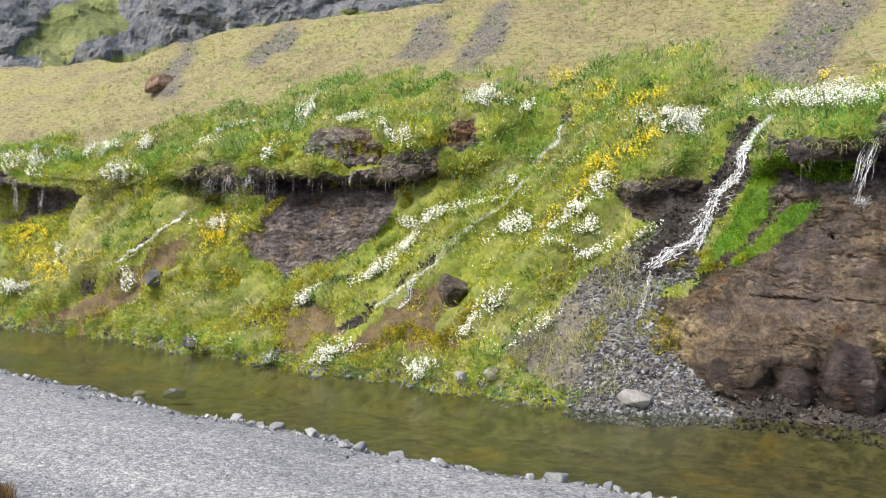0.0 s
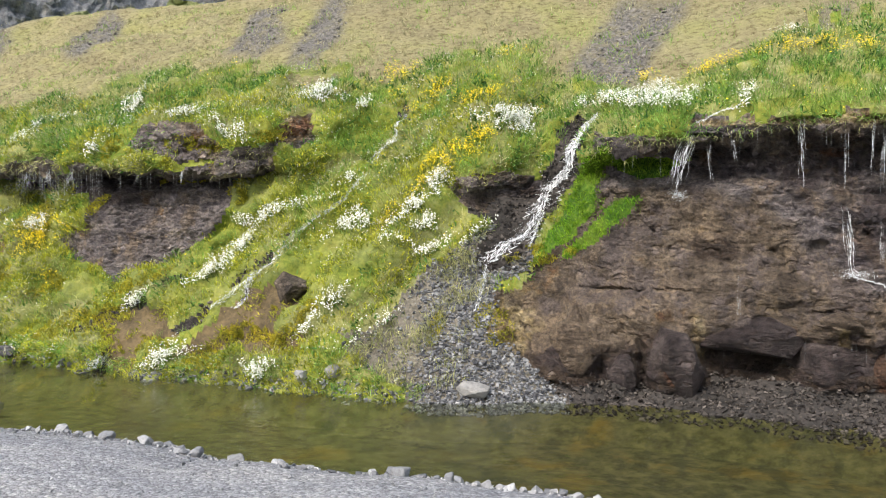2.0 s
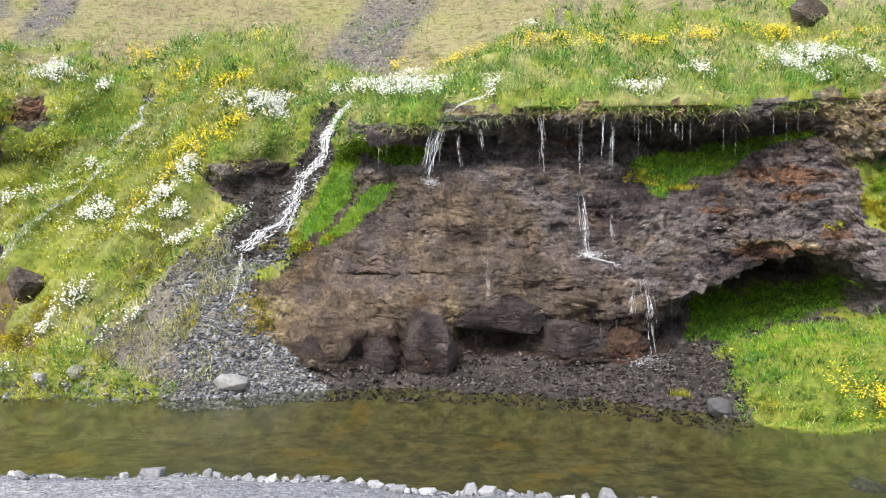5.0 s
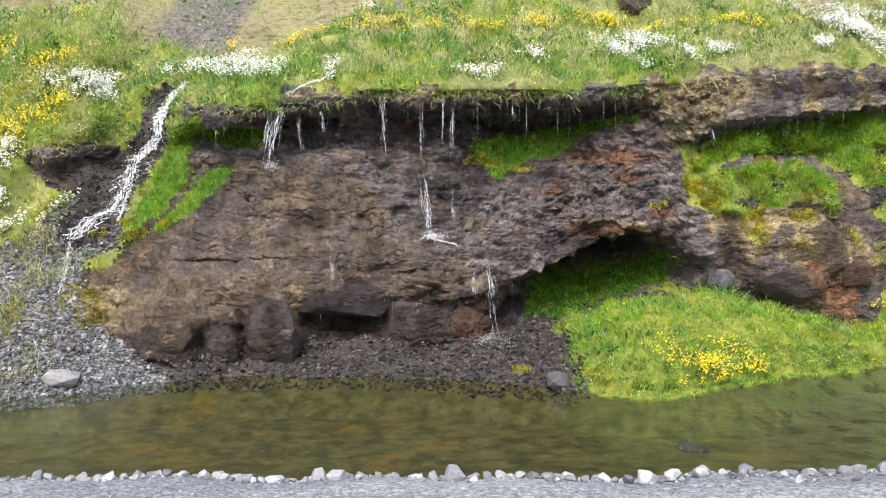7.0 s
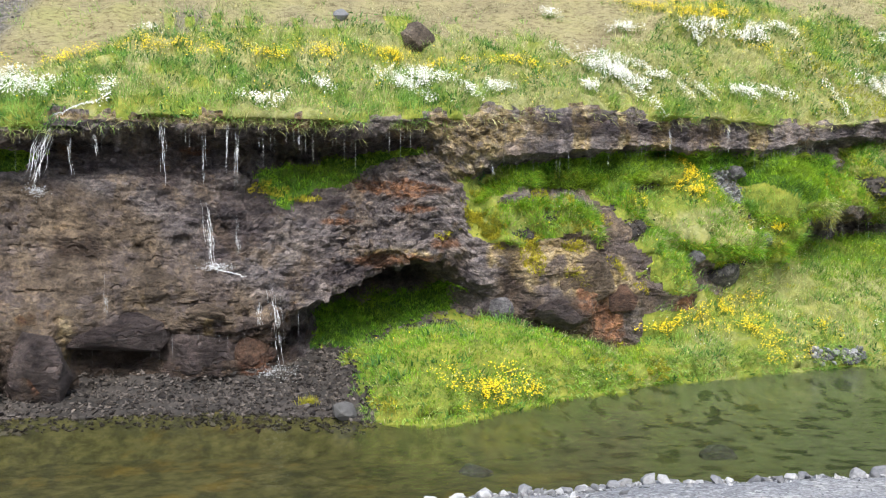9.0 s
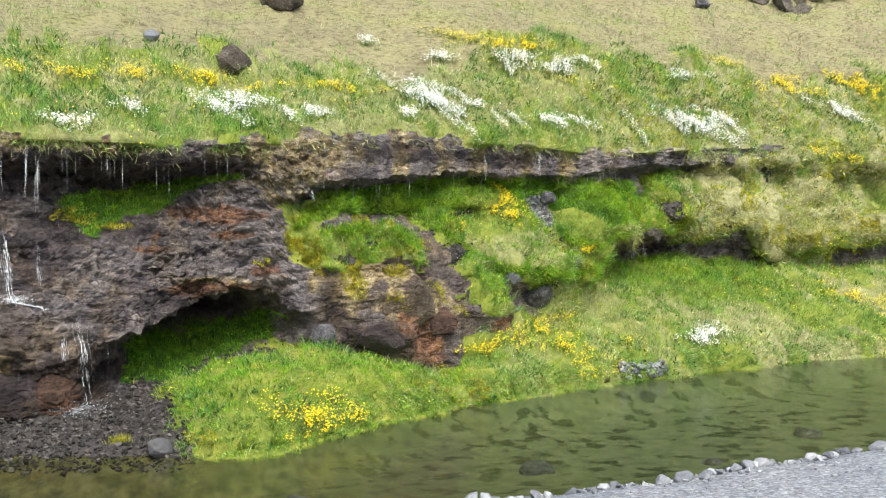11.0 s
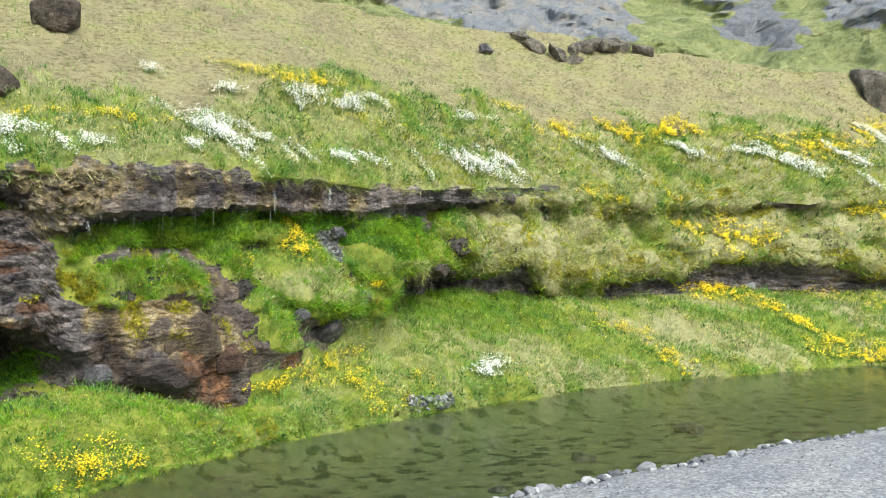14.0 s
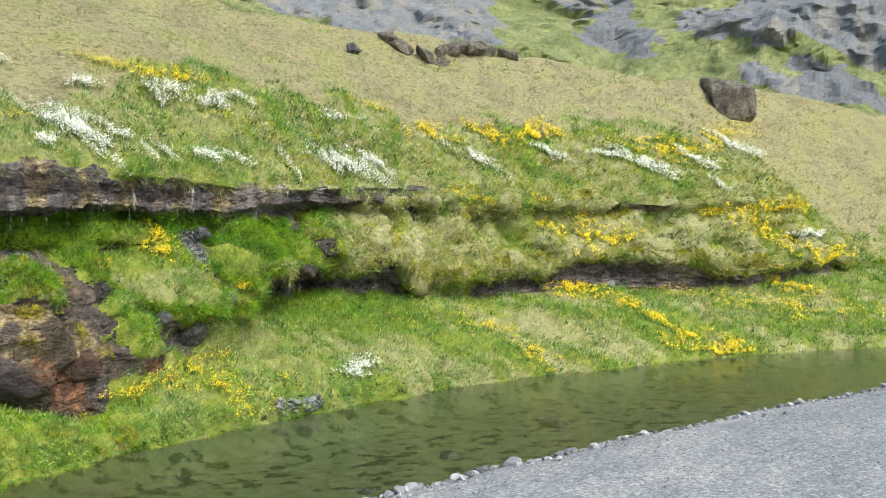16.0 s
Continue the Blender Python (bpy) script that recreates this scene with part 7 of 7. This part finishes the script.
boulder("boulder", 8.15, 1.02, 0.66, 9, DARK_STONE, "dark wet boulder under mossy turf", (1, 0.8, 0.75), 0.1)
boulder("boulder", 7.5, 1.33, 0.32, 10, DARK_STONE, "dark angular boulder above a larger one", sink=0.1)
boulder("boulder", 9.66, 1.25, 0.36, 11, DARK_STONE, "upright dark rock beside the lower hollow", (0.6, 0.6, 1.2), 0.1, (0, 0, 20))
boulder("boulder", 8.75, 1.55, 0.3, 16, DARK_STONE, "dark rock poking out of the mossy slope", sink=0.15)
CREST_ROCK = rock_material("crest_rock", ((0.085, 0.076, 0.066), (0.16, 0.143, 0.12), (0.27, 0.243, 0.20)), toned=False, scale=1.2, gloss=0.9)
for i, (x, z, size, tilt) in enumerate(((18.7, 8.05, 0.7, 30), (19.0, 7.8, 0.8, 34), (19.3, 7.55, 0.75, 38), (19.6, 7.42, 0.6, 10), (20.15, 7.75, 0.8, -30), (20.7, 7.98, 1.0, -14), (21.3, 8.08, 1.05, -4), (21.9, 8.1, 0.95, 6), (22.4, 8.02, 0.75, 20))):
    boulder("outcrop_rock", x, z, size, 60 + i, CREST_ROCK, "weathered grey-brown outcrop rock along the crest of the hill", (1.15, 0.6, 0.6), 0.1, (0, tilt, -50), "rock", "outcrop on the crest", 14)
boulder("boulder", 29.7, 7.3, 3.0, 13, CREST_ROCK, "blunt knob of tan rock on the crest of the hill", (0.8, 0.6, 0.75), 0.3, (0, 24, -60), corners=18)
boulder("boulder", 20.35, 1.42, 0.34, 14, GREY_STONE, "small grey rock below the lower hollow", sink=0.1)
boulder("boulder", 3.3, 4.85, 0.3, 15, GREY_STONE, "small grey rock among the grass above the terrace", sink=0.1)
boulder("boulder", -4.77, 0.15, 0.22, 18, PALE_STONE, "pale rounded stone in the grass near the water", sink=0.1)
boulder("boulder", -4.44, 0.18, 0.24, 19, PALE_STONE, "pale broad stone in the grass near the water", sink=0.1)
boulder("boulder", -9.5, 0.08, 0.36, 20, DARK_STONE, "dark stone at the water with white flowers", (1, 0.7, 0.5), 0.1)
boulder("boulder", -10.9, 0.08, 0.28, 21, DARK_STONE, "small dark stone at the water's edge", (1, 0.7, 0.7), 0.1)
boulder("boulder", 4.62, 0.72, 0.42, 22, DARK_STONE, "blue-grey block at the mouth of the mossy cave", (1, 0.7, 0.8), 0.1)
boulder("boulder", 8.75, 2.55, 0.36, 23, DARK_STONE, "grey rubble block in a break of the moss", sink=0.2)
for i, (x, y, s) in enumerate(((-7.75, 7.65, 0.30), (-8.15, 7.5, 0.2), (-3.45, 6.72, 0.12), (5.36, 6.95, 0.45), (8.9, 6.55, 0.45), (7.0, 6.2, 0.35), (11.5, 6.6, 0.5), (3.0, 7.2, 0.4))):
    at_water("stream_boulder", x, y, s, 40 + i, GREY_STONE if i < 3 else DARK_STONE,
             "grey rock breaking the surface of the stream" if i < 3 else "dark algae-covered rock lying under the water", z=-0.08 if i < 3 else -0.27)


PILE_STONES = with_material(STONES, FAN_STONE)


def stone_pile(x0, x1, z0, z1, count):
    for _ in range(count):
        x = random.uniform(x0, x1)
        p, n, c = on_bank(x, random.uniform(z0, z1))
        laid("pile_stone", random.choice(PILE_STONES), FAN_STONE, p[0] + np.array((0, -0.02, random.uniform(0, 0.06))), random.uniform(0.07, 0.14), sink=0.1,
             label="grey cobble in a small heap on the grass bank", group="heap of cobbles")


stone_pile(8.42, 9.3, 0.03, 0.2, 70)


# ---- falling and running water ----
def foam_material(name, thick):
    m, nodes, links, bsdf = material(name, 0.25)
    bsdf.inputs["Specular IOR Level"].default_value = 0.5
    geo = nodes.new("ShaderNodeNewGeometry")
    links.new(ramp_of(nodes, links, geo.outputs["Random Per Island"], ((0.0, (0.65, 0.68, 0.70)), (0.5, (0.84, 0.86, 0.87)), (1.0, (0.92, 0.93, 0.94)))), bsdf.inputs["Base Color"])
    clear, mix = nodes.new("ShaderNodeBsdfTransparent"), nodes.new("ShaderNodeMixShader")
    links.new(ramp_of(nodes, links, noise_of(nodes, links, place_of(nodes, links, (1, 1, 0.35)), 38, 4, 0.7), ((0.36, (0.0, 0.0, 0.0)), (0.52, (thick, thick, thick)))), mix.inputs[0])
    links.new(clear.outputs[0], mix.inputs[1])
    links.new(bsdf.outputs[0], mix.inputs[2])
    links.new(mix.outputs[0], nodes["Material Output"].inputs["Surface"])
    return m


FOAM, VEIL, THREAD = foam_material("white_water", 0.86), foam_material("water_veil", 0.65), foam_material("water_threads", 0.45)


def ribbons(lines, widths):
    """Thin bands of water along lines of points (each n x 3), facing the stream."""
    vs, fs, base = [], [], 0
    for line, w in zip(lines, widths):
        line = np.asarray(line)
        k = len(line)
        taper = w * 0.5 * (0.12 + 0.88 * np.sin(np.linspace(0.05, math.pi - 0.05, k)))[:, None]
        along = unit(np.gradient(line, axis=0))
        side = unit(np.cross(along, np.array((0.0, -1.0, 0.35))))
        ridge = line + np.array((0, -1, 0.3)) * taper * 0.5
        vs.append(np.concatenate([line - side * taper, ridge, line + side * taper]))
        i = np.arange(k - 1)[:, None]
        for a in (0, k):
            fs.append(np.concatenate([i + a + (0, 1, k), i + a + (1, k + 1, k)]) + base)
        base += 3 * k
    return np.concatenate(vs), np.concatenate(fs)


def stream(width, *path, mat=None):
    """Water that runs down over the face along a way given in (x, z): strands with splashes between."""
    xz = np.array(path)
    lines, widths = [], []
    n_seg = len(xz) - 1

    def wander(k, steps):
        """Places on the face along the way, k runs of some steps each, closer together at its head than at its foot."""
        start = rng.uniform(0, 0.97, k)[:, None] ** 1.25 * n_seg
        t = np.minimum(n_seg, start + np.linspace(0, 1, steps) * rng.uniform(0.4, 1.5, (k, 1)))
        fan = width * (0.6 + 0.35 * t / n_seg) * (0.7 + 0.5 * np.sin(t * 9.0 + xz[0, 0]) ** 2)
        off = rng.normal(0, 0.30, (k, 1)) + np.cumsum(rng.normal(0, 0.035, (k, steps)), 1)
        x = np.interp(t, range(len(xz)), xz[:, 0]) + off * fan
        p, n, c = on_bank(x.ravel(), np.maximum(np.interp(t, range(len(xz)), xz[:, 1]), 0.0).ravel())
        return (p + np.array((0, -1, 0.5)) * (0.015 + 0.04 * width + rng.uniform(0, 0.02, (len(p), 1)))).reshape(k, steps, 3)
    for p in wander(int(8 + (150 if width < 0.12 else 130) * width * n_seg), 14):
        lines.append(p), widths.append(0.002 + (0.012 if width > 0.12 else 0.004) * rng.random() ** 3)
    flecks = wander(int(8 + (260 if width < 0.12 else 420) * width * n_seg), 1).reshape(-1, 3)
    v, f = ribbons(lines, widths)
    w, g = blossoms(flecks, np.tile((0.0, -0.7, 0.7), (len(flecks), 1)), 0.006)
    v, f = np.concatenate([v, w]), np.concatenate([f, g + len(v)])
    tagged(new("rill", mesh_of("rill", v, f, mat or FOAM)), "white water running down a stony rill", "water", "rills on the bank")


def fall(x, y, z, x1, z1, width):
    """Water that drops clear of the ledge in strands, with spray at its foot."""
    lines, widths = [], []
    for _ in range(int(4 + width * 130)):
        u0 = rng.uniform(0, 0.6)
        u1 = min(1.0, u0 + rng.uniform(0.2, 0.6))
        u = np.linspace(u0, u1, 12)
        dx = rng.normal(0, 0.24) * width
        p = np.stack([x + (x1 - x) * u + dx * (0.85 + 0.3 * u) + 0.06 * width * np.sin(u * 17 + rng.uniform(0, 6)),
                      y - 0.06 - 0.05 * u + rng.normal(0, 0.012) + 0 * u, z + (z1 - z) * u], 1)
        p[:, 1] = np.minimum(p[:, 1], on_bank(p[:, 0], p[:, 2])[0][:, 1] - 0.03)
        lines.append(p), widths.append(rng.uniform(0.0012, 0.0035) + 0.035 * width * rng.random() ** 4)
    v, f = ribbons(lines, widths)
    tagged(new("waterfall", mesh_of("waterfall", v, f, FOAM if width > 0.06 and x > -3 else VEIL)), "thin white waterfall dropping off the turf ledge", "waterfall", "waterfalls off the ledge")


def drips(x0, x1, count, longest, row=7.0, mat=None):
    """Single threads of water along a lip."""
    lines, widths = [], []
    r = int(np.argmin(np.abs(STRETCH - row)))
    for x in rng.uniform(x0, x1, count):
        c = min(len(BX) - 1, int(np.searchsorted(BX, x)))
        at = BANK[r, c]
        d = rng.random() ** 1.5 * longest + 0.05
        u = np.linspace(0, 1, 6)
        lines.append(np.stack([np.full(6, at[0]), np.full(6, at[1] - 0.02), at[2] - u * d], 1))
        widths.append(rng.uniform(0.001, 0.003))
    v, f = ribbons(lines, widths)
    tagged(new("drips", mesh_of("drips", v, f, mat or FOAM)), "threads of dripping water under the ledge", "water", "drips under the ledge", "stuff")


stream(0.20, (-1.72, 3.23), (-1.86, 3.11), (-1.98, 2.95), (-2.03, 2.78), (-2.07, 2.56), (-2.21, 2.44), (-2.36, 2.30), (-2.42, 2.12), (-2.44, 1.97), (-2.57, 1.74), (-2.76, 1.63), (-2.96, 1.42))
stream(0.06, (-2.39, 2.03), (-2.43, 1.82), (-2.48, 1.61))
stream(0.07, (-2.97, 1.44), (-2.97, 1.15), (-2.97, 0.87))
stream(0.12, (-4.46, 3.37), (-4.50, 3.17), (-4.50, 2.99), (-4.68, 2.85), (-4.80, 2.66))
stream(0.11, (-4.80, 2.52), (-4.91, 2.35), (-5.22, 2.04), (-5.54, 1.76), (-5.68, 1.44), mat=VEIL)
stream(0.11, (-5.68, 1.44), (-5.90, 1.21), (-6.13, 1.09), (-6.30, 0.92), (-6.49, 0.80))
stream(0.10, (-5.90, 1.29), (-5.99, 1.14), (-5.99, 0.92), (-6.08, 0.82))
stream(0.14, (-10.58, 2.08), (-10.89, 1.85), (-11.12, 1.64), (-11.57, 1.38), (-11.84, 1.16))
stream(0.09, (-7.79, 0.17), (-7.88, 0.09), (-7.92, 0.00))
stream(0.04, (1.08, 1.37), (1.26, 1.33), (1.44, 1.29))
stream(0.05, (-0.00, 3.26), (-0.23, 3.19), (-0.41, 3.11), (-0.54, 3.02))
fall(-0.54, 10.51, 3.02, -0.76, 2.20, 0.18)
fall(0.54, 10.40, 3.07, 0.58, 2.30, 0.07)
fall(0.99, 10.40, 3.07, 1.00, 2.30, 0.05)
fall(1.03, 10.71, 2.25, 1.10, 1.36, 0.12)
fall(1.71, 10.30, 1.23, 1.81, 0.21, 0.11)
fall(1.26, 10.40, 3.05, 1.23, 2.32, 0.04)
fall(-0.14, 10.50, 2.88, -0.11, 2.61, 0.05)
fall(-0.41, 10.50, 2.84, -0.35, 2.40, 0.04)
fall(1.35, 10.41, 3.02, 1.36, 2.12, 0.05)
fall(2.07, 10.45, 2.97, 2.07, 2.73, 0.03)
fall(-9.90, 10.68, 2.68, -9.92, 2.32, 0.09)
fall(-9.50, 10.62, 2.66, -9.49, 2.37, 0.14)
fall(-9.09, 10.61, 2.67, -9.12, 2.40, 0.14)
fall(-7.97, 10.64, 2.77, -7.99, 2.41, 0.07)
fall(-7.29, 10.66, 2.65, -7.30, 2.36, 0.04)
fall(8.37, 10.89, 3.30, 8.36, 2.91, 0.06)
fall(7.33, 10.81, 3.18, 7.34, 2.80, 0.04)
fall(4.54, 10.58, 2.70, 4.56, 2.45, 0.03)
fall(-14.93, 10.91, 2.70, -14.92, 1.93, 0.14)
fall(-14.08, 10.85, 2.50, -14.13, 2.02, 0.11)
fall(10.89, 11.28, 1.90, 10.89, 1.56, 0.05)
fall(-0.05, 10.39, 1.42, -0.05, 0.93, 0.03)
fall(1.39, 10.66, 1.99, 1.38, 1.51, 0.04)
fall(1.57, 10.24, 1.07, 1.55, 0.74, 0.07)
drips(-1.6, 4.0, 70, 0.4, mat=THREAD)
drips(-10.8, -6.2, 60, 0.3, mat=THREAD)
drips(-10.4, -8.6, 150, 0.42)
drips(-16, -13.6, 20, 0.35)
drips(4.4, 10.4, 60, 0.3, mat=THREAD)
drips(10, 13, 12, 0.3, 4.0)
drips(-1.5, 2.2, 22, 0.3, 3.9, THREAD)


def splash(x, z, width, spread):
    """Foam where a fall meets the stones."""
    k = 300
    a = rng.normal(0, 1, (k, 2))
    p, n, c = on_bank(x + a[:, 0] * width * 0.5, np.maximum(0.02, z + a[:, 1] * spread * 0.4))
    v, f = blossoms(p + np.array((0, -0.03, 0.02)) + rng.normal(0, 0.02, (k, 3)), n, 0.0045)
    tagged(new("splash", mesh_of("splash", v, f, FOAM)), "white splash of water on the rubble", "water", kind="stuff")


splash(1.75, 0.22, 0.26, 0.06)
splash(1.12, 1.38, 0.16, 0.03)
splash(-0.72, 2.22, 0.10, 0.05)
splash(-7.88, 0.05, 0.12, 0.05)


# ---- small plants by the path and at the stream ----
def small_plant(name, p, height, count, mat, label, category="plant"):
    q = np.array(p) + rng.normal(0, 0.05, (count, 3)) * (1, 1, 0)
    v, f = blades(q - np.array(p), np.tile((0, 0, 1.0), (count, 1)), height, 0.006, 0.4, 0.4, 1.0)
    ob = new(name, mesh_of(name, v, f, mat, smooth=False))
    ob.location = p
    return tagged(ob, label, category)


small_plant("dry_weed", (-4.9, 3.42, float(ground_height(-4.9, 3.42))), 0.11, 260, BRACKEN, "small reddish-brown dry weed on the gravel", "weed")
small_plant("marsh_plant", (1.9, 9.1, 0.06), 0.07, 220, YELLOW_MOSS, "small bright yellow cushion plant among the rubble")
